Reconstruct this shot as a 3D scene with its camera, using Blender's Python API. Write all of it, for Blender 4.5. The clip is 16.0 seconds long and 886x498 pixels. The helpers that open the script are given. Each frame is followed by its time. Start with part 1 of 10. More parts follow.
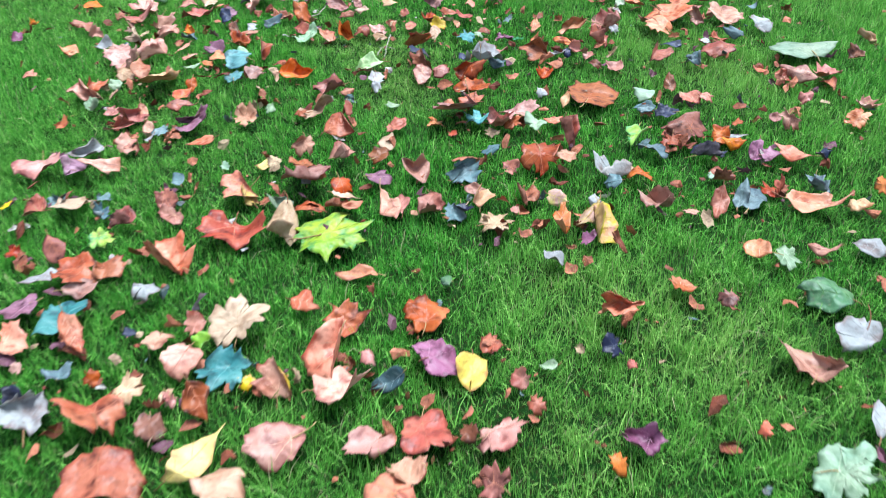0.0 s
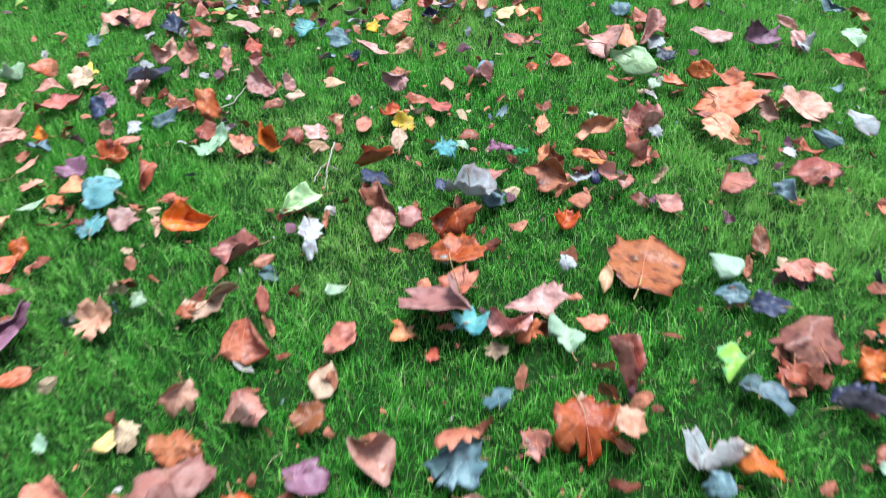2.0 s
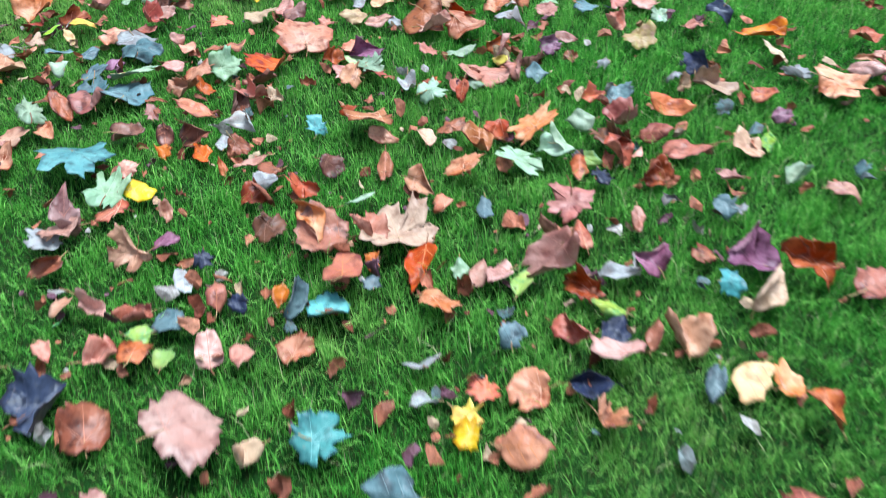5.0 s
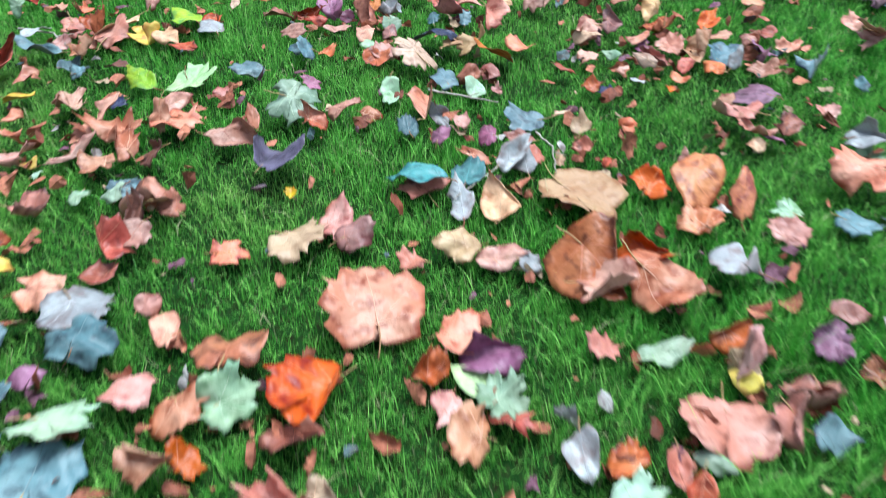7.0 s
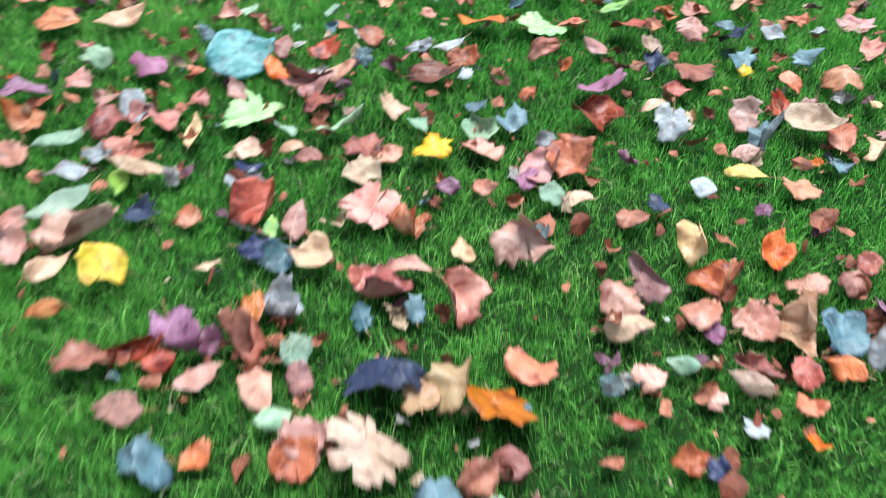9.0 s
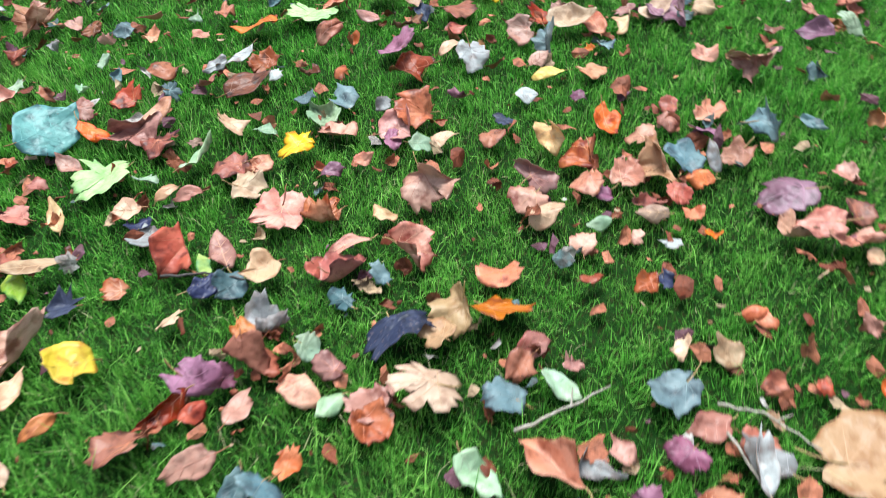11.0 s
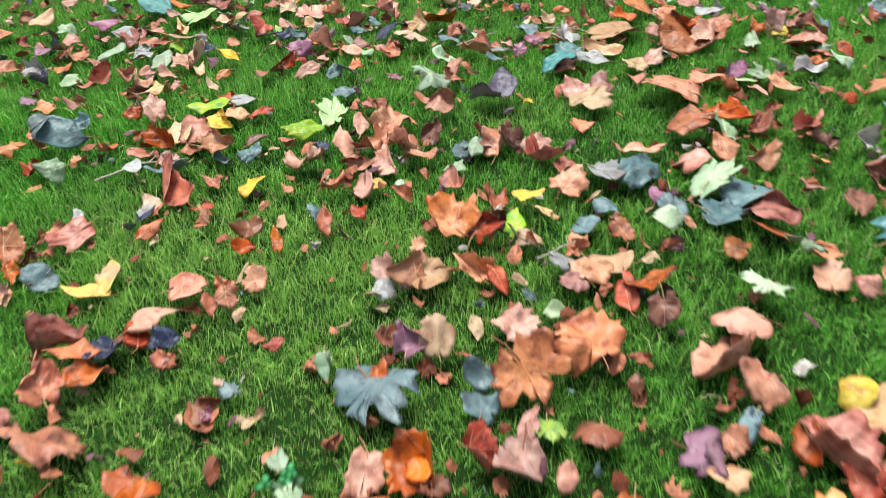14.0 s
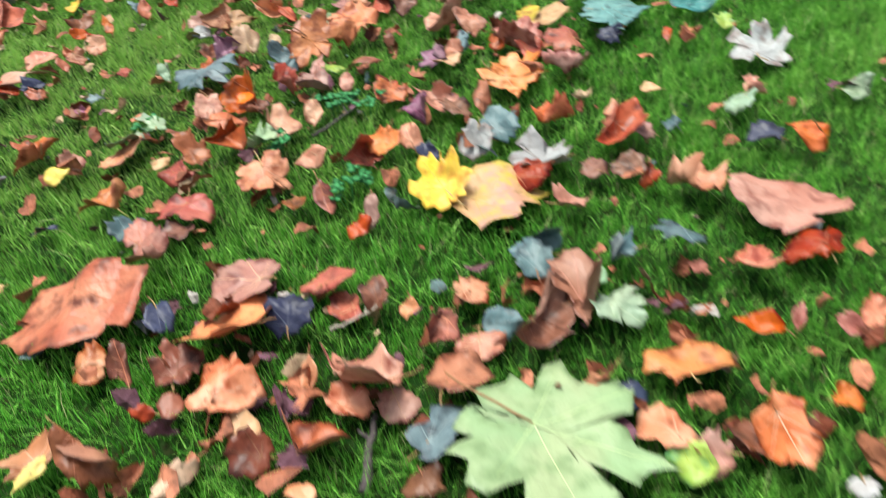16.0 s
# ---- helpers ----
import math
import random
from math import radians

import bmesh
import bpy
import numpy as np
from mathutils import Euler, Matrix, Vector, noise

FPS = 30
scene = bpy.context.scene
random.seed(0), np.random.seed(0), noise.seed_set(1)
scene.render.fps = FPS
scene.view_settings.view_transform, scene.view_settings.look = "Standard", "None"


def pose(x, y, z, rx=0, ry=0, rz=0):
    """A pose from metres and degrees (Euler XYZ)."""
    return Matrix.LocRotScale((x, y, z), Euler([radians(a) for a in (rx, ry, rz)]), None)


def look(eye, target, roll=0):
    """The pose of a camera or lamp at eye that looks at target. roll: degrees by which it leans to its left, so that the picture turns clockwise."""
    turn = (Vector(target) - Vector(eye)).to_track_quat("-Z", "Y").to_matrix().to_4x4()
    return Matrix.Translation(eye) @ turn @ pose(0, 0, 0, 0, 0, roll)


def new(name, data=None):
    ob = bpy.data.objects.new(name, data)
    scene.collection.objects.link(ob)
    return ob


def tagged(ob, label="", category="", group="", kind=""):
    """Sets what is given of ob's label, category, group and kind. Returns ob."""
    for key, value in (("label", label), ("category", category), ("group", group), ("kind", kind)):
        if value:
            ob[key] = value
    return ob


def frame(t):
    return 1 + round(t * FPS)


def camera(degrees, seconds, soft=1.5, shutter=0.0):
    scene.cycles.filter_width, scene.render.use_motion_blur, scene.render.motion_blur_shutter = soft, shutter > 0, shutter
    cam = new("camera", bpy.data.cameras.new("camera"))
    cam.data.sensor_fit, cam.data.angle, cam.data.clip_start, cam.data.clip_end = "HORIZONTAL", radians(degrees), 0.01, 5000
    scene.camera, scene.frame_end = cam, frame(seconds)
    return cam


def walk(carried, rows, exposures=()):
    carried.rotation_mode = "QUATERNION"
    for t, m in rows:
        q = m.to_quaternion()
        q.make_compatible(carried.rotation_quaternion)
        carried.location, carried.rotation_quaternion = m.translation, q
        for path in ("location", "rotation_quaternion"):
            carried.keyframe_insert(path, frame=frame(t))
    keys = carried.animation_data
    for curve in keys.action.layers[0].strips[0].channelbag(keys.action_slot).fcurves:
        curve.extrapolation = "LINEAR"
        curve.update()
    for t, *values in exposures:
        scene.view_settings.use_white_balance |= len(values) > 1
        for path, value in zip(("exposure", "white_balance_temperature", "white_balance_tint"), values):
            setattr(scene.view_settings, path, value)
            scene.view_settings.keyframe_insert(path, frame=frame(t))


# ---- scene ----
cam = camera(59.9, 16.0, soft=0.95, shutter=0.5)
PATH = [
    (0, (0.006, 0.046, 1.06), (0.015, 1.653, -0.13), -2.1),
    (0.5, (0.024, 0.266, 1.027), (0.052, 1.868, -0.17), -2.3),
    (1, (0.014, 0.537, 1.003), (0.061, 2.132, -0.203), -2.3),
    (1.5, (0.003, 0.781, 0.992), (0.081, 2.374, -0.215), -1.8),
    (2, (0.023, 1.043, 0.975), (0.118, 2.633, -0.235), -1.3),
    (2.5, (0.038, 1.286, 0.969), (0.156, 2.874, -0.242), -0.6),
    (3, (0.019, 1.573, 0.949), (0.147, 3.16, -0.261), -0.1),
    (3.2, (0.002, 1.703, 0.948), (0.139, 3.29, -0.261), 0.2),
    (5.3, (-0.137, 2.961, 0.952), (-0.08, 4.494, -0.331), 0.1),
    (5.5, (-0.155, 3.061, 0.947), (-0.106, 4.589, -0.343), 0.0),
    (6, (-0.179, 3.388, 0.918), (-0.184, 4.906, -0.383), -1.0),
    (6.5, (-0.236, 3.686, 0.894), (-0.24, 5.213, -0.397), -0.5),
    (7, (-0.298, 4.01, 0.881), (-0.309, 5.532, -0.416), -0.5),
    (7.5, (-0.335, 4.294, 0.872), (-0.342, 5.808, -0.435), -0.6),
    (8, (-0.383, 4.606, 0.886), (-0.308, 6.105, -0.436), 0.5),
    (8.5, (-0.422, 4.876, 0.893), (-0.196, 6.35, -0.44), 0.9),
    (9, (-0.446, 5.118, 0.894), (-0.021, 6.56, -0.425), 1.0),
    (9.2, (-0.44, 5.209, 0.888), (0.065, 6.627, -0.428), 0.4),
    (11.5, (-1.041, 5.092, 0.976), (0.043, 6.091, -0.377), -4.8),
    (12, (-1.309, 4.929, 0.964), (-0.144, 5.872, -0.361), -4.3),
    (12.5, (-1.575, 4.761, 0.98), (-0.354, 5.679, -0.311), -4.2),
    (13, (-1.825, 4.593, 0.958), (-0.537, 5.529, -0.252), -4.5),
    (13.5, (-2.051, 4.447, 0.921), (-0.737, 5.395, -0.252), -4.6),
    (14, (-2.25, 4.319, 0.877), (-0.911, 5.263, -0.271), -4.8),
    (14.5, (-2.428, 4.189, 0.832), (-1.054, 5.118, -0.287), -6.2),
    (15, (-2.586, 4.1, 0.794), (-1.197, 4.921, -0.387), -6.7),
    (15.5, (-2.738, 4.018, 0.749), (-1.311, 4.723, -0.462), -7.2),
    (16, (-2.894, 3.938, 0.699), (-1.431, 4.507, -0.54), -7.7),
]
walk(cam, [(t, look(eye, target, roll)) for t, eye, target, roll in PATH], exposures=[(0, 0.93, 5450, 5), (3.1, 0.96, 5400, 4), (5.5, 0.80, 5280, 2), (9.2, 0.85, 5450, 2), (12.0, 0.77, 6050, 2), (16, 0.74, 6450, 3)])

# ---- world and light: a bright overcast afternoon ----
world = bpy.data.worlds.new("world")
scene.world = world
world.use_nodes = True
sky = world.node_tree.nodes.new("ShaderNodeTexSky")
sky.sky_type = "NISHITA"
sky.sun_disc = False
sky.sun_elevation = radians(75)
sky.sun_rotation = radians(37)
sky.dust_density = 4.0
sky.ozone_density = 1.0
backdrop = world.node_tree.nodes["Background"]
veil = world.node_tree.nodes.new("ShaderNodeHueSaturation")  # thin cloud greys the blue
veil.inputs["Saturation"].default_value = 0.45
world.node_tree.links.new(sky.outputs[0], veil.inputs["Color"])
world.node_tree.links.new(veil.outputs[0], backdrop.inputs[0])
backdrop.inputs[1].default_value = 0.105
sun_data = bpy.data.lights.new("sun", "SUN")
sun_data.energy = 3.0
sun_data.angle = radians(26)
sun_data.color = (1.0, 0.97, 0.93)
sun = new("sun", sun_data)
sun.matrix_world = look((0.76, 1.01, 4.72), (0, 0, 0))


# ---- materials ----
def shader(name, roughness=0.6, gloss=0.25):
    mat = bpy.data.materials.new(name)
    mat.use_nodes = True
    tree = mat.node_tree
    base = tree.nodes["Principled BSDF"]
    base.inputs["Roughness"].default_value = roughness
    base.inputs["Specular IOR Level"].default_value = gloss
    return mat, tree, base


def add(tree, kind, **values):
    node = tree.nodes.new(kind)
    for key, value in values.items():
        node.inputs[key].default_value = value
    return node


def mix(tree, factor, a, b, mode="MIX"):
    node = tree.nodes.new("ShaderNodeMix")
    node.data_type, node.blend_type = "RGBA", mode
    for socket, value in ((node.inputs[0], factor), (node.inputs[6], a), (node.inputs[7], b)):
        if isinstance(value, bpy.types.NodeSocket):
            tree.links.new(value, socket)
        elif isinstance(value, (int, float)):
            socket.default_value = value
        else:
            socket.default_value = (*value, 1)
    return node.outputs[2]


def ramp(tree, source, low, high):
    node = tree.nodes.new("ShaderNodeMapRange")
    node.inputs["From Min"].default_value, node.inputs["From Max"].default_value = low, high
    tree.links.new(source, node.inputs["Value"])
    return node.outputs["Result"]


def leaf_material(name, colour, second, blotch, roughness=0.42):
    """A dry leaf skin: body colour drifting to a second one, dark blotches and specks, fine crinkle."""
    mat, tree, base = shader(name, roughness, .36)
    place = tree.nodes.new("ShaderNodeTexCoord").outputs["Object"]
    info = tree.nodes.new("ShaderNodeObjectInfo")
    shift = tree.nodes.new("ShaderNodeVectorMath")
    shift.operation = "MULTIPLY_ADD"
    shift.inputs[1].default_value = (1, 1, 1)
    spread = tree.nodes.new("ShaderNodeCombineXYZ")
    for i in range(3):
        times = tree.nodes.new("ShaderNodeMath")
        times.operation = "MULTIPLY"
        times.inputs[1].default_value = 7.3 + 5.1 * i
        tree.links.new(info.outputs["Random"], times.inputs[0])
        tree.links.new(times.outputs[0], spread.inputs[i])
    tree.links.new(place, shift.inputs[0])
    tree.links.new(spread.outputs[0], shift.inputs[2])
    where = shift.outputs[0]

    def cloud(scale, detail=3.0):
        node = add(tree, "ShaderNodeTexNoise", Scale=scale, Detail=detail)
        tree.links.new(where, node.inputs["Vector"])
        return node.outputs["Fac"]

    body = mix(tree, ramp(tree, cloud(13, 2), .36, .64), colour, second)
    body = mix(tree, ramp(tree, cloud(38, 5), .50, .70), body, blotch)
    body = mix(tree, ramp(tree, cloud(230, 2), .66, .86), body, [c * .45 for c in blotch])
    # rims dry out and darken first, in an uneven band
    rim = tree.nodes.new("ShaderNodeAttribute")
    rim.attribute_name = "rim"
    band = tree.nodes.new("ShaderNodeMath")
    band.operation = "MULTIPLY_ADD"
    band.inputs[1].default_value = 1.5
    tree.links.new(cloud(30, 4), band.inputs[0])
    tree.links.new(rim.outputs["Fac"], band.inputs[2])
    body = mix(tree, ramp(tree, band.outputs[0], 1.62, 1.95), body, blotch)
    hue = add(tree, "ShaderNodeHueSaturation")
    tree.links.new(body, hue.inputs["Color"])
    value = tree.nodes.new("ShaderNodeMapRange")
    value.inputs["To Min"].default_value, value.inputs["To Max"].default_value = .68, 1.22
    tree.links.new(info.outputs["Random"], value.inputs["Value"])
    tree.links.new(value.outputs["Result"], hue.inputs["Value"])
    # each leaf also has a hue and a depth of colour of its own
    for times_by, low, high, socket in ((7.0, .484, .508, "Hue"), (13.0, .80, 1.12, "Saturation")):
        part_of = tree.nodes.new("ShaderNodeMath")
        part_of.operation = "MULTIPLY"
        part_of.inputs[1].default_value = times_by
        tree.links.new(info.outputs["Random"], part_of.inputs[0])
        rest = tree.nodes.new("ShaderNodeMath")
        rest.operation = "FRACT"
        tree.links.new(part_of.outputs[0], rest.inputs[0])
        own = tree.nodes.new("ShaderNodeMapRange")
        own.inputs["To Min"].default_value, own.inputs["To Max"].default_value = low, high
        tree.links.new(rest.outputs[0], own.inputs["Value"])
        tree.links.new(own.outputs["Result"], hue.inputs[socket])
    tree.links.new(hue.outputs[0], base.inputs["Base Color"])
    folds = tree.nodes.new("ShaderNodeMath")
    folds.operation = "MULTIPLY_ADD"
    folds.inputs[1].default_value = 3.0
    tree.links.new(cloud(26, 2), folds.inputs[0])
    tree.links.new(cloud(80, 3), folds.inputs[2])
    bump = add(tree, "ShaderNodeBump", Strength=.45, Distance=.006)
    tree.links.new(folds.outputs[0], bump.inputs["Height"])
    tree.links.new(bump.outputs[0], base.inputs["Normal"])
    # thin dry skin lets a little light through
    glow = tree.nodes.new("ShaderNodeBsdfTranslucent")
    tree.links.new(hue.outputs[0], glow.inputs["Color"])
    both = tree.nodes.new("ShaderNodeMixShader")
    both.inputs[0].default_value = .14
    tree.links.new(base.outputs[0], both.inputs[1])
    tree.links.new(glow.outputs[0], both.inputs[2])
    tree.links.new(both.outputs[0], tree.nodes["Material Output"].inputs["Surface"])
    return mat


COLOURS = {
    "tan": ("dry salmon-tan", (.58, .212, .098), (.68, .36, .222), (.28, .066, .023)),
    "pink": ("dusty pink-brown", (.59, .335, .26), (.50, .205, .14), (.26, .085, .058)),
    "orange": ("orange-brown", (.60, .150, .024), (.70, .24, .065), (.24, .034, .008)),
    "rust": ("dark rust-red", (.36, .073, .025), (.51, .168, .077), (.105, .020, .008)),
    "brown": ("dull dark brown", (.20, .066, .028), (.29, .115, .06), (.06, .022, .013)),
    "cream": ("pale cream", (.66, .45, .26), (.59, .37, .21), (.40, .21, .10)),
    "blush": ("pink and yellow mottled", (.56, .29, .22), (.60, .40, .12), (.55, .46, .05)),
    "yellow": ("bright yellow", (.78, .58, .045), (.72, .52, .08), (.48, .22, .035)),
}
COLOURS.update({
    "lime": ("fresh yellow-green", (.27, .50, .05), (.42, .54, .07), (.09, .30, .09)),
    "pale": ("pale lime-green", (.36, .58, .24), (.47, .60, .27), (.26, .42, .15)),
    "green": ("green", (.07, .24, .08), (.12, .28, .07), (.04, .12, .05)),
    "mint": ("pale grey-green", (.31, .47, .30), (.41, .51, .32), (.20, .31, .16)),
    "teal": ("blue-green", (.075, .27, .28), (.16, .40, .38), (.035, .11, .12)),
    "slate": ("bluish grey-green", (.10, .175, .20), (.185, .26, .27), (.045, .065, .08)),
    "navy": ("nearly black, wet", (.022, .028, .07), (.04, .048, .10), (.012, .013, .025)),
    "ash": ("dark grey-violet, withered", (.075, .062, .095), (.16, .14, .20), (.024, .02, .03)),
    "plum": ("purple-brown", (.25, .085, .14), (.37, .17, .25), (.09, .026, .045)),
    "white": ("silvery white", (.46, .48, .47), (.37, .36, .36), (.25, .19, .17)),
})
SKINS = {key: leaf_material(key + "_leaf_skin", *row[1:]) for key, row in COLOURS.items()}


def underside(colour):
    """The lower skin of a leaf is duller and paler than the upper one."""
    return [c * .78 + warm for c, warm in zip(colour, (.10, .07, .055))]


UNDERSKINS = {key: leaf_material(key + "_leaf_underside", underside(row[1]), underside(row[2]), row[3], .6) for key, row in COLOURS.items()}


def vein_material(name, colour):
    """Raised ribs, a little paler than the blade they run through."""
    mat, tree, base = shader(name, .6)
    info = tree.nodes.new("ShaderNodeObjectInfo")
    dull, pale = [c * .75 + .01 for c in colour], [c * .95 + .07 for c in colour]
    tree.links.new(mix(tree, info.outputs["Random"], dull, pale), base.inputs["Base Color"])
    return mat


RIBS = {key: vein_material(key + "_leaf_rib", row[2]) for key, row in COLOURS.items()}


def stalk_material():
    mat, tree, base = shader("leaf_stalk", .55)
    info = tree.nodes.new("ShaderNodeObjectInfo")
    tree.links.new(mix(tree, info.outputs["Random"], (.22, .07, .04), (.45, .32, .14)), base.inputs["Base Color"])
    return mat


STALK = stalk_material()


def soil_material():
    """Moss, thatch and damp earth under the blades."""
    mat, tree, base = shader("lawn_soil", .9, .05)
    place = tree.nodes.new("ShaderNodeTexCoord").outputs["Object"]

    def cloud(scale, detail):
        node = add(tree, "ShaderNodeTexNoise", Scale=scale, Detail=detail)
        tree.links.new(place, node.inputs["Vector"])
        return node.outputs["Fac"]

    body = mix(tree, ramp(tree, cloud(2.2, 4), .35, .65), (.010, .042, .006), (.017, .054, .010))
    body = mix(tree, ramp(tree, cloud(120, 4), .5, .68), body, (.035, .035, .013))
    body = mix(tree, ramp(tree, cloud(45, 5), .58, .72), body, (.015, .012, .006))
    tree.links.new(body, base.inputs["Base Color"])
    bump = add(tree, "ShaderNodeBump", Strength=.8, Distance=.02)
    tree.links.new(cloud(160, 6), bump.inputs["Height"])
    tree.links.new(bump.outputs[0], base.inputs["Normal"])
    return mat


def grass_material():
    """Fresh blades with dry straw-coloured ones among them, thinner and yellower where the lawn is worn."""
    mat, tree, base = shader("grass_blade", .45, .17)
    place = tree.nodes.new("ShaderNodeNewGeometry")
    pick = place.outputs["Random Per Island"]
    dry = tree.nodes.new("ShaderNodeAttribute")
    dry.attribute_name = "dryness"
    lush = mix(tree, ramp(tree, pick, 0, .55), (.022, .098, .009), (.094, .41, .032))
    lush = mix(tree, ramp(tree, pick, .55, .95), lush, (.345, .77, .125))
    worn = mix(tree, pick, (.13, .38, .042), (.48, .69, .18))
    body = mix(tree, dry.outputs["Fac"], lush, worn)
    straw = tree.nodes.new("ShaderNodeMath")
    straw.operation = "GREATER_THAN"
    straw.inputs[1].default_value = .975
    tree.links.new(pick, straw.inputs[0])
    body = mix(tree, straw.outputs[0], body, (.50, .47, .26))
    tree.links.new(body, base.inputs["Base Color"])
    # thin blades let some light through
    glow = tree.nodes.new("ShaderNodeBsdfTranslucent")
    tree.links.new(body, glow.inputs["Color"])
    both = tree.nodes.new("ShaderNodeMixShader")
    both.inputs[0].default_value = .28
    tree.links.new(base.outputs[0], both.inputs[1])
    tree.links.new(glow.outputs[0], both.inputs[2])
    tree.links.new(both.outputs[0], tree.nodes["Material Output"].inputs["Surface"])
    return mat


SOIL, GRASS = soil_material(), grass_material()

# ---- the lawn's ground ----
me = bpy.data.meshes.new("ground")
side = 300.0
me.from_pydata([(-side, -side, 0), (side, -side, 0), (side, side, 0), (-side, side, 0)], [], [(0, 1, 2, 3)])
me.materials.append(SOIL)
tagged(new("ground", me), "mossy damp soil and thatch under a green lawn", "lawn", kind="structure")

# the height that the grass may reach, on a fine plan of the lawn, so that leaves press it down
PLAN_X, PLAN_Y, CELL = -4.0, -0.5, 0.006
headroom = np.full((int(7.0 / CELL), int(9.5 / CELL)), 1.0, np.float32)


def press(points):
    for dx in (-1, 0, 1):
        for dy in (-1, 0, 1):
            i = ((points[:, 0] - PLAN_X) / CELL).astype(int) + dx
            j = ((points[:, 1] - PLAN_Y) / CELL).astype(int) + dy
            keep = (i >= 0) & (j >= 0) & (i < headroom.shape[0]) & (j < headroom.shape[1])
            np.minimum.at(headroom, (i[keep], j[keep]), points[keep, 2].astype(np.float32))


def sheet(name, points, faces, material, smooth=True):
    data = bpy.data.meshes.new(name)
    data.from_pydata([tuple(p) for p in points], [], faces)
    data.materials.append(material)
    if smooth:
        data.polygons.foreach_set("use_smooth", [True] * len(data.polygons))
    return data


def part(name, data, parent, label=""):
    ob = new(name, data)
    ob.parent = parent
    return tagged(ob, label)


# ---- leaf shapes: half outlines from tip to base, mirrored ----
OUTLINES = {
    "maple": ((0, .5), (.05, .41), (.15, .38), (.16, .27), (.18, .20), (.27, .27), (.38, .33), (.40, .23), (.5, .17), (.43, .07), (.36, .0),
              (.44, -.07), (.47, -.17), (.38, -.22), (.37, -.33), (.24, -.33), (.15, -.42), (.06, -.36), (0, -.32)),
    "plane": ((0, .5), (.10, .43), (.22, .42), (.28, .32), (.40, .33), (.43, .20), (.5, .08), (.45, -.05), (.47, -.18), (.37, -.26),
              (.32, -.38), (.15, -.45), (.06, -.40), (0, -.42)),
    "oval": ((0, .5), (.08, .42), (.24, .30), (.38, .15), (.47, -.02), (.46, -.18), (.34, -.34), (.16, -.45), (0, -.5)),
}
OUTLINES.update({
    "oak": ((0, .5), (.16, .47), (.26, .38), (.17, .29), (.36, .25), (.45, .14), (.23, .06), (.42, .01), (.47, -.12), (.22, -.17),
            (.34, -.26), (.22, -.34), (.08, -.40), (0, -.5)),
    "scrap": ((0, .5), (.20, .46), (.31, .25), (.49, .24), (.38, .02), (.5, -.18), (.30, -.23), (.32, -.44), (.12, -.36), (0, -.5)),
})
VEINS = {
    "maple": ((0, .46), (.40, .20), (-.40, .20), (.38, -.18), (-.38, -.18)),
    "plane": ((0, .46), (.42, .17), (-.42, .17), (.36, -.20), (-.36, -.20)),
    "oval": ((0, .47), (.32, .20), (-.32, .20), (.36, -.02), (-.36, -.02), (.28, -.22), (-.28, -.22)),
    "oak": ((0, .46), (.34, .18), (-.34, .18), (.36, -.06), (-.36, -.06)),
    "scrap": ((0, .44), (.24, .12), (-.24, .12)),
}
HUBS = {"maple": -.16, "plane": -.26, "oval": -.46, "oak": -.46, "scrap": -.40}


def leaf_outline(form, seed, steps=2):
    """The outline of one leaf as points in a unit square, each leaf a little different."""
    dice = np.random.RandomState(seed)
    half = np.array(OUTLINES[form], float)
    right = half + dice.normal(0, .034 if form != "scrap" else .06, half.shape)
    left = half * (-1, 1) + dice.normal(0, .034 if form != "scrap" else .06, half.shape)
    ring = np.concatenate([right, left[-2:0:-1]])
    fine = []
    for i in range(len(ring)):
        a, b = ring[i], ring[(i + 1) % len(ring)]
        for k in range(steps):
            p = a + (b - a) * k / steps
            fine.append(p + (dice.normal(0, .007, 2) if k else 0))
    ring = np.array(fine)
    chance = np.random.RandomState(seed + 99)
    if chance.rand() < .5:  # a bite or a tear in the rim
        i, n = chance.randint(len(ring)), chance.randint(3, 6)
        for k in range(n):
            ring[(i + k) % len(ring)] *= .70
    low, high = ring.min(0), ring.max(0)
    return (ring - (low + high) / 2) / (high - low)


DISC = np.array([(r * math.cos(a), r * math.sin(a)) for r in (0, .2, .35, .48) for a in np.linspace(0, 6.283, 17)[:16]])


def leaf_bend(uv, width, length, seed, curl, fold):
    """The bent leaf, pressed down where it would stand too high over the grass."""
    size = (width * length) ** .5
    stands = np.ptp(leaf_fold(DISC, width, length, seed, curl, fold)[:, 2])
    most = min(.62 * size, .068) if fold > .25 or abs(curl) > 1.6 else min(.40 * size, .046)
    return leaf_fold(uv, width, length, seed, curl, fold) * (1, 1, min(1, most / stands))


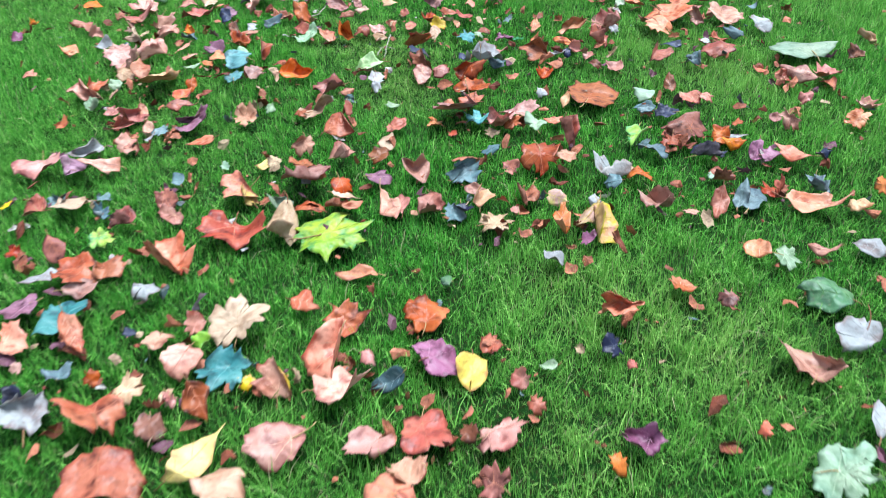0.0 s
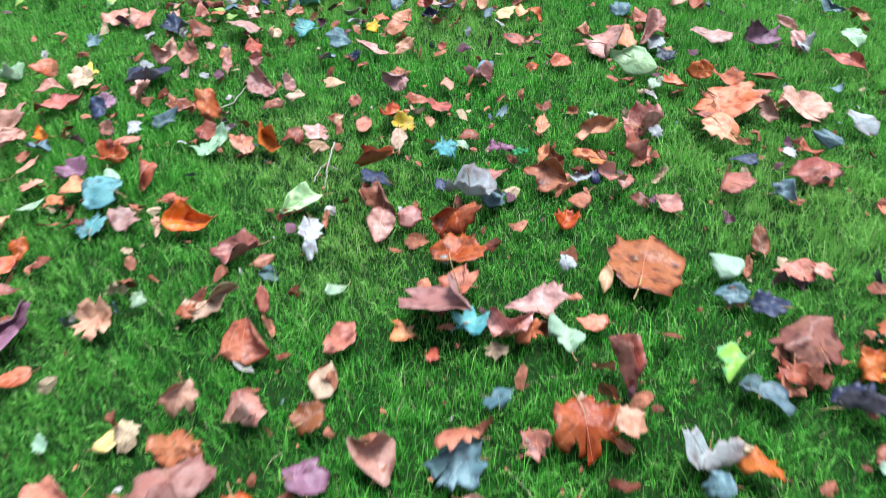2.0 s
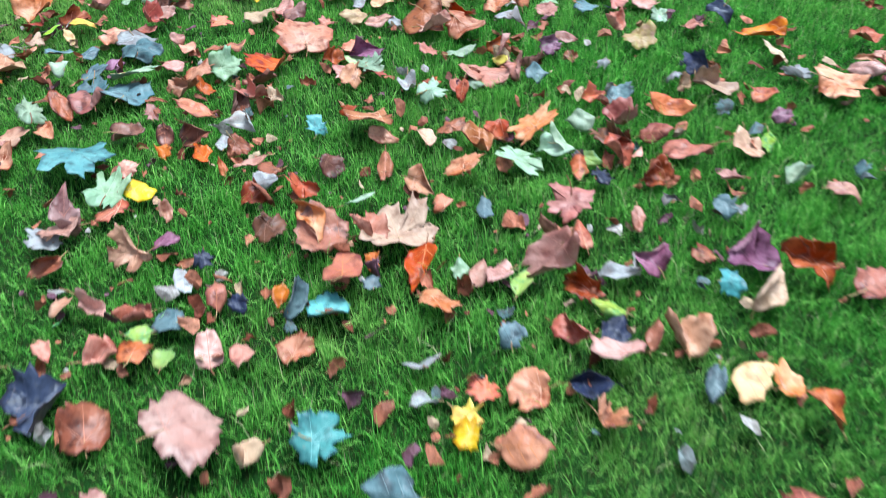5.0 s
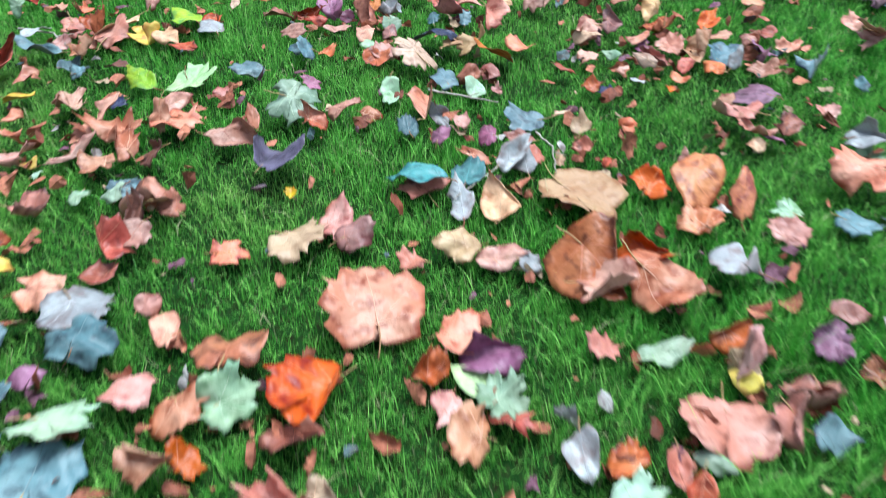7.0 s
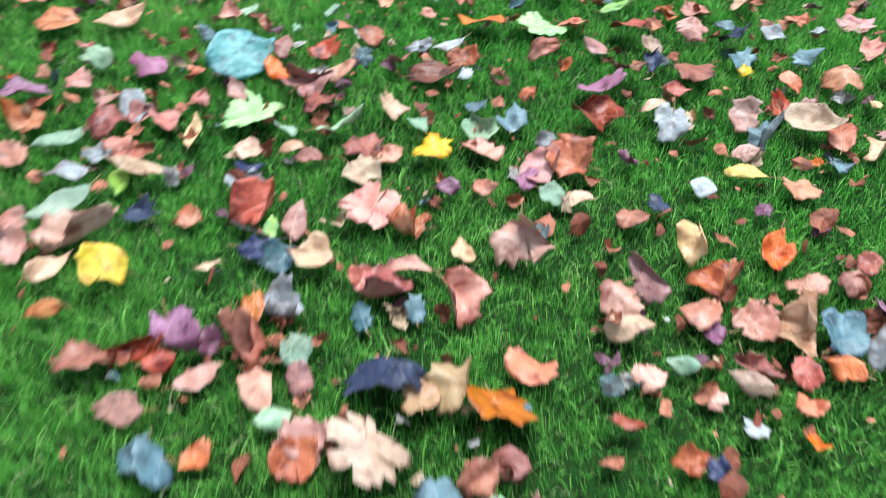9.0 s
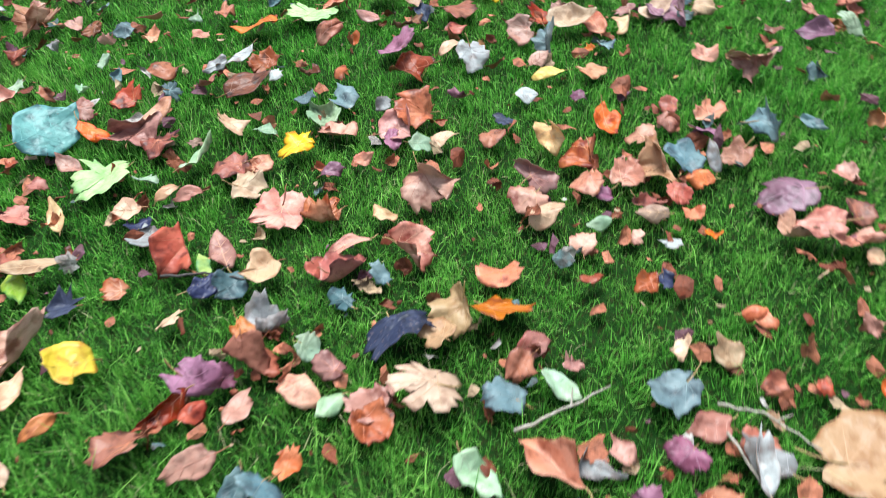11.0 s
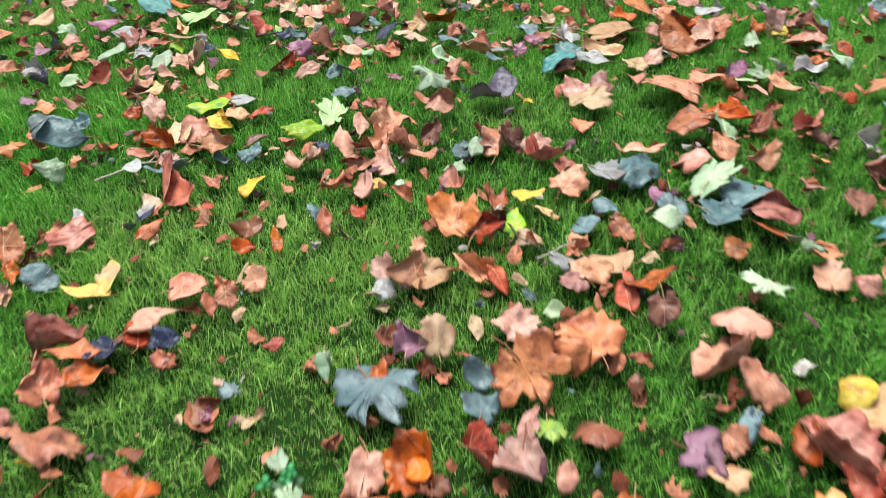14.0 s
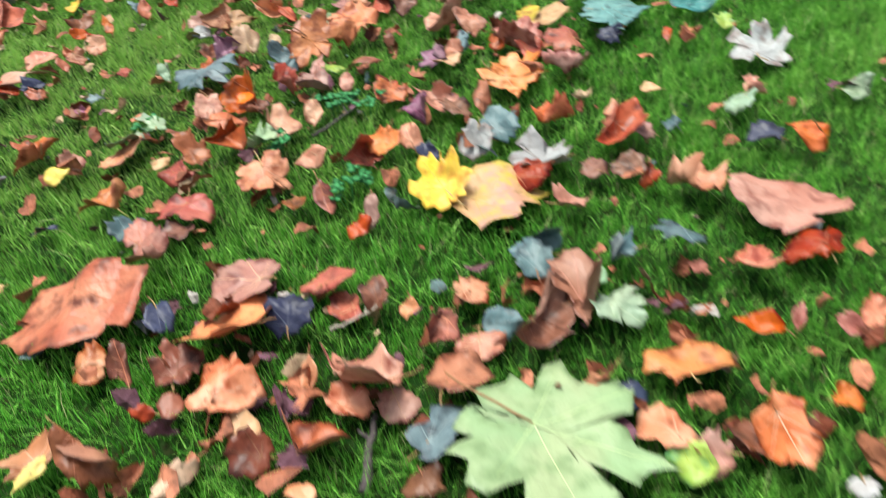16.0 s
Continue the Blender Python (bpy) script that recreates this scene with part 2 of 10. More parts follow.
def leaf_fold(uv, width, length, seed, curl, fold):
    """Bends points of the flat leaf into the dry, curled sheet: metres in the leaf's own axes."""
    dice = np.random.RandomState(seed + 7)
    u, v = uv[:, 0], uv[:, 1]
    size = (width * length) ** .5
    x, y, z = u * width, v * length, np.zeros(len(u))
    if abs(curl) > .05:
        radius = width / curl
        reach = abs(radius) * (math.sin(abs(curl) / 2) if abs(curl) < math.pi else 1)
        x = radius * np.sin(u * curl) * (width / 2 / reach)
        z = radius * (1 - np.cos(u * curl)) * .8
    calm = 1 if fold > 0 else .6
    z = z + fold * np.abs(u) * width + calm * dice.uniform(-.6, .9) * abs(curl) ** .5 * .45 * length * v * v
    if fold > 0:  # a sharp crease, the part past it folded up or right over the rest
        way, off = dice.uniform(0, 6.28), dice.uniform(.02, .24) * size
        bend = dice.uniform(.5, 1.3) + min(fold, .6) * 2.2
        ahead, across = x * math.cos(way) + y * math.sin(way), -x * math.sin(way) + y * math.cos(way)
        past = np.maximum(0, ahead - off)
        down = -1 if bend < 1.5 and dice.rand() < .3 else 1
        ahead = np.minimum(ahead, off) + past * math.cos(bend)
        x, y = ahead * math.cos(way) - across * math.sin(way), ahead * math.sin(way) + across * math.cos(way)
        z = z + down * past * math.sin(bend) + .0025 * np.minimum(1, past / .006)
    for k in range(3):  # shallower creases that break the dry sheet into facets
        way, off = dice.uniform(0, 6.28), dice.uniform(-.12, .26) * size
        slope = dice.uniform(.22, .95) * (-1 if dice.rand() < .4 else 1)
        z = z + slope * np.maximum(0, x * math.cos(way) + y * math.sin(way) - off)
    rim = u * u + v * v
    turn = np.arctan2(v, u)
    z = z + calm * size * rim * (.50 * dice.normal() * np.sin(2 * turn + dice.uniform(0, 6)) + (.50 * dice.normal()) * np.sin(3 * turn + dice.uniform(0, 6)))
    z = z + .11 * size * rim * dice.normal() * np.sin(5 * turn + dice.uniform(0, 6)) * (1 + calm)
    for k in (2.2, 4.1, 7.5):
        way = dice.normal(0, k, 2)
        z = z + size * .15 / k * np.sin(u * way[0] * 2 + v * way[1] * 2 + dice.uniform(0, 6))
    return np.stack([x, y, z], 1)


def leaf_blade_points(form, width, length, seed, curl, fold, rings=0):
    rings = rings or (3 if width * length < .0030 else 4 if width * length < .0090 else 6)
    ring = leaf_outline(form, seed)
    hub = np.array([0, HUBS[form] * .35])
    flat = [hub + (ring - hub) * ((k + 1) / rings) ** .85 for k in range(rings)]
    uv = np.concatenate([hub[None], *flat])
    return leaf_bend(uv, width, length, seed, curl, fold), len(ring)


def turn_matrix(tilt, lean, yaw):
    a, b, c = [math.radians(v) for v in (tilt, lean, yaw)]
    rx = np.array([[1, 0, 0], [0, math.cos(a), -math.sin(a)], [0, math.sin(a), math.cos(a)]])
    ry = np.array([[math.cos(b), 0, math.sin(b)], [0, 1, 0], [-math.sin(b), 0, math.cos(b)]])
    rz = np.array([[math.cos(c), -math.sin(c), 0], [math.sin(c), math.cos(c), 0], [0, 0, 1]])
    return rz @ ry @ rx


REST = .024  # how high the lowest edge of a leaf lies in the grass


def tube(points, radii, sides=5):
    """A tapering round rod along points, with closed ends."""
    verts, faces = [], []
    for k, p in enumerate(points):
        ahead = points[min(k + 1, len(points) - 1)] - points[max(k - 1, 0)]
        ahead = ahead / (np.linalg.norm(ahead) + 1e-9)
        across = np.cross(ahead, (0.1, 0.2, 1.0))
        across = across / np.linalg.norm(across)
        up = np.cross(across, ahead)
        for s in range(sides):
            a = 2 * math.pi * s / sides
            verts.append(p + radii[k] * (across * math.cos(a) + up * math.sin(a)))
    for k in range(len(points) - 1):
        for s in range(sides):
            n = (s + 1) % sides
            faces.append((k * sides + s, k * sides + n, (k + 1) * sides + n, (k + 1) * sides + s))
    faces.append(tuple(range(sides))[::-1])
    faces.append(tuple((len(points) - 1) * sides + s for s in range(sides)))
    return np.array(verts), faces


SPOTS = []
FORM_NAMES = {"maple": "maple_leaf", "plane": "plane_leaf", "oval": "oval_leaf", "oak": "oak_leaf", "scrap": "leaf_fragment"}
FORM_WORDS = {"maple": "pointed maple leaf", "plane": "broad plane leaf", "oval": "oval leaf", "oak": "lobed oak leaf", "scrap": "torn leaf fragment"}


def leaf(form, colour, x, y, yaw, tilt, lean, width, length, curl=0.0, fold=0.0, seed=1, lift=0.0, note=""):
    """One fallen leaf: a thin curled blade with its raised veins and its stalk."""
    points, rim = leaf_blade_points(form, width, length, seed, curl, fold)
    turn = turn_matrix(tilt, lean, yaw)
    z = REST + lift - (points @ turn.T)[:, 2].min()
    dice = np.random.RandomState(seed + 31)
    bent = "rolled-up" if abs(curl) > 2.2 else "curled" if abs(curl) > 1.0 else "folded" if fold > .25 else "crumpled" if tilt * tilt + lean * lean > 600 else "flat"
    scale = (width * length) ** .5
    grade = "large " if scale > .105 else "small " if scale < .045 else ""
    words = note or "%s%s %s %s lying on grass" % (grade, bent, COLOURS[colour][0], FORM_WORDS[form])
    name = FORM_NAMES[form]
    if fold > .25:
        name = "folded_" + name
    elif abs(curl) > .9:
        name = "curled_" + name
    root = tagged(new(name), words, "leaf", "fallen leaves on the lawn")
    root.empty_display_size = .03
    root.matrix_world = Matrix.Translation((x, y, z)) @ Matrix(turn.tolist()).to_4x4()
    # the blade: upper and lower skin with a rim between
    rings = (len(points) - 1) // rim
    faces = [(0, 1 + k, 1 + (k + 1) % rim) for k in range(rim)]
    for r in range(rings - 1):
        a, b = 1 + r * rim, 1 + (r + 1) * rim
        faces += [(a + k, b + k, b + (k + 1) % rim, a + (k + 1) % rim) for k in range(rim)]
    n = len(points)
    normal = np.zeros_like(points)
    for k in range(rings):
        at = np.arange(rim) + 1 + k * rim
        inner = points[at - rim] if k else np.repeat(points[:1], rim, 0)
        normal[at] = np.cross(points[at] - inner, np.roll(points[at], -1, 0) - np.roll(points[at], 1, 0))
    normal[0] = normal[1:1 + rim].mean(0)
    normal = normal / (np.linalg.norm(normal, axis=1)[:, None] + 1e-12)
    normal = normal * (-1 if normal[1:1 + rim, 2].mean() < 0 else 1)
    under = points - normal * .0007
    edge = 1 + (rings - 1) * rim
    every = [f[::-1] for f in faces] + [tuple(i + n for i in f) for f in faces]
    every += [(edge + k, edge + (k + 1) % rim, n + edge + (k + 1) % rim, n + edge + k) for k in range(rim)]
    skin = sheet("blade", np.concatenate([points, under]), every, SKINS[colour])
    skin.materials.append(UNDERSKINS[colour])
    skin.polygons.foreach_set("material_index", [0] * len(faces) + [1] * (len(every) - len(faces)))
    reach = np.concatenate([[0], np.repeat((np.arange(rings) + 1) / rings, rim)])
    skin.attributes.new("rim", "FLOAT", "POINT").data.foreach_set("value", np.tile(reach, 2).astype(np.float32))
    part("blade", skin, root)
    size = (width * length) ** .5
    # the veins: thin ridges from the foot of the blade to its lobes
    hub = np.array([0, HUBS[form]])
    verts, ridge_faces = [], []
    for k, end in enumerate(VEINS[form]):
        start = hub
        if form in ("oval", "oak", "scrap") and k:
            start = np.array([0, end[1] - .16])
        line = np.array([start + (np.array(end) - start) * s / 7 for s in range(8)])
        across = np.array([-(end[1] - start[1]), end[0] - start[0]])
        across = across / np.linalg.norm(across) * np.array([1 / width, 1 / length]) * .0008
        fade = np.linspace(1, .3, 8)[:, None]
        rows = [leaf_bend(line + across * s * fade, width, length, seed, curl, fold) for s in (-1, 0, 1)]
        rows[1] = rows[1] + (0, 0, .0009)
        rows[0] = rows[0] + (0, 0, .0001)
        rows[2] = rows[2] + (0, 0, .0001)
        first = len(verts)
        for s in range(8):
            verts += [rows[0][s], rows[1][s], rows[2][s]]
        for s in range(7):
            a = first + s * 3
            ridge_faces += [(a, a + 3, a + 4, a + 1), (a + 1, a + 4, a + 5, a + 2)]
    if size > .045:
        part("midrib", sheet("midrib", verts, ridge_faces, RIBS[colour]), root, "paler midrib with its side ribs")
    # the stalk
    foot = leaf_bend(np.array([[0, HUBS[form]], [0, HUBS[form] + .1]]), width, length, seed, curl, fold)
    way = foot[0] - foot[1]
    way = way / (np.linalg.norm(way) + 1e-9)
    reach = (.42 if form in ("maple", "plane") else .22) * length * dice.uniform(.7, 1.15)
    side_way = dice.normal(0, .25)
    line = [foot[0] + way * reach * s + np.array([side_way, 0, dice.normal(0, .05)]) * reach * s * s for s in np.linspace(0, 1, 6)]
    thick = .0011 + .004 * length
    stalk_points, stalk_faces = tube(np.array(line), np.linspace(thick * .8, thick * .65, 6))
    world_low = (stalk_points @ turn.T)[:, 2] + z
    stalk_points = stalk_points + np.maximum(0, .006 - world_low)[:, None] * turn.T[:, 2][None]
    part("stalk", sheet("stalk", stalk_points, stalk_faces, STALK), root)
    SPOTS.append((x, y))
    press(points @ turn.T + np.array([x, y, z - .003]))
    mids = (points[1:] + np.roll(points[1:], 1, 0)) / 2
    press(mids @ turn.T + np.array([x, y, z - .003]))
    return root


# ---- the fallen leaves ----
leaf("plane", "tan", -0.843, 1.182, -68, 0, 25, 0.089, 0.058, 0.09, 0.00, 34013)
leaf("scrap", "pink", -0.808, 1.109, 90, 18, -17, 0.027, 0.022, -2.08, 0.00, 2553)
leaf("plane", "navy", -0.780, 1.027, 37, 24, 0, 0.035, 0.048, 2.14, 0.00, 20066)
leaf("plane", "teal", -0.770, 1.242, 19, 3, -2, 0.122, 0.104, -0.13, 0.00, 27012)
leaf("plane", "white", -0.746, 0.993, 24, 19, 19, 0.084, 0.116, 0.08, 0.30, 27065)
leaf("scrap", "slate", -0.722, 1.093, 12, -1, -1, 0.058, 0.040, 0.73, 0.00, 20072)
leaf("oval", "tan", -0.715, 1.173, -146, -24, 1, 0.042, 0.097, 0.12, 0.00, 20014, 0.014)
leaf("scrap", "rust", -0.648, 1.070, -1, 15, 19, 0.034, 0.033, 0.83, 0.00, 182)
leaf("maple", "rust", -0.619, 0.979, 38, -2, 7, 0.107, 0.151, 0.70, 0.30, 20058)
leaf("scrap", "navy", -0.617, 1.196, -4, 11, 5, 0.027, 0.032, 2.57, 0.00, 2561)
leaf("maple", "cream", -0.562, 1.017, -38, 15, 18, 0.051, 0.074, 0.38, 0.00, 34059, 0.014)
leaf("plane", "rust", -0.553, 0.830, -165, 7, -4, 0.145, 0.113, -1.49, 0.00, 20057)
leaf("plane", "tan", -0.550, 1.160, -178, 4, 0, 0.057, 0.067, 0.82, 0.00, 20063)
leaf("plane", "brown", -0.505, 0.942, -167, -12, -3, 0.054, 0.061, -1.55, 0.00, 20060)
leaf("scrap", "cream", -0.494, 1.018, -35, 6, 14, 0.028, 0.041, 2.28, 0.16, 2578)
leaf("scrap", "pink", -0.490, 1.211, -2, 21, 11, 0.039, 0.055, 1.92, 0.00, 20017)
leaf("scrap", "pink", -0.489, 1.009, -136, -26, -6, 0.026, 0.037, 1.60, 0.00, 20061)
leaf("plane", "pink", -0.488, 1.097, 164, -3, -20, 0.073, 0.073, -0.94, 0.00, 20064)
leaf("oval", "lime", -0.465, 1.162, -60, 0, 24, 0.037, 0.041, -2.20, 0.50, 2558)
leaf("oval", "rust", -0.428, 0.987, -151, -13, 9, 0.063, 0.075, -0.82, 0.52, 27062)
leaf("oval", "yellow", -0.418, 0.860, -33, 9, 22, 0.070, 0.165, 0.41, 0.20, 27055)
leaf("maple", "teal", -0.408, 1.079, 160, -9, -15, 0.098, 0.104, -0.55, 0.00, 20016)
leaf("maple", "cream", -0.398, 1.199, 6, 12, 4, 0.130, 0.113, 0.59, 0.00, 20015)
leaf("plane", "cream", -0.358, 0.811, -107, 2, -9, 0.081, 0.089, -0.07, 0.00, 34056)
leaf("scrap", "yellow", -0.356, 1.039, -9, 17, 18, 0.022, 0.031, 0.18, 0.00, 20020)
leaf("scrap", "yellow", -0.355, 1.052, -126, -10, 4, 0.028, 0.041, 1.66, 0.00, 2566)
leaf("oval", "yellow", -0.301, 1.048, 27, 7, -12, 0.031, 0.072, -0.86, 0.00, 20019)
leaf("plane", "tan", -0.295, 1.042, -2, 20, 8, 0.100, 0.077, 0.27, 0.22, 27018)
leaf("plane", "tan", -0.281, 0.893, 107, -8, -3, 0.090, 0.106, 0.54, 0.00, 20054)
leaf("plane", "tan", -0.197, 1.088, 137, -17, -18, 0.099, 0.136, 0.61, 0.23, 20022)
leaf("scrap", "rust", -0.185, 1.202, -136, -6, 6, 0.108, 0.081, 0.74, 0.00, 20021)
leaf("plane", "tan", -0.178, 1.014, -78, -4, -2, 0.094, 0.107, -0.14, 0.29, 34023)
leaf("scrap", "pink", -0.134, 1.084, 141, -14, -20, 0.040, 0.035, -1.57, 0.27, 2575)
leaf("plane", "pink", -0.122, 0.881, 148, -1, 2, 0.080, 0.088, -0.37, 0.25, 27051)
leaf("oval", "slate", -0.099, 1.029, 112, -9, -23, 0.036, 0.069, 2.20, 0.00, 20028)
leaf("plane", "orange", -0.090, 0.788, 34, -8, -2, 0.080, 0.084, -0.13, 0.00, 20053)
leaf("plane", "tan", -0.058, 0.831, -57, -7, -6, 0.053, 0.073, 0.40, 0.00, 20052)
leaf("plane", "rust", -0.032, 0.905, -172, -6, 2, 0.088, 0.100, -1.34, 0.00, 20050)
leaf("plane", "rust", -0.025, 1.210, -3, 11, 3, 0.095, 0.096, -0.84, 0.00, 20025)
leaf("plane", "plum", -0.006, 1.088, -62, -3, 12, 0.115, 0.076, -0.32, 0.00, 20026)
leaf("scrap", "brown", 0.043, 0.905, -162, -21, 12, 0.035, 0.039, 2.03, 0.00, 20070)
leaf("oval", "yellow", 0.057, 1.048, 174, -3, 2, 0.059, 0.082, 1.60, 0.00, 20027)
leaf("scrap", "rust", 0.075, 0.799, 56, 9, -22, 0.063, 0.055, 1.55, 0.00, 20069)
leaf("plane", "pink", 0.097, 0.892, -92, 10, -5, 0.097, 0.095, -0.35, 0.00, 20049)
leaf("scrap", "rust", 0.098, 1.127, 69, 6, -19, 0.054, 0.047, -0.58, 0.00, 20031)
leaf("plane", "pink", 0.142, 1.021, 67, 1, -25, 0.038, 0.040, -1.77, 0.00, 20029)
leaf("scrap", "rust", 0.166, 0.958, 177, -24, 0, 0.036, 0.038, -1.11, 0.00, 20048)
leaf("oval", "mint", 0.199, 1.062, 91, 1, -10, 0.020, 0.039, -0.78, 0.00, 20030)
leaf("scrap", "orange", 0.282, 0.825, -168, -19, 16, 0.031, 0.041, -1.15, 0.00, 20046)
leaf("scrap", "navy", 0.325, 1.094, 104, -2, -26, 0.053, 0.049, 0.88, 0.00, 20033)
leaf("plane", "plum", 0.326, 0.872, 109, 4, 2, 0.072, 0.072, -0.41, 0.40, 27045)
leaf("scrap", "rust", 0.356, 1.054, 107, -2, -15, 0.023, 0.023, 2.01, 0.00, 220)
leaf("plane", "tan", 0.361, 1.191, 151, 4, 4, 0.090, 0.111, -0.45, 0.59, 20032)
leaf("scrap", "orange", 0.539, 0.883, -8, 26, -1, 0.027, 0.031, -0.14, 0.00, 20047)
leaf("scrap", "brown", 0.588, 1.223, 148, -13, 3, 0.045, 0.037, 1.40, 0.00, 20035)
leaf("maple", "mint", 0.628, 0.779, -120, 2, 9, 0.113, 0.099, -0.06, 0.00, 27044)
leaf("plane", "pink", 0.689, 1.025, -31, -1, -13, 0.131, 0.088, 0.53, 0.44, 27040)
leaf("oval", "white", 0.737, 0.898, -19, 25, -3, 0.031, 0.072, 0.35, 0.00, 20043)
leaf("oval", "green", 0.780, 1.217, 74, -4, -24, 0.091, 0.114, 0.31, 0.00, 20041)
leaf("plane", "white", 0.788, 1.083, 133, -10, -1, 0.095, 0.102, 0.55, 0.22, 20042)
leaf("scrap", "yellow", -1.078, 1.695, -114, 5, 14, 0.042, 0.040, 0.49, 0.00, 2541)
leaf("plane", "rust", -0.991, 1.663, 83, 11, -22, 0.083, 0.057, 1.42, 0.12, 2540)
leaf("scrap", "rust", -0.967, 1.478, -95, -13, 8, 0.043, 0.039, 2.27, 0.00, 73)
leaf("scrap", "slate", -0.945, 1.705, 139, -6, -10, 0.058, 0.061, -0.64, 0.59, 69)
leaf("plane", "cream", -0.903, 1.664, 92, 9, 4, 0.125, 0.082, -0.94, 0.00, 2537)
leaf("plane", "plum", -0.869, 1.278, 119, -8, -4, 0.090, 0.078, -0.12, 0.00, 20011)
leaf("oval", "rust", -0.864, 1.469, -145, -16, 3, 0.051, 0.083, -0.33, 0.00, 27006)
leaf("oval", "white", -0.860, 1.364, 130, -2, -5, 0.053, 0.083, -0.33, 0.00, 27009, 0.014)
leaf("scrap", "slate", -0.838, 1.708, -15, 5, -2, 0.053, 0.049, 0.88, 0.00, 2538)
leaf("scrap", "slate", -0.826, 1.643, 105, 10, -22, 0.051, 0.049, 1.81, 0.68, 74)
leaf("plane", "rust", -0.800, 1.401, 109, -2, -7, 0.126, 0.092, 1.16, 0.00, 27007)
leaf("maple", "lime", -0.779, 1.518, -152, -13, 0, 0.063, 0.058, -0.25, 0.00, 20005)
leaf("oval", "pink", -0.760, 1.342, -68, -5, 19, 0.054, 0.083, 0.21, 0.00, 27008)
leaf("plane", "rust", -0.750, 1.581, 77, -8, -3, 0.086, 0.063, 0.93, 0.62, 2539)
leaf("scrap", "rust", -0.723, 1.406, -147, -9, -7, 0.077, 0.069, 1.60, 0.00, 20010)
leaf("plane", "rust", -0.669, 1.679, -149, -25, 5, 0.052, 0.072, 0.98, 0.00, 27170)
leaf("plane", "tan", -0.639, 1.604, 144, -1, -15, 0.063, 0.050, -0.15, 0.00, 27171)
leaf("scrap", "white", -0.609, 1.310, -107, -6, 0, 0.062, 0.058, -1.78, 0.00, 20067)
leaf("plane", "tan", -0.599, 1.422, 62, 5, -12, 0.142, 0.120, -0.19, 0.36, 20004)
leaf("plane", "orange", -0.488, 1.714, 127, -6, -12, 0.117, 0.102, 0.57, 0.21, 20167)
leaf("oval", "yellow", -0.476, 1.687, 39, 22, -11, 0.039, 0.092, -0.39, 0.57, 27168)
leaf("plane", "rust", -0.473, 1.526, -173, 9, -7, 0.170, 0.112, -0.54, 0.28, 20003)
leaf("oval", "mint", -0.386, 1.641, -87, -20, 18, 0.068, 0.076, -0.06, 0.37, 27172)
leaf("oval", "cream", -0.360, 1.500, 173, -14, -6, 0.078, 0.180, -0.10, 0.38, 20002)
leaf("plane", "pink", -0.317, 1.712, -150, 6, 1, 0.126, 0.174, -0.69, 0.35, 20141, 0.014)
leaf("plane", "rust", -0.305, 1.620, 13, -13, -1, 0.080, 0.057, -0.73, 0.00, 20173)
leaf("oval", "tan", -0.274, 1.257, -101, -8, 23, 0.053, 0.062, 1.44, 0.00, 20068)
leaf("maple", "lime", -0.232, 1.495, -69, -2, 4, 0.169, 0.196, -0.27, 0.00, 20001)
leaf("plane", "rust", -0.229, 1.682, -155, -25, -6, 0.056, 0.060, -1.60, 0.00, 20142)
leaf("plane", "tan", -0.225, 1.601, -136, -1, -8, 0.089, 0.123, 0.96, 0.55, 27174)
leaf("oval", "cream", -0.217, 1.649, -100, 3, -13, 0.032, 0.075, -0.34, 0.00, 20175, 0.014)
leaf("oval", "orange", -0.177, 1.361, 88, -5, -1, 0.040, 0.094, -0.22, 0.00, 20024)
leaf("plane", "plum", -0.141, 1.749, -75, 0, -1, 0.066, 0.069, 0.42, 0.00, 20143)
leaf("oval", "tan", -0.116, 1.621, -157, -24, 2, 0.060, 0.116, 1.02, 0.21, 34176)
leaf("oval", "pink", -0.084, 1.628, 9, 8, 7, 0.043, 0.071, -0.08, 0.00, 20177)
leaf("plane", "pink", -0.010, 1.608, -82, 1, 24, 0.107, 0.070, 0.42, 0.39, 20178)
leaf("scrap", "tan", -0.001, 1.659, -150, -14, 11, 0.030, 0.044, 1.23, 0.32, 2531)
leaf("scrap", "green", 0.018, 1.327, 72, -2, -22, 0.032, 0.025, 1.48, 0.00, 20071)
leaf("scrap", "slate", 0.045, 1.570, -72, 8, 23, 0.061, 0.054, 1.26, 0.00, 20179)
leaf("scrap", "navy", 0.068, 1.590, -169, 4, 1, 0.049, 0.070, 2.08, 0.00, 20180)
leaf("oval", "pink", 0.105, 1.675, -125, -4, 25, 0.034, 0.066, 1.48, 0.00, 20147)
leaf("oval", "cream", 0.109, 1.643, -1, -4, 13, 0.073, 0.082, -0.04, 0.52, 20148)
leaf("maple", "cream", 0.142, 1.522, -92, -6, 3, 0.110, 0.083, -0.28, 0.00, 20181)
leaf("oval", "pink", 0.192, 1.584, -7, 4, 0, 0.024, 0.047, 2.15, 0.00, 20166)
leaf("scrap", "rust", 0.200, 1.488, -49, -1, 3, 0.046, 0.032, 0.37, 0.07, 150)
leaf("oval", "rust", 0.224, 1.634, 155, -1, -2, 0.067, 0.101, 0.31, 0.50, 20161)
leaf("oval", "white", 0.254, 1.374, 168, 8, -8, 0.049, 0.067, -1.75, 0.00, 232)
leaf("oval", "tan", 0.293, 1.519, -20, 24, -3, 0.051, 0.089, 1.01, 0.47, 27182)
leaf("oval", "blush", 0.298, 1.611, -125, 0, 25, 0.042, 0.058, -1.54, 0.00, 20162)
leaf("scrap", "plum", 0.344, 1.444, -108, 6, 23, 0.043, 0.040, 1.21, 0.09, 151)
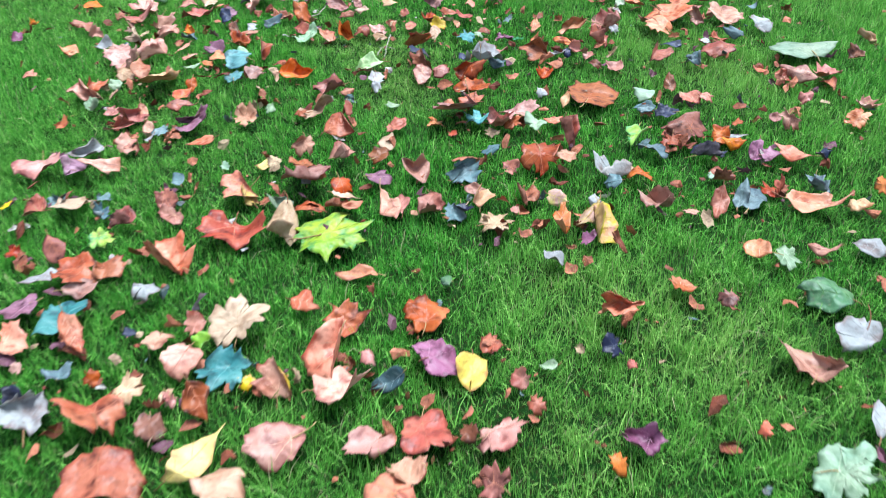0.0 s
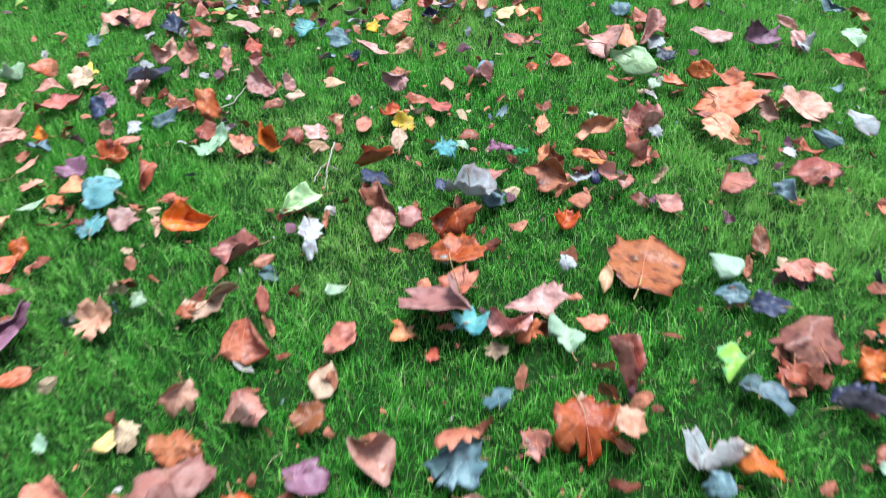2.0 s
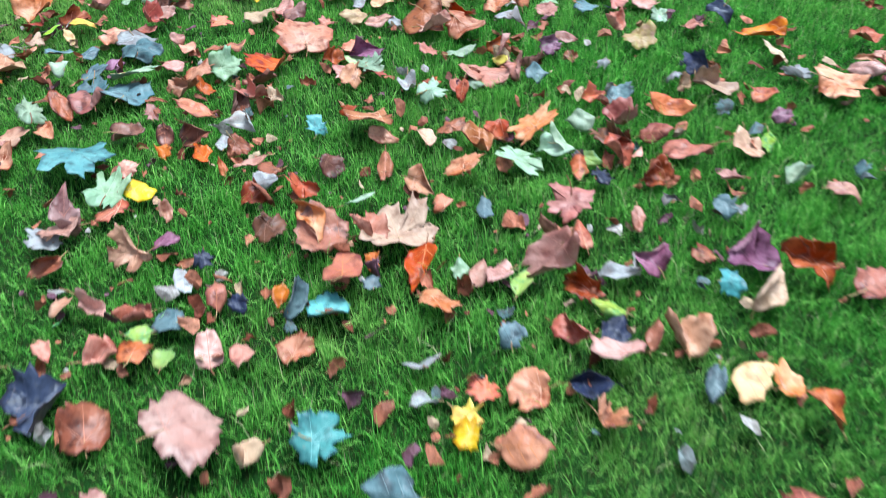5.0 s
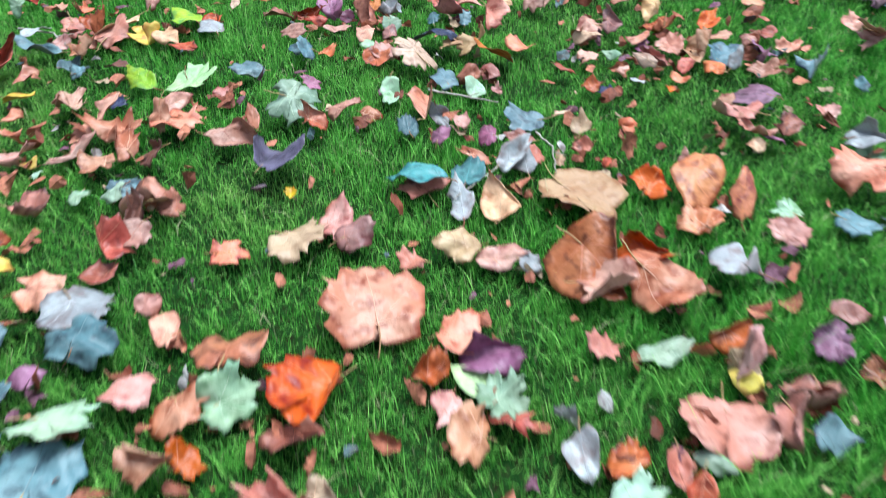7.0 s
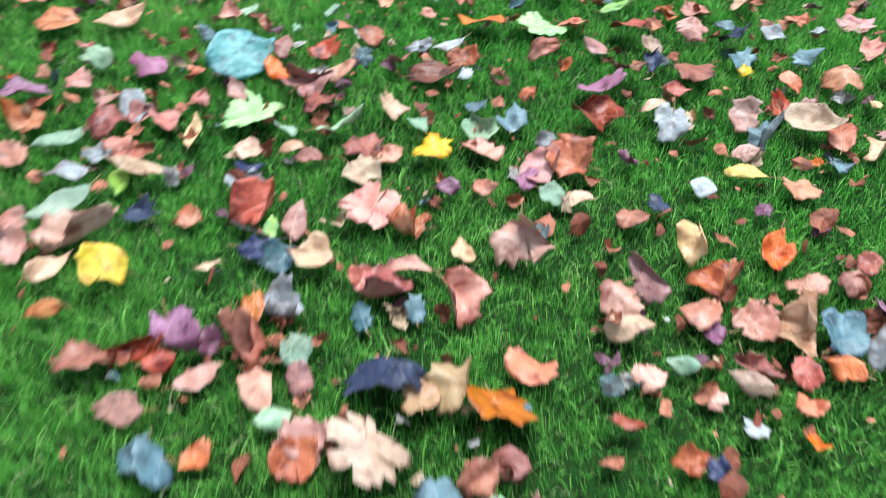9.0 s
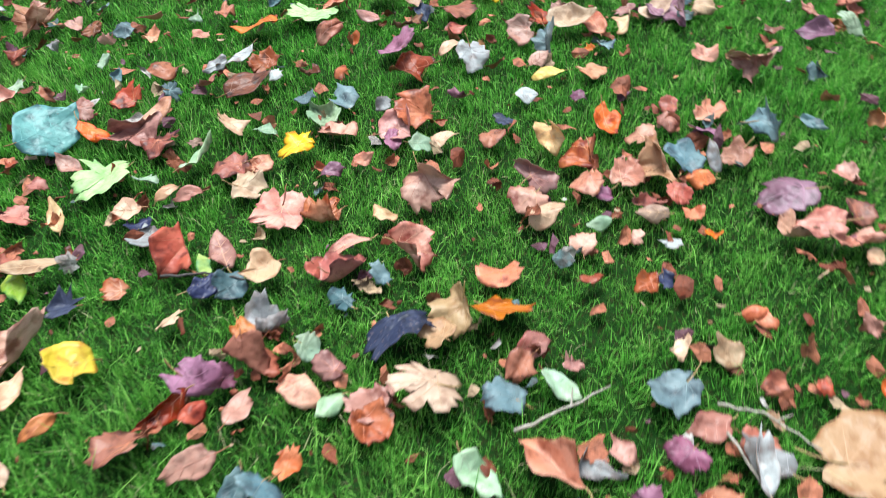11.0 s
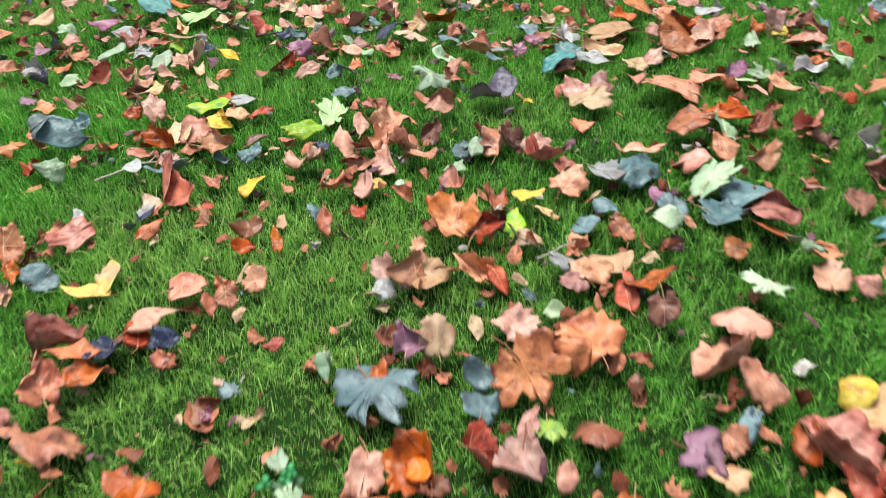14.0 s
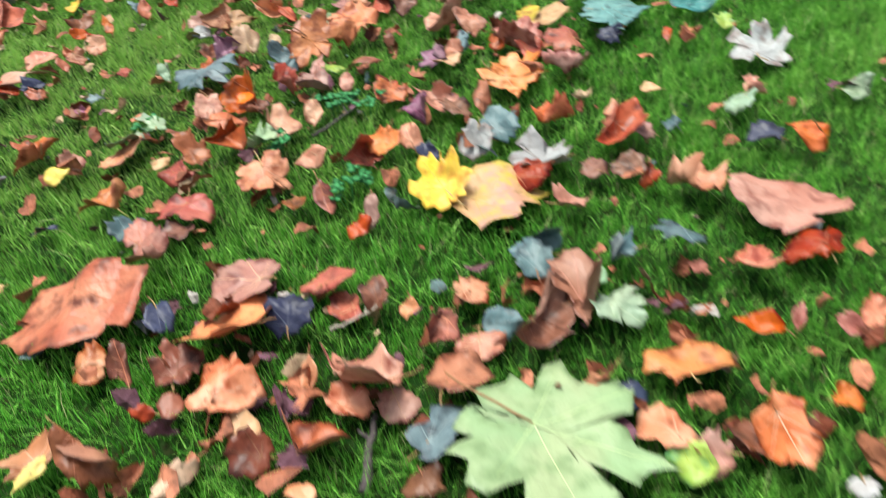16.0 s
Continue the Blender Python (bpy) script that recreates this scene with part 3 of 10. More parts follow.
leaf("oval", "blush", 0.359, 1.529, 141, -16, -3, 0.044, 0.103, -2.20, 0.00, 20183)
leaf("oval", "blush", 0.373, 1.492, -158, -19, 16, 0.107, 0.138, 0.42, 0.44, 27184)
leaf("oval", "white", 0.382, 1.589, -11, 4, 6, 0.033, 0.048, -0.54, 0.26, 20160)
leaf("oval", "slate", 0.445, 1.678, 75, -11, -23, 0.044, 0.049, -0.37, 0.00, 20154)
leaf("plane", "white", 0.453, 1.721, 163, 2, -8, 0.128, 0.084, 0.47, 0.50, 34153)
leaf("scrap", "tan", 0.505, 1.272, -74, 0, -2, 0.055, 0.068, -1.68, 0.00, 27034)
leaf("scrap", "rust", 0.521, 1.707, 50, -6, -2, 0.057, 0.069, -0.13, 0.00, 27155)
leaf("plane", "pink", 0.536, 1.582, -171, 12, -1, 0.100, 0.083, -0.90, 0.29, 20159)
leaf("scrap", "tan", 0.605, 1.539, 140, 2, 3, 0.040, 0.059, -1.29, 0.00, 20165)
leaf("oval", "pink", 0.675, 1.559, 152, -23, 5, 0.044, 0.086, -1.50, 0.00, 20163)
leaf("scrap", "mint", 0.692, 1.684, 93, -12, -21, 0.024, 0.016, 0.95, 0.00, 20158, 0.014)
leaf("oval", "tan", 0.707, 1.388, -138, -1, 25, 0.053, 0.068, 0.61, 0.00, 20036)
leaf("plane", "rust", 0.722, 1.694, 102, 4, 2, 0.075, 0.068, -0.83, 0.26, 34157)
leaf("oval", "slate", 0.741, 1.594, -33, 24, -4, 0.037, 0.087, 0.85, 0.00, 27164)
leaf("maple", "mint", 0.758, 1.347, -121, -9, 21, 0.069, 0.064, 0.54, 0.00, 20037)
leaf("oval", "slate", 0.769, 1.590, -34, -3, -13, 0.061, 0.098, 1.35, 0.00, 128)
leaf("maple", "rust", 0.834, 1.620, 151, -7, -1, 0.079, 0.055, 0.75, 0.62, 127)
leaf("oval", "tan", 0.845, 1.372, 51, -8, -5, 0.037, 0.069, -2.05, 0.00, 20038)
leaf("oval", "tan", 0.903, 1.552, -105, -2, 2, 0.062, 0.146, 2.74, 0.00, 130)
leaf("scrap", "slate", 0.939, 1.627, 169, -23, 7, 0.053, 0.077, 0.60, 0.58, 129)
leaf("oval", "white", 0.946, 1.376, 58, -10, -21, 0.056, 0.069, -1.23, 0.00, 20039)
leaf("oval", "cream", 1.003, 1.540, -106, 9, 11, 0.050, 0.058, -2.29, 0.00, 132)
leaf("scrap", "orange", 1.087, 1.604, -104, -13, 38, 0.048, 0.045, 0.94, 0.00, 133)
leaf("scrap", "orange", -1.100, 2.133, -133, -7, 0, 0.052, 0.036, 0.93, 0.60, 67)
leaf("plane", "pink", -1.054, 1.858, -180, -6, 2, 0.135, 0.089, 0.49, 0.00, 1)
leaf("oval", "mint", -1.045, 2.247, 25, 9, 1, 0.047, 0.059, 2.57, 0.22, 63)
leaf("scrap", "plum", -1.035, 1.939, -124, -8, 2, 0.035, 0.051, 1.60, 0.07, 75)
leaf("scrap", "pink", -0.976, 2.207, 122, 1, -8, 0.041, 0.053, 0.23, 0.00, 2121)
leaf("oval", "white", -0.968, 1.963, 133, -11, -22, 0.088, 0.097, 1.50, 0.72, 3)
leaf("oval", "plum", -0.968, 1.843, -40, 7, 23, 0.087, 0.101, -2.46, 0.52, 76)
leaf("scrap", "rust", -0.917, 2.108, -132, 0, -3, 0.098, 0.067, 2.36, 0.43, 39)
leaf("plane", "pink", -0.907, 2.186, 126, -4, -24, 0.115, 0.076, 0.93, 0.16, 2123)
leaf("oval", "pink", -0.892, 1.854, 101, 7, -7, 0.052, 0.107, -2.54, 0.00, 2)
leaf("oval", "tan", -0.871, 2.183, -157, -25, 3, 0.029, 0.068, -1.50, 0.00, 20186)
leaf("plane", "tan", -0.860, 1.979, 160, -1, -6, 0.048, 0.067, 1.91, 0.05, 2127)
leaf("scrap", "tan", -0.834, 1.971, 21, 9, 5, 0.080, 0.055, -2.08, 0.25, 4)
leaf("oval", "tan", -0.827, 2.076, -166, -14, -1, 0.034, 0.063, -0.61, 0.00, 27191)
leaf("scrap", "white", -0.812, 2.028, 114, 1, -14, 0.027, 0.040, -1.64, 0.34, 2125)
leaf("scrap", "slate", -0.791, 2.065, 118, 9, -6, 0.040, 0.054, 0.60, 0.00, 34190)
leaf("oval", "rust", -0.761, 2.218, -84, 3, 10, 0.043, 0.100, -0.24, 0.00, 34187)
leaf("plane", "plum", -0.713, 2.085, -157, -3, -3, 0.081, 0.056, -0.95, 0.00, 20189)
leaf("plane", "plum", -0.709, 2.139, -171, -7, 7, 0.105, 0.069, -0.43, 0.59, 20188)
leaf("oval", "slate", -0.672, 1.790, 32, 3, -4, 0.037, 0.049, -0.67, 0.00, 20169)
leaf("oval", "tan", -0.660, 1.994, 97, 3, -4, 0.035, 0.083, 1.31, 0.00, 20192)
leaf("scrap", "mint", -0.560, 1.851, 19, 24, -2, 0.025, 0.036, 0.84, 0.00, 20139)
leaf("maple", "tan", -0.551, 2.119, -178, -24, -5, 0.070, 0.083, 1.03, 0.00, 34130)
leaf("scrap", "mint", -0.486, 2.174, -134, -21, 13, 0.038, 0.030, -2.03, 0.00, 20131)
leaf("oval", "yellow", -0.451, 1.850, -39, 11, 22, 0.032, 0.060, -2.19, 0.00, 20138)
leaf("scrap", "rust", -0.389, 2.137, -161, -1, 7, 0.050, 0.049, -0.06, 0.00, 27129)
leaf("plane", "tan", -0.354, 1.907, 172, -21, -12, 0.068, 0.062, 0.05, 0.36, 27136)
leaf("plane", "cream", -0.342, 2.163, -151, 1, 5, 0.114, 0.075, -0.52, 0.62, 27128)
leaf("plane", "rust", -0.340, 1.810, 160, 8, -5, 0.078, 0.087, 0.10, 0.00, 27140)
leaf("oval", "rust", -0.250, 2.043, -64, 1, 24, 0.087, 0.130, 0.86, 0.24, 27132)
leaf("oval", "rust", -0.250, 2.148, -164, -25, -5, 0.024, 0.057, 1.06, 0.00, 34133)
leaf("plane", "tan", -0.247, 1.862, -86, 4, 6, 0.096, 0.078, -0.56, 0.37, 20137)
leaf("plane", "brown", -0.143, 1.856, -54, 5, 13, 0.054, 0.060, 0.40, 0.00, 20135)
leaf("oval", "cream", -0.126, 1.937, -20, 3, 5, 0.049, 0.066, -0.91, 0.00, 27134)
leaf("oval", "mint", -0.118, 2.179, 117, 3, -5, 0.025, 0.056, 1.34, 0.00, 20124)
leaf("plane", "rust", -0.102, 2.041, -117, -12, 11, 0.081, 0.055, -0.94, 0.00, 20082)
leaf("oval", "pink", -0.043, 1.778, -167, 1, 1, 0.071, 0.103, 0.22, 0.47, 20144)
leaf("scrap", "tan", 0.008, 2.037, 94, -6, -5, 0.073, 0.050, 1.70, 0.00, 20081)
leaf("scrap", "rust", 0.058, 1.987, -130, -17, 15, 0.037, 0.030, 0.62, 0.00, 20083)
leaf("maple", "slate", 0.075, 1.756, 90, -10, -7, 0.102, 0.100, -0.71, 0.25, 27145)
leaf("scrap", "rust", 0.088, 1.787, 61, -16, 11, 0.103, 0.071, 0.27, 0.00, 20146)
leaf("plane", "pink", 0.090, 2.090, 100, 3, 6, 0.186, 0.176, -0.38, 0.49, 20079)
leaf("scrap", "rust", 0.119, 2.163, 51, 7, -18, 0.093, 0.075, -1.10, 0.00, 20080)
leaf("maple", "teal", 0.128, 2.059, 54, 1, 0, 0.065, 0.094, 0.39, 0.00, 20077)
leaf("scrap", "slate", 0.156, 1.877, 4, 2, 6, 0.056, 0.038, 1.63, 0.00, 20149)
leaf("plane", "pink", 0.200, 2.035, -3, 1, -2, 0.085, 0.090, -0.41, 0.43, 34076)
leaf("scrap", "rust", 0.203, 1.781, -80, 15, 20, 0.063, 0.048, -1.13, 0.00, 20152)
leaf("scrap", "rust", 0.231, 2.024, 112, -9, -12, 0.044, 0.056, 0.51, 0.00, 20078)
leaf("plane", "pink", 0.255, 2.105, 3, -9, -3, 0.128, 0.084, -0.06, 0.24, 20075)
leaf("maple", "rust", 0.276, 1.778, 175, -22, 11, 0.110, 0.109, 0.80, 0.00, 20150)
leaf("scrap", "cream", 0.291, 1.849, 120, -4, -7, 0.029, 0.029, 0.77, 0.00, 20156, 0.014)
leaf("oval", "mint", 0.294, 2.012, -1, -1, -2, 0.064, 0.113, -0.36, 0.35, 34084)
leaf("scrap", "white", 0.337, 2.204, -114, -13, 22, 0.036, 0.039, -0.60, 0.00, 20238)
leaf("oval", "tan", 0.348, 2.046, 67, 9, -8, 0.046, 0.060, -0.52, 0.00, 34085)
leaf("plane", "tan", 0.349, 1.796, -117, -6, 6, 0.063, 0.062, 0.71, 0.00, 20151, 0.014)
leaf("oval", "rust", 0.362, 1.912, 172, -24, 2, 0.078, 0.102, 0.88, 0.51, 20086)
leaf("oval", "cream", 0.399, 2.151, 161, -24, 4, 0.028, 0.064, -1.44, 0.00, 20074)
leaf("plane", "rust", 0.487, 2.197, -23, 6, 11, 0.155, 0.203, -0.03, 0.00, 20073)
leaf("oval", "lime", 0.556, 1.910, 156, -3, -3, 0.065, 0.072, 0.06, 0.54, 20087)
leaf("scrap", "slate", 0.586, 1.845, -54, -4, -2, 0.093, 0.064, -0.13, 0.00, 27094)
leaf("oval", "slate", 0.619, 2.086, 78, -5, -20, 0.046, 0.072, -1.22, 0.00, 20096)
leaf("oval", "mint", 0.637, 2.171, 39, 16, -19, 0.063, 0.070, -1.54, 0.00, 27098)
leaf("scrap", "rust", 0.651, 1.887, 161, -6, 4, 0.065, 0.056, 1.27, 0.00, 20095)
leaf("plane", "navy", 0.677, 2.051, 56, -1, -4, 0.057, 0.070, 1.01, 0.00, 20097)
leaf("plane", "rust", 0.692, 1.940, 17, 2, -11, 0.118, 0.110, 0.24, 0.00, 20088)
leaf("plane", "navy", 0.721, 1.801, -119, -3, -2, 0.084, 0.091, 0.64, 0.56, 20091)
leaf("oval", "brown", 0.738, 2.243, -7, 23, -7, 0.040, 0.072, -1.44, 0.00, 20099)
leaf("oval", "tan", 0.765, 2.147, 82, 6, -16, 0.054, 0.085, 0.96, 0.00, 20100)
leaf("plane", "orange", 0.772, 1.876, 72, -10, -22, 0.059, 0.062, 0.28, 0.27, 20089)
leaf("oval", "orange", 0.804, 1.844, -94, 10, 16, 0.036, 0.065, -1.85, 0.00, 20092)
leaf("oval", "white", 0.814, 1.896, -107, 1, 5, 0.066, 0.087, -0.77, 0.00, 27090)
leaf("scrap", "pink", 0.817, 2.134, 130, -8, -5, 0.051, 0.035, -1.35, 0.00, 20101)
leaf("oval", "plum", 0.850, 1.798, 155, -24, 1, 0.043, 0.084, 1.63, 0.00, 20093)
leaf("scrap", "rust", 0.858, 1.978, -35, 10, -4, 0.037, 0.050, -0.55, 0.00, 2151)
leaf("scrap", "plum", 0.878, 1.778, -92, 12, 2, 0.073, 0.054, 1.67, 0.00, 119)
leaf("oval", "tan", 0.939, 1.789, 33, 3, -10, 0.050, 0.117, 1.25, 0.00, 118)
leaf("plane", "pink", 0.978, 2.001, 82, -13, -5, 0.030, 0.038, 1.31, 0.00, 2155)
leaf("maple", "pink", 0.993, 1.946, 126, -25, -2, 0.067, 0.057, 0.88, 0.47, 117)
leaf("scrap", "navy", 1.012, 1.773, -152, -23, 16, 0.049, 0.034, 1.64, 0.22, 120)
leaf("plane", "pink", 1.097, 2.093, 143, -24, -4, 0.038, 0.052, 1.99, 0.00, 2156)
leaf("maple", "tan", 1.185, 1.955, 36, 2, -19, 0.072, 0.065, -0.45, 0.00, 115)
leaf("scrap", "orange", 1.223, 2.202, 24, 9, -11, 0.049, 0.071, 1.99, 0.43, 107)
leaf("scrap", "pink", 1.261, 2.056, 106, -15, -19, 0.070, 0.071, 2.79, 0.27, 116)
leaf("scrap", "tan", -1.349, 2.516, 85, 5, -11, 0.052, 0.051, 0.87, 0.00, 66)
leaf("oval", "tan", -1.288, 2.708, 88, 18, -18, 0.048, 0.071, -0.08, 0.00, 41)
leaf("oval", "white", -1.170, 2.747, -86, -7, 23, 0.067, 0.074, -2.07, 0.16, 2093)
leaf("plane", "tan", -1.098, 2.657, 102, 2, -10, 0.071, 0.096, 1.30, 0.00, 2094)
leaf("scrap", "slate", -1.093, 2.722, -135, -7, 8, 0.044, 0.030, 2.92, 0.00, 2095)
leaf("oval", "tan", -1.089, 2.340, 115, 15, -23, 0.115, 0.128, 1.99, 0.55, 62)
leaf("scrap", "tan", -1.088, 2.391, 177, -13, -5, 0.098, 0.068, 1.69, 0.49, 40)
leaf("maple", "pink", -1.024, 2.591, -30, 9, 17, 0.209, 0.144, 0.85, 0.30, 44)
leaf("oval", "mint", -1.016, 2.381, -70, 4, 25, 0.042, 0.046, 0.79, 0.00, 2115)
leaf("plane", "cream", -1.003, 2.472, -88, 6, 11, 0.063, 0.078, -1.34, 0.00, 2103)
leaf("scrap", "cream", -1.000, 2.315, -23, 15, 0, 0.033, 0.048, 2.79, 0.00, 2114)
leaf("plane", "tan", -0.965, 2.638, -165, -22, -13, 0.093, 0.129, -2.94, 0.55, 2098)
leaf("oval", "tan", -0.957, 2.466, -161, -17, -6, 0.065, 0.099, -0.17, 0.00, 20196)
leaf("oval", "tan", -0.878, 2.709, -30, -5, 10, 0.033, 0.076, -2.03, 0.00, 1555)
leaf("plane", "cream", -0.871, 2.409, -95, -3, -3, 0.197, 0.129, 0.61, 0.33, 27195)
leaf("scrap", "tan", -0.834, 2.619, -123, -2, 7, 0.054, 0.065, -0.90, 0.00, 1556)
leaf("oval", "mint", -0.808, 2.524, 147, 3, -5, 0.032, 0.075, 1.31, 0.00, 1560)
leaf("oval", "orange", -0.786, 2.313, -44, 4, 24, 0.046, 0.075, 1.33, 0.00, 20193)
leaf("oval", "rust", -0.764, 2.347, 176, -27, -1, 0.035, 0.064, -1.71, 0.00, 27194)
leaf("plane", "plum", -0.761, 2.680, 15, 12, -4, 0.076, 0.055, -0.75, 0.00, 2105)
leaf("scrap", "orange", -0.754, 2.546, -2, 5, 8, 0.037, 0.054, 1.77, 0.00, 1561)
leaf("oval", "orange", -0.733, 2.589, 132, -6, -23, 0.063, 0.070, 1.97, 0.00, 1557)
leaf("plane", "rust", -0.676, 2.727, -68, -2, 12, 0.094, 0.076, 0.41, 0.33, 27355)
leaf("plane", "teal", -0.656, 2.557, 74, 16, -18, 0.108, 0.095, -0.99, 0.00, 1558)
leaf("maple", "teal", -0.647, 2.447, 0, 13, 7, 0.066, 0.096, -0.48, 0.00, 20204)
leaf("oval", "mint", -0.641, 2.600, -151, -23, -9, 0.038, 0.089, 0.17, 0.00, 20324)
leaf("oval", "rust", -0.584, 2.619, -162, -24, -5, 0.081, 0.090, -0.15, 0.49, 20323)
leaf("scrap", "pink", -0.578, 2.450, 128, -9, -13, 0.088, 0.061, 1.58, 0.00, 27205)
leaf("scrap", "cream", -0.507, 2.413, 63, -4, -8, 0.046, 0.032, -1.86, 0.69, 2133)
leaf("oval", "rust", -0.490, 2.531, -72, 6, 2, 0.048, 0.071, 0.18, 0.00, 27320)
leaf("oval", "orange", -0.431, 2.434, -86, -6, 23, 0.075, 0.135, -0.40, 0.52, 20127)
leaf("plane", "rust", -0.322, 2.315, 103, 2, -10, 0.079, 0.103, 0.49, 0.27, 27126)
leaf("oval", "rust", -0.261, 2.275, -58, 9, 23, 0.030, 0.051, 0.27, 0.00, 20125)
leaf("oval", "pale", -0.222, 2.476, 117, -6, -22, 0.062, 0.145, 0.48, 0.46, 27317)
leaf("scrap", "white", -0.176, 2.378, -174, -18, -5, 0.058, 0.079, 1.18, 0.00, 20122)
leaf("oval", "cream", -0.176, 2.726, -97, 4, 26, 0.037, 0.053, -0.27, 0.00, 20331)
leaf("oval", "white", -0.175, 2.297, -172, -24, 4, 0.027, 0.046, -1.11, 0.00, 20123)
leaf("oval", "white", -0.169, 2.317, -152, -23, 9, 0.020, 0.047, 1.19, 0.00, 1625)
leaf("plane", "navy", -0.035, 2.539, 91, 8, -4, 0.082, 0.074, 0.00, 0.00, 20314)
leaf("oval", "tan", -0.034, 2.361, 173, -9, -16, 0.062, 0.088, -0.07, 0.00, 20120)
leaf("plane", "orange", -0.034, 2.624, 72, -11, 3, 0.109, 0.104, -0.21, 0.31, 20333)
leaf("plane", "rust", -0.015, 2.447, 178, -23, -9, 0.114, 0.088, 1.22, 0.53, 20313)
leaf("oval", "cream", 0.020, 2.724, 173, -18, 5, 0.044, 0.070, -0.50, 0.00, 20337)
leaf("oval", "pink", 0.036, 2.391, -108, -13, 21, 0.053, 0.059, -1.30, 0.00, 20117)
leaf("scrap", "navy", 0.110, 2.523, 166, -22, -13, 0.033, 0.047, 0.85, 0.00, 20312)
leaf("plane", "rust", 0.125, 2.261, -46, -8, 2, 0.118, 0.101, -0.24, 0.00, 20116)
leaf("plane", "rust", 0.130, 2.341, -170, -11, 13, 0.113, 0.087, 1.28, 0.33, 20115)
leaf("scrap", "teal", 0.133, 2.670, 159, -23, -8, 0.064, 0.074, -1.55, 0.00, 20334)
leaf("scrap", "mint", 0.174, 2.665, -7, 10, 8, 0.039, 0.039, -1.61, 0.00, 27335, 0.014)
leaf("plane", "white", 0.175, 2.464, -41, 0, 2, 0.134, 0.119, 0.22, 0.53, 27308)
leaf("scrap", "brown", 0.198, 2.742, 4, -3, -1, 0.062, 0.045, -1.01, 0.00, 20358)
leaf("oval", "slate", 0.228, 2.460, -69, 15, 19, 0.057, 0.063, 1.03, 0.00, 20309)
leaf("plane", "pink", 0.241, 2.549, -128, 12, 4, 0.072, 0.063, -1.21, 0.00, 27310)
leaf("maple", "plum", 0.268, 2.673, -22, -1, 7, 0.069, 0.054, -0.05, 0.00, 20336)
leaf("plane", "rust", 0.351, 2.524, 76, 2, -2, 0.097, 0.115, -0.07, 0.45, 20299)
leaf("oval", "tan", 0.367, 2.631, -37, 24, 4, 0.023, 0.054, -2.08, 0.00, 20298)
leaf("scrap", "orange", 0.368, 2.354, -177, -17, 7, 0.057, 0.048, 2.02, 0.00, 20239)
leaf("oval", "orange", 0.369, 2.652, 156, -4, 2, 0.029, 0.046, 1.92, 0.00, 361)
leaf("oval", "rust", 0.405, 2.426, 137, 4, -4, 0.043, 0.100, -1.03, 0.00, 20304)
leaf("scrap", "white", 0.431, 2.525, -5, 4, 1, 0.052, 0.073, -0.04, 0.00, 20300)
leaf("oval", "orange", 0.456, 2.594, 75, 1, -15, 0.063, 0.104, 0.19, 0.45, 20296)
leaf("scrap", "navy", 0.462, 2.513, -179, -21, 12, 0.028, 0.039, 0.75, 0.00, 20301)
leaf("plane", "pink", 0.496, 2.489, 141, 3, -4, 0.072, 0.052, 0.13, 0.49, 34302, 0.014)
leaf("plane", "tan", 0.516, 2.727, -78, -1, -13, 0.087, 0.120, 0.32, 0.33, 34284)
leaf("oval", "tan", 0.534, 2.503, -32, -3, -3, 0.037, 0.052, -0.10, 0.00, 20303)
leaf("plane", "brown", 0.538, 2.417, 37, 4, -11, 0.035, 0.048, 1.60, 0.00, 20306)
leaf("oval", "rust", 0.579, 2.583, 152, -15, -8, 0.073, 0.127, -0.52, 0.62, 34297)
leaf("plane", "pink", 0.601, 2.403, 3, 12, -8, 0.059, 0.072, 1.60, 0.00, 20305)
leaf("plane", "pink", 0.644, 2.725, 5, 20, -14, 0.121, 0.137, -0.94, 0.56, 27286)
leaf("scrap", "white", 0.658, 2.702, -32, 24, 2, 0.047, 0.039, -0.66, 0.00, 20287)
leaf("plane", "rust", 0.756, 2.456, -54, 5, 5, 0.111, 0.073, -0.75, 0.49, 20295)
leaf("plane", "tan", 0.803, 2.666, 56, 0, -14, 0.092, 0.099, -0.28, 0.00, 20290, 0.014)
leaf("oval", "navy", 0.829, 2.564, 70, 0, 1, 0.032, 0.076, -1.22, 0.00, 20294)
leaf("oval", "slate", 0.871, 2.408, -104, 12, 21, 0.055, 0.080, -1.96, 0.59, 1608)
leaf("scrap", "white", 0.954, 2.589, 87, -17, -17, 0.048, 0.033, -1.05, 0.00, 1611)
leaf("plane", "rust", 0.964, 2.482, 82, 3, 2, 0.087, 0.120, -0.85, 0.00, 1609)
leaf("scrap", "rust", 0.996, 2.565, -47, 0, 4, 0.068, 0.047, -2.46, 0.39, 1606)
leaf("scrap", "orange", 1.044, 2.322, -50, 9, 5, 0.043, 0.063, -2.46, 0.71, 2157)
leaf("oval", "slate", 1.057, 2.619, 35, 11, -22, 0.038, 0.089, -1.91, 0.00, 2146)
leaf("oval", "tan", 1.096, 2.257, -131, -10, 23, 0.041, 0.059, 0.86, 0.00, 27106)
leaf("oval", "tan", 1.138, 2.253, 43, 1, -16, 0.054, 0.126, -1.52, 0.00, 105)
leaf("plane", "white", 1.177, 2.681, -41, 9, 0, 0.082, 0.054, 1.77, 0.00, 1602)
leaf("plane", "mint", 1.235, 2.460, 21, 7, -2, 0.233, 0.153, 0.77, 0.00, 104)
leaf("scrap", "pink", 1.243, 2.270, -30, 4, -1, 0.094, 0.129, 1.17, 0.12, 106)
leaf("scrap", "brown", 1.387, 2.396, -84, 19, 16, 0.068, 0.047, 1.65, 0.00, 113)
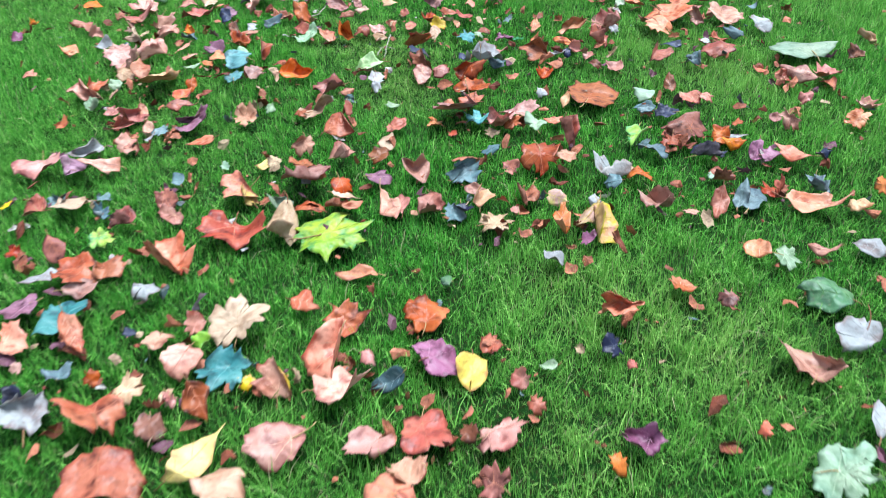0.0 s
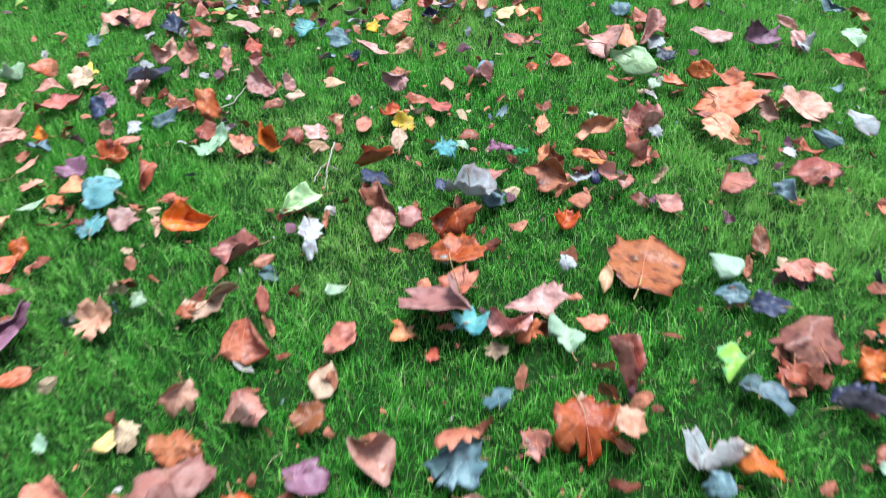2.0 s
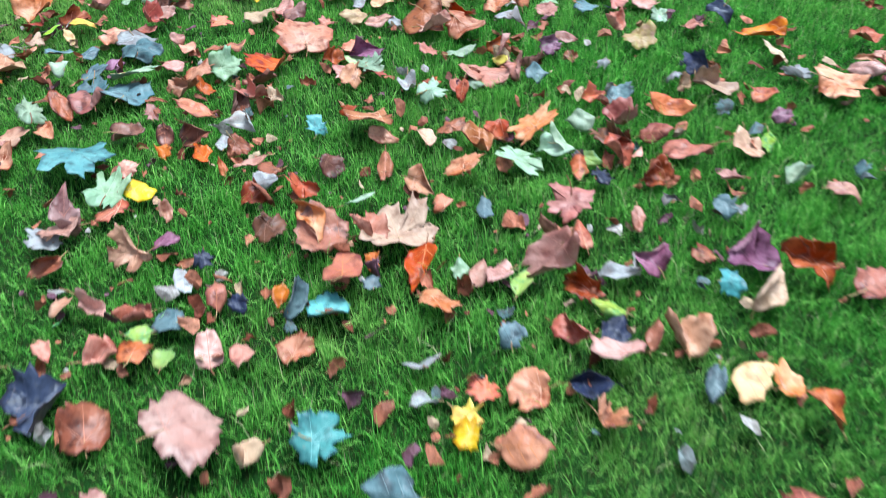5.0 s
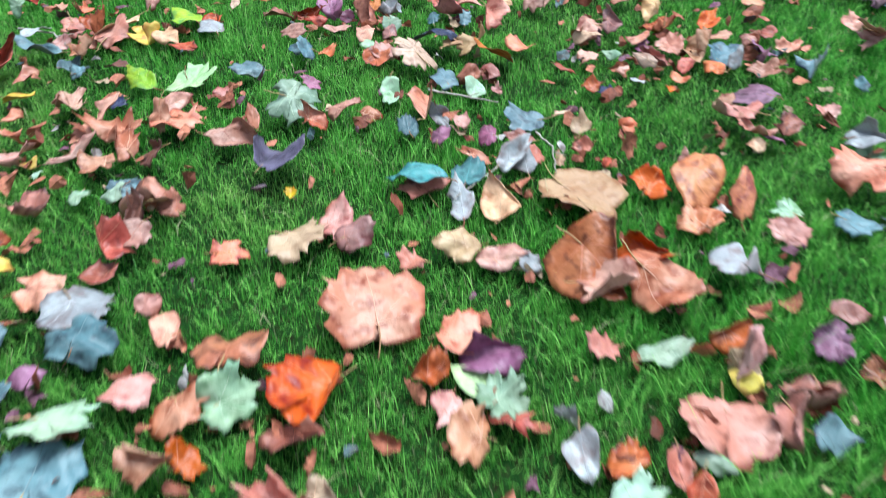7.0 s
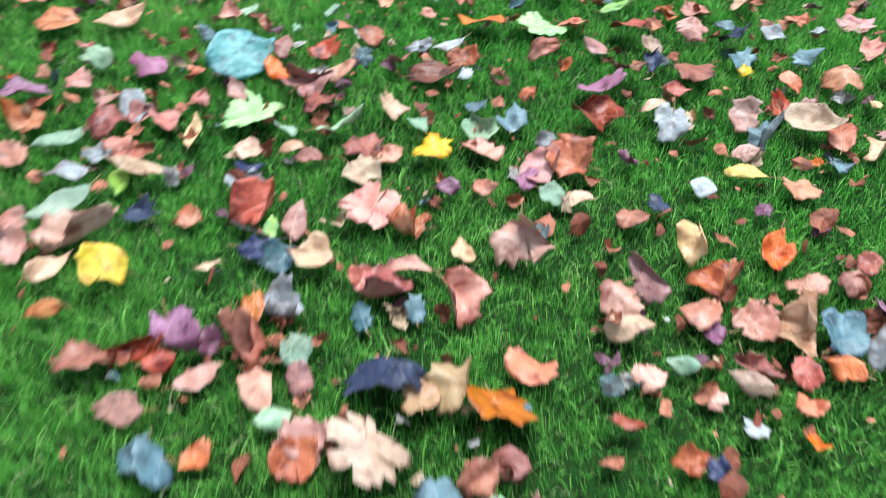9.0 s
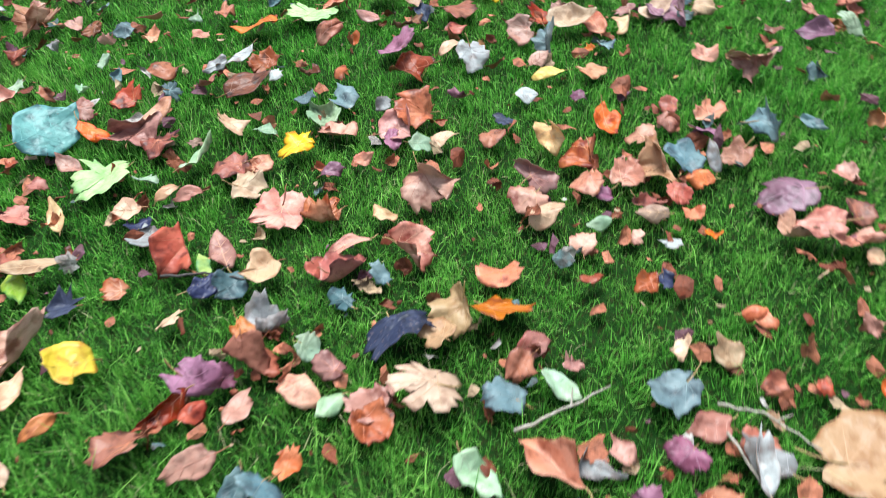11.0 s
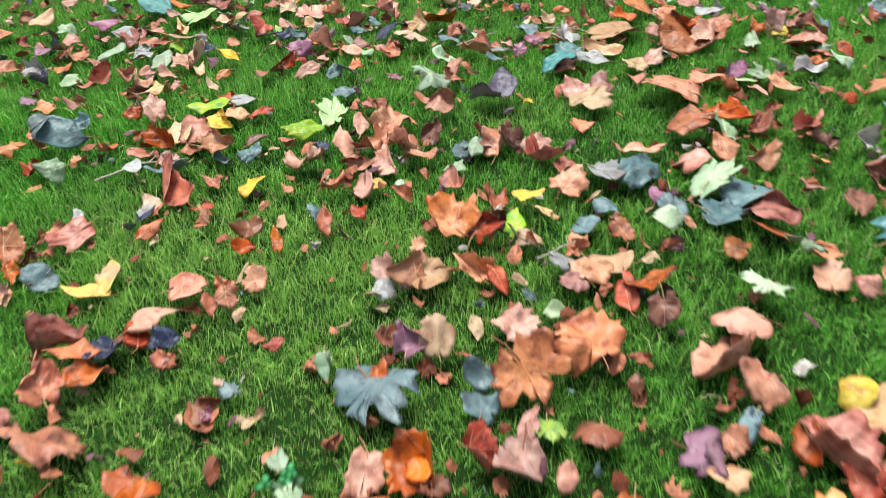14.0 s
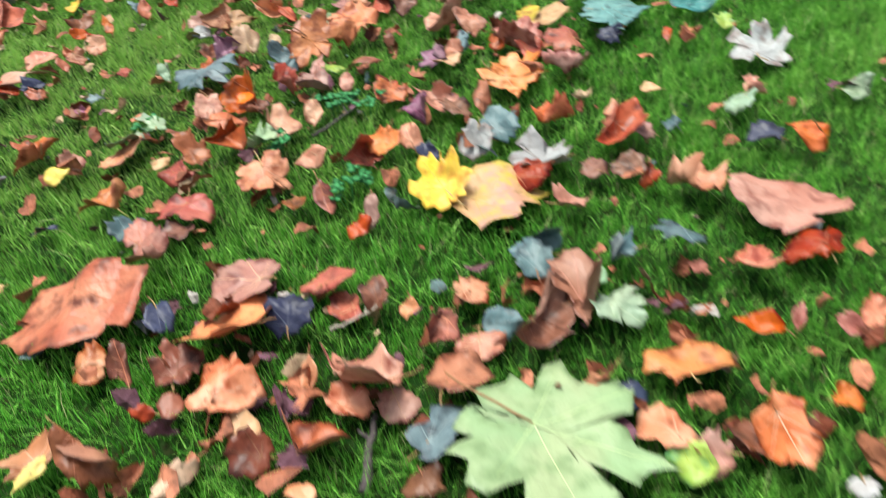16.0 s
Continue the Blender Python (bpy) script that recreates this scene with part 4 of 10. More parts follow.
leaf("oval", "cream", 1.489, 2.541, 29, 17, -18, 0.043, 0.075, 1.78, 0.71, 112)
leaf("scrap", "orange", -1.543, 3.023, 168, -7, -21, 0.038, 0.036, 0.67, 0.68, 64)
leaf("scrap", "plum", -1.542, 2.868, 106, 2, -23, 0.070, 0.048, 1.34, 0.00, 65)
leaf("oval", "orange", -1.361, 3.189, -78, -9, 23, 0.071, 0.079, 1.59, 0.00, 2072)
leaf("scrap", "tan", -1.307, 2.913, 162, -13, -4, 0.087, 0.086, -1.82, 0.43, 42)
leaf("scrap", "pink", -1.242, 2.857, 66, 15, -20, 0.051, 0.074, -1.52, 0.31, 43)
leaf("scrap", "rust", -1.205, 3.048, -149, -21, 7, 0.049, 0.047, -1.27, 0.00, 2073)
leaf("maple", "pink", -1.141, 3.110, 81, 19, -16, 0.161, 0.111, 1.11, 0.20, 2066)
leaf("scrap", "pink", -1.120, 2.919, -143, -7, 7, 0.070, 0.048, 1.59, 0.61, 2096)
leaf("plane", "pink", -1.118, 3.007, -156, -5, 4, 0.129, 0.084, 0.87, 0.59, 50)
leaf("plane", "mint", -1.109, 3.250, 93, 5, -24, 0.117, 0.077, -1.14, 0.44, 2067)
leaf("oval", "cream", -1.064, 2.805, 127, -6, -23, 0.059, 0.118, -0.95, 0.34, 2092)
leaf("plane", "tan", -1.024, 2.995, -169, -16, -5, 0.094, 0.061, 0.28, 0.50, 1544)
leaf("plane", "tan", -1.019, 2.919, -72, 1, 10, 0.094, 0.130, 2.03, 0.48, 2071)
leaf("oval", "tan", -0.990, 3.231, 114, 10, -24, 0.071, 0.107, 2.24, 0.10, 1540)
leaf("oval", "tan", -0.972, 2.840, 127, -9, -19, 0.042, 0.098, 1.43, 0.00, 1552)
leaf("oval", "tan", -0.956, 3.118, 114, -1, -8, 0.043, 0.101, 2.05, 0.00, 1542)
leaf("oval", "tan", -0.948, 2.780, -29, 14, 20, 0.047, 0.111, 1.33, 0.38, 2097)
leaf("scrap", "rust", -0.899, 3.034, -135, 3, 1, 0.147, 0.102, 1.70, 0.00, 1543)
leaf("plane", "cream", -0.890, 3.194, 106, 6, -23, 0.091, 0.070, 1.78, 0.00, 1541)
leaf("oval", "yellow", -0.888, 3.243, -174, -12, 2, 0.059, 0.124, 1.00, 0.00, 20274)
leaf("scrap", "orange", -0.885, 2.859, -26, 21, 14, 0.054, 0.058, 1.91, 0.38, 53)
leaf("scrap", "slate", -0.879, 2.796, -93, 0, 6, 0.086, 0.059, -2.21, 0.16, 1553)
leaf("plane", "navy", -0.778, 2.974, 103, 12, -22, 0.068, 0.045, 1.86, 0.00, 34354)
leaf("plane", "plum", -0.775, 3.033, -49, 4, 21, 0.048, 0.062, 1.30, 0.00, 20353)
leaf("plane", "brown", -0.731, 2.873, -88, -9, 22, 0.059, 0.040, 0.18, 0.00, 27357)
leaf("plane", "navy", -0.694, 3.172, 9, 3, -8, 0.144, 0.199, -0.52, 0.35, 27272)
leaf("plane", "pink", -0.684, 3.067, -176, -23, -8, 0.068, 0.069, 0.81, 0.39, 20273)
leaf("scrap", "white", -0.663, 2.882, 6, 26, -1, 0.038, 0.056, -1.43, 0.00, 20352)
leaf("oval", "tan", -0.660, 2.787, 119, -3, -5, 0.063, 0.070, -0.66, 0.00, 20356, 0.014)
leaf("scrap", "navy", -0.621, 3.069, -96, -2, 4, 0.041, 0.037, 1.90, 0.36, 2223)
leaf("scrap", "tan", -0.599, 3.023, -177, 2, 2, 0.035, 0.024, -2.28, 0.55, 2224)
leaf("plane", "pink", -0.590, 3.208, -121, -1, -7, 0.054, 0.035, 1.36, 0.36, 2213)
leaf("plane", "slate", -0.584, 2.899, 12, 21, 2, 0.075, 0.059, 1.65, 0.00, 34351)
leaf("scrap", "rust", -0.553, 2.992, -112, -14, 5, 0.062, 0.059, 1.10, 0.00, 20350)
leaf("plane", "rust", -0.478, 2.931, -156, -24, 6, 0.064, 0.089, -2.05, 0.00, 20349)
leaf("oval", "pink", -0.475, 3.238, 7, 23, 7, 0.034, 0.079, -0.57, 0.00, 27268)
leaf("plane", "rust", -0.472, 2.830, -141, -25, 1, 0.050, 0.069, 1.78, 0.00, 20332)
leaf("maple", "mint", -0.458, 2.758, 32, -3, 3, 0.079, 0.055, 0.02, 0.00, 20325)
leaf("oval", "mint", -0.427, 2.795, 177, -24, -4, 0.034, 0.072, -1.01, 0.00, 27326)
leaf("scrap", "white", -0.419, 2.849, -128, -3, 9, 0.038, 0.027, 0.39, 0.13, 2231)
leaf("plane", "pink", -0.368, 2.758, 24, 18, -2, 0.060, 0.076, 1.60, 0.00, 20327)
leaf("plane", "pink", -0.361, 3.090, 118, -6, -23, 0.119, 0.078, 0.21, 0.25, 34275)
leaf("oval", "tan", -0.310, 2.972, -88, 2, 17, 0.033, 0.066, -1.84, 0.00, 20347)
leaf("oval", "orange", -0.296, 2.770, 171, -11, -17, 0.089, 0.132, 0.44, 0.53, 27328)
leaf("oval", "pink", -0.279, 3.089, -155, -23, -1, 0.038, 0.061, -1.83, 0.00, 20276)
leaf("oval", "cream", -0.259, 3.015, 93, 4, -24, 0.034, 0.057, -1.18, 0.00, 20348)
leaf("plane", "rust", -0.236, 2.770, 118, -13, -21, 0.061, 0.040, -0.27, 0.00, 34329)
leaf("plane", "pink", -0.188, 2.790, 101, 5, -7, 0.083, 0.067, 0.16, 0.00, 20330)
leaf("oval", "cream", -0.154, 3.089, -100, -10, 10, 0.029, 0.068, -0.63, 0.00, 27277)
leaf("scrap", "orange", -0.093, 2.964, -32, 19, 15, 0.040, 0.033, -0.17, 0.00, 20343)
leaf("oval", "rust", -0.066, 2.837, -175, -10, 5, 0.043, 0.090, -0.20, 0.00, 20339)
leaf("plane", "rust", 0.001, 2.881, -93, 4, 8, 0.099, 0.089, -0.52, 0.35, 20342)
leaf("plane", "pink", 0.018, 3.064, 112, -13, -21, 0.110, 0.072, -0.35, 0.59, 34278)
leaf("maple", "yellow", 0.038, 2.816, 166, -24, -3, 0.065, 0.059, 0.77, 0.00, 20338)
leaf("scrap", "rust", 0.042, 3.133, -109, 1, 11, 0.040, 0.051, 1.18, 0.00, 20279)
leaf("oval", "rust", 0.078, 2.963, -113, -3, 6, 0.032, 0.075, -0.23, 0.00, 27340)
leaf("scrap", "tan", 0.104, 2.827, -169, -23, 7, 0.031, 0.035, 1.79, 0.00, 27344)
leaf("plane", "rust", 0.135, 2.914, 168, -11, -1, 0.063, 0.087, 2.00, 0.00, 20341)
leaf("oval", "tan", 0.166, 3.047, -169, -6, 1, 0.041, 0.055, -1.46, 0.00, 20280)
leaf("plane", "pink", 0.252, 3.084, 61, 4, -8, 0.069, 0.096, 0.15, 0.43, 20281)
leaf("oval", "slate", 0.285, 3.130, -33, 4, 11, 0.044, 0.103, 0.26, 0.00, 20282)
leaf("scrap", "slate", 0.295, 2.861, 51, 6, -24, 0.051, 0.035, 0.83, 0.00, 27345)
leaf("scrap", "rust", 0.303, 2.947, 58, 6, -24, 0.035, 0.024, -1.36, 0.21, 2277)
leaf("oval", "tan", 0.388, 2.775, -14, 16, 5, 0.040, 0.061, 1.36, 0.00, 20285)
leaf("scrap", "rust", 0.418, 2.884, 143, -19, -19, 0.025, 0.037, -0.53, 0.00, 34346)
leaf("scrap", "orange", 0.421, 3.130, -73, 5, 15, 0.031, 0.045, -0.37, 0.00, 27255)
leaf("oval", "tan", 0.511, 3.167, 87, 2, -25, 0.063, 0.070, -0.23, 0.00, 20254)
leaf("scrap", "mint", 0.531, 2.829, -140, -3, -9, 0.025, 0.037, 1.67, 0.00, 357)
leaf("plane", "pink", 0.682, 3.249, 32, 13, -14, 0.145, 0.182, -0.15, 0.47, 27241)
leaf("oval", "pale", 0.698, 3.120, 38, 10, -22, 0.089, 0.208, -1.25, 0.42, 34240)
leaf("scrap", "mint", 0.743, 2.984, 160, -16, 9, 0.043, 0.051, -1.48, 0.00, 20249)
leaf("plane", "tan", 0.794, 2.975, -17, 4, 2, 0.077, 0.071, -1.06, 0.00, 27250)
leaf("plane", "rust", 0.808, 2.768, -80, 4, -4, 0.088, 0.088, 0.91, 0.00, 34289)
leaf("scrap", "navy", 0.832, 3.173, 77, -10, -13, 0.054, 0.063, -2.01, 0.00, 20246)
leaf("oval", "orange", 0.881, 3.029, 65, -3, -24, 0.047, 0.075, 1.76, 0.00, 20247)
leaf("plane", "tan", 0.899, 2.832, -137, -1, 4, 0.199, 0.164, -0.13, 0.00, 27288)
leaf("plane", "rust", 0.948, 2.985, 171, -14, -6, 0.092, 0.089, 1.40, 0.00, 20248)
leaf("plane", "pink", 0.982, 2.776, -98, 15, 20, 0.071, 0.062, -0.30, 0.39, 27291)
leaf("oval", "pink", 0.996, 2.889, -106, 2, 14, 0.048, 0.071, -1.18, 0.00, 27292)
leaf("oval", "tan", 1.057, 2.850, -45, 23, 7, 0.027, 0.064, 1.69, 0.00, 20293)
leaf("oval", "rust", 1.058, 2.998, 54, -1, -2, 0.073, 0.081, 0.04, 0.00, 27283)
leaf("plane", "tan", 1.088, 2.795, -179, -14, 3, 0.132, 0.139, 1.17, 0.00, 1598)
leaf("scrap", "slate", 1.230, 2.908, -167, -20, 15, 0.046, 0.032, 0.88, 0.00, 2147)
leaf("plane", "pink", 1.258, 3.220, 89, -18, -17, 0.075, 0.050, -0.45, 0.00, 34253)
leaf("plane", "white", 1.279, 3.185, -143, -11, 22, 0.072, 0.099, 0.53, 0.73, 1592)
leaf("oval", "rust", 1.321, 3.041, 48, 4, -23, 0.057, 0.106, 2.86, 0.19, 1594)
leaf("plane", "mint", 1.424, 3.212, 94, -15, -12, 0.077, 0.070, -1.44, 0.14, 1593)
leaf("plane", "white", -2.391, 3.742, 95, 6, 5, 0.030, 0.024, -0.14, 0.00, 28314)
leaf("scrap", "orange", -2.281, 3.748, -170, 15, 5, 0.034, 0.033, 0.08, 0.00, 21313)
leaf("plane", "pink", -2.169, 3.731, -17, -5, -3, 0.029, 0.038, 1.96, 0.00, 21302)
leaf("plane", "tan", -2.141, 3.705, -23, 13, -23, 0.048, 0.031, 0.33, 0.00, 21303)
leaf("oval", "orange", -1.763, 3.735, -11, 3, -24, 0.049, 0.114, 1.01, 0.33, 1443)
leaf("oval", "mint", -1.581, 3.654, -174, 6, 23, 0.055, 0.076, -1.47, 0.58, 1453)
leaf("scrap", "orange", -1.011, 3.300, 156, -4, -9, 0.032, 0.046, 1.65, 0.00, 2070)
leaf("maple", "slate", -0.935, 3.487, -85, -6, 21, 0.055, 0.058, 1.56, 0.00, 2201)
leaf("plane", "pink", -0.922, 3.689, 160, -10, -13, 0.102, 0.089, -0.62, 0.00, 247)
leaf("plane", "rust", -0.818, 3.650, 85, 14, -17, 0.124, 0.081, 1.60, 0.00, 27271)
leaf("scrap", "white", -0.767, 3.518, -142, -20, 1, 0.037, 0.046, -1.02, 0.28, 2202)
leaf("oval", "white", -0.722, 3.274, 99, 14, -21, 0.044, 0.049, 1.65, 0.00, 2211)
leaf("oval", "tan", -0.717, 3.682, -144, -5, -6, 0.028, 0.058, 1.93, 0.00, 20527, 0.014)
leaf("plane", "navy", -0.687, 3.584, -39, 17, 18, 0.141, 0.092, -0.31, 0.34, 20270)
leaf("plane", "tan", -0.683, 3.337, -157, -24, -1, 0.083, 0.104, 1.28, 0.62, 20266)
leaf("oval", "pink", -0.612, 3.668, 19, -3, 4, 0.045, 0.106, -0.06, 0.61, 34517)
leaf("plane", "rust", -0.605, 3.321, 22, 24, -3, 0.061, 0.084, 1.82, 0.00, 20267)
leaf("plane", "rust", -0.605, 3.531, 18, 24, 10, 0.074, 0.084, -0.01, 0.00, 20269)
leaf("oval", "lime", -0.570, 3.720, -70, -6, 23, 0.040, 0.053, 0.94, 0.00, 20508)
leaf("plane", "rust", -0.568, 3.681, 1, 0, 2, 0.060, 0.075, 0.08, 0.00, 20518)
leaf("scrap", "pink", -0.554, 3.413, 1, 2, -4, 0.036, 0.030, 1.87, 0.00, 245)
leaf("plane", "slate", -0.536, 3.749, 100, 7, -2, 0.065, 0.057, 0.31, 0.00, 20509)
leaf("oval", "lime", -0.522, 3.673, -9, -6, -10, 0.041, 0.046, 1.60, 0.00, 20519)
leaf("oval", "tan", -0.492, 3.312, -148, -8, -2, 0.037, 0.053, 2.50, 0.00, 2089)
leaf("oval", "pink", -0.453, 3.680, 15, 13, 3, 0.045, 0.079, -1.91, 0.00, 20514)
leaf("plane", "pink", -0.448, 3.514, -59, -9, 7, 0.176, 0.115, -0.89, 0.00, 27264)
leaf("oval", "rust", -0.408, 3.335, -162, -15, 3, 0.061, 0.087, -0.42, 0.00, 20265)
leaf("oval", "pink", -0.396, 3.662, -176, 8, -2, 0.043, 0.072, 1.00, 0.00, 20516)
leaf("plane", "pink", -0.394, 3.253, 97, 8, -23, 0.069, 0.046, -1.71, 0.26, 2210)
leaf("oval", "cream", -0.371, 3.471, 122, -6, -23, 0.034, 0.078, -2.80, 0.61, 2179)
leaf("plane", "tan", -0.313, 3.681, -15, 16, 1, 0.063, 0.064, -0.18, 0.00, 20515)
leaf("maple", "teal", -0.254, 3.494, -87, 6, 15, 0.085, 0.092, 0.56, 0.00, 27259)
leaf("scrap", "slate", -0.181, 3.278, -77, -6, -8, 0.065, 0.055, 0.55, 0.15, 2200)
leaf("oval", "slate", -0.154, 3.391, 82, 1, -25, 0.079, 0.087, -0.47, 0.00, 27260)
leaf("oval", "white", -0.121, 3.563, 91, 8, -1, 0.030, 0.070, 2.34, 0.31, 293)
leaf("plane", "white", -0.106, 3.629, 9, -24, -11, 0.067, 0.044, -0.01, 0.00, 20520)
leaf("scrap", "navy", -0.100, 3.269, 164, -24, -4, 0.046, 0.041, -2.77, 0.00, 300)
leaf("oval", "pink", -0.047, 3.330, 58, 13, -7, 0.051, 0.119, 0.32, 0.00, 34261)
leaf("scrap", "yellow", -0.045, 3.498, 74, 12, -21, 0.058, 0.042, -0.49, 0.00, 20257)
leaf("scrap", "yellow", -0.044, 3.537, -128, -7, 9, 0.053, 0.056, 1.58, 0.00, 294)
leaf("maple", "orange", -0.016, 3.576, 104, 3, -2, 0.044, 0.063, -1.31, 0.00, 418)
leaf("oval", "orange", 0.037, 3.466, -95, -6, 24, 0.067, 0.075, 1.18, 0.00, 34258)
leaf("plane", "slate", 0.042, 3.689, -12, 24, 6, 0.048, 0.052, 0.27, 0.00, 20526)
leaf("oval", "tan", 0.054, 3.314, -63, 21, 17, 0.036, 0.083, -1.97, 0.00, 20262)
leaf("plane", "tan", 0.056, 3.579, 90, -10, -22, 0.079, 0.070, 1.22, 0.00, 419)
leaf("plane", "rust", 0.148, 3.703, 162, 2, -8, 0.083, 0.057, -1.28, 0.49, 20521)
leaf("oval", "navy", 0.153, 3.586, -104, 4, 24, 0.063, 0.070, 1.24, 0.28, 420)
leaf("maple", "orange", 0.161, 3.516, -141, 2, 1, 0.068, 0.099, 0.23, 0.61, 421)
leaf("scrap", "rust", 0.170, 3.321, 5, 13, -7, 0.039, 0.027, 1.20, 0.00, 20263)
leaf("plane", "pink", 0.200, 3.639, 48, -4, 15, 0.066, 0.092, -0.92, 0.00, 34525, 0.014)
leaf("oval", "navy", 0.209, 3.689, 142, 1, -14, 0.052, 0.074, 0.84, 0.00, 27522)
leaf("oval", "rust", 0.276, 3.682, -31, 23, -10, 0.029, 0.059, -0.32, 0.00, 34523)
leaf("plane", "tan", 0.323, 3.677, -1, 4, -10, 0.097, 0.074, 0.24, 0.49, 27524)
leaf("oval", "slate", 0.345, 3.578, 156, -24, 3, 0.032, 0.075, 0.40, 0.00, 429)
leaf("oval", "rust", 0.397, 3.353, 50, 6, -19, 0.069, 0.085, -0.14, 0.00, 20256)
leaf("oval", "cream", 0.402, 3.580, 136, 7, 1, 0.059, 0.087, 0.44, 0.00, 430)
leaf("plane", "tan", 0.462, 3.578, -71, 2, 4, 0.068, 0.045, 1.07, 0.00, 431)
leaf("plane", "orange", 0.484, 3.512, 47, 8, 8, 0.054, 0.075, -0.35, 0.38, 292)
leaf("oval", "tan", 0.627, 3.364, -42, 4, 3, 0.048, 0.078, 2.32, 0.44, 314)
leaf("oval", "tan", 0.740, 3.294, 170, -10, 3, 0.074, 0.107, -1.53, 0.00, 20242)
leaf("plane", "slate", 0.790, 3.553, 57, 5, -13, 0.062, 0.072, -0.88, 0.00, 2252)
leaf("scrap", "white", 0.824, 3.250, 170, -22, -1, 0.053, 0.069, -1.92, 0.00, 27244)
leaf("plane", "pink", 0.829, 3.339, 65, -1, -24, 0.144, 0.107, -0.72, 0.60, 34243)
leaf("plane", "rust", 0.862, 3.470, -76, 7, -6, 0.102, 0.092, 1.60, 0.15, 2256)
leaf("scrap", "lime", 0.887, 3.714, 64, -2, -12, 0.036, 0.051, -3.22, 0.00, 340)
leaf("plane", "tan", 1.002, 3.622, 125, -24, -3, 0.109, 0.071, 1.10, 0.50, 327)
leaf("oval", "pink", 1.010, 3.290, 82, -5, -12, 0.069, 0.141, -1.60, 0.00, 20245)
leaf("oval", "rust", 1.076, 3.597, 31, 3, -25, 0.095, 0.105, -1.01, 0.19, 328)
leaf("plane", "plum", 1.163, 3.270, 72, -4, -5, 0.087, 0.120, 0.49, 0.34, 20251)
leaf("oval", "rust", 1.284, 3.364, 40, 10, -22, 0.035, 0.082, -0.04, 0.00, 20252)
leaf("plane", "tan", 1.427, 3.697, -166, -5, 11, 0.123, 0.081, -1.28, 0.22, 339)
leaf("scrap", "slate", 1.504, 3.497, -61, 24, 7, 0.121, 0.084, 0.79, 0.73, 1604)
leaf("plane", "tan", 1.550, 3.410, -139, 2, 15, 0.057, 0.078, 0.18, 0.63, 1603)
leaf("plane", "brown", -2.479, 4.154, 118, -7, 6, 0.050, 0.036, -1.60, 0.00, 21315)
leaf("plane", "slate", -2.406, 4.152, -128, 1, -20, 0.067, 0.093, -0.50, 0.00, 21395)
leaf("oval", "lime", -2.400, 3.899, -1, -3, -24, 0.047, 0.052, 0.35, 0.00, 21307)
leaf("plane", "pink", -2.383, 3.878, 10, -4, -24, 0.050, 0.038, -0.41, 0.00, 28308)
leaf("plane", "tan", -2.383, 4.215, 132, -3, -3, 0.050, 0.048, 0.32, 0.00, 21285)
leaf("maple", "pale", -2.399, 4.022, 172, -2, -3, 0.240, 0.232, -0.10, 0.00, 21304)
leaf("plane", "tan", -2.368, 3.814, 113, -15, 20, 0.060, 0.083, 0.30, 0.00, 21400, 0.014)
leaf("plane", "tan", -2.361, 3.928, -42, -7, 15, 0.054, 0.074, 0.30, 0.00, 21396)
leaf("plane", "brown", -2.352, 3.845, 25, 1, 5, 0.062, 0.041, -0.98, 0.00, 21309)
leaf("plane", "rust", -2.334, 4.157, -101, -4, -7, 0.076, 0.091, 0.17, 0.00, 28291)
leaf("plane", "navy", -2.321, 3.970, -33, 1, -11, 0.049, 0.039, -0.17, 0.00, 21311)
leaf("plane", "tan", -2.278, 4.148, 112, 6, -9, 0.064, 0.042, -0.20, 0.00, 28290)
leaf("plane", "rust", -2.262, 4.202, 62, -16, -18, 0.058, 0.052, 0.52, 0.37, 21289)
leaf("plane", "orange", -2.261, 3.906, -87, -13, 2, 0.107, 0.076, -1.35, 0.00, 21299)
leaf("oval", "slate", -2.241, 4.127, -163, -3, 24, 0.046, 0.052, -0.23, 0.00, 21293)
leaf("plane", "brown", -2.209, 4.082, -154, 11, 22, 0.106, 0.094, 0.85, 0.26, 28294)
leaf("maple", "mint", -2.183, 3.991, -158, 0, 1, 0.065, 0.084, -0.58, 0.00, 21296)
leaf("plane", "tan", -2.181, 4.182, -155, 5, 4, 0.064, 0.048, -0.82, 0.00, 28292)
leaf("oval", "orange", -2.179, 3.831, -1, 1, -6, 0.028, 0.060, -0.41, 0.00, 21300)
leaf("plane", "pink", -2.167, 4.027, -129, 10, 23, 0.142, 0.093, -0.10, 0.54, 21295, 0.014)
leaf("oval", "pink", -2.159, 3.787, -100, 24, 9, 0.018, 0.043, 0.08, 0.00, 21301)
leaf("oval", "mint", -2.124, 4.037, -14, 11, -22, 0.039, 0.049, -0.22, 0.00, 21298)
leaf("plane", "slate", -2.110, 4.113, -75, 23, -10, 0.052, 0.072, 0.85, 0.00, 28297)
leaf("scrap", "rust", -2.091, 3.901, 27, 7, -8, 0.022, 0.029, 0.09, 0.00, 21318)
leaf("scrap", "slate", -2.077, 4.014, 11, -1, 3, 0.048, 0.069, -2.01, 0.51, 1439)
leaf("plane", "tan", -2.075, 3.835, -160, 2, -9, 0.086, 0.057, -0.32, 0.00, 21312)
leaf("plane", "slate", -2.070, 4.118, -36, 13, -21, 0.085, 0.056, 1.41, 0.70, 1357)
leaf("scrap", "slate", -2.055, 3.928, 121, 8, -9, 0.073, 0.066, 0.78, 0.00, 1440)
leaf("plane", "rust", -2.027, 3.763, -37, 5, 4, 0.093, 0.061, 0.13, 0.00, 21263)
leaf("plane", "blush", -1.978, 4.192, -159, 7, 9, 0.150, 0.150, -0.13, 0.00, 28210)
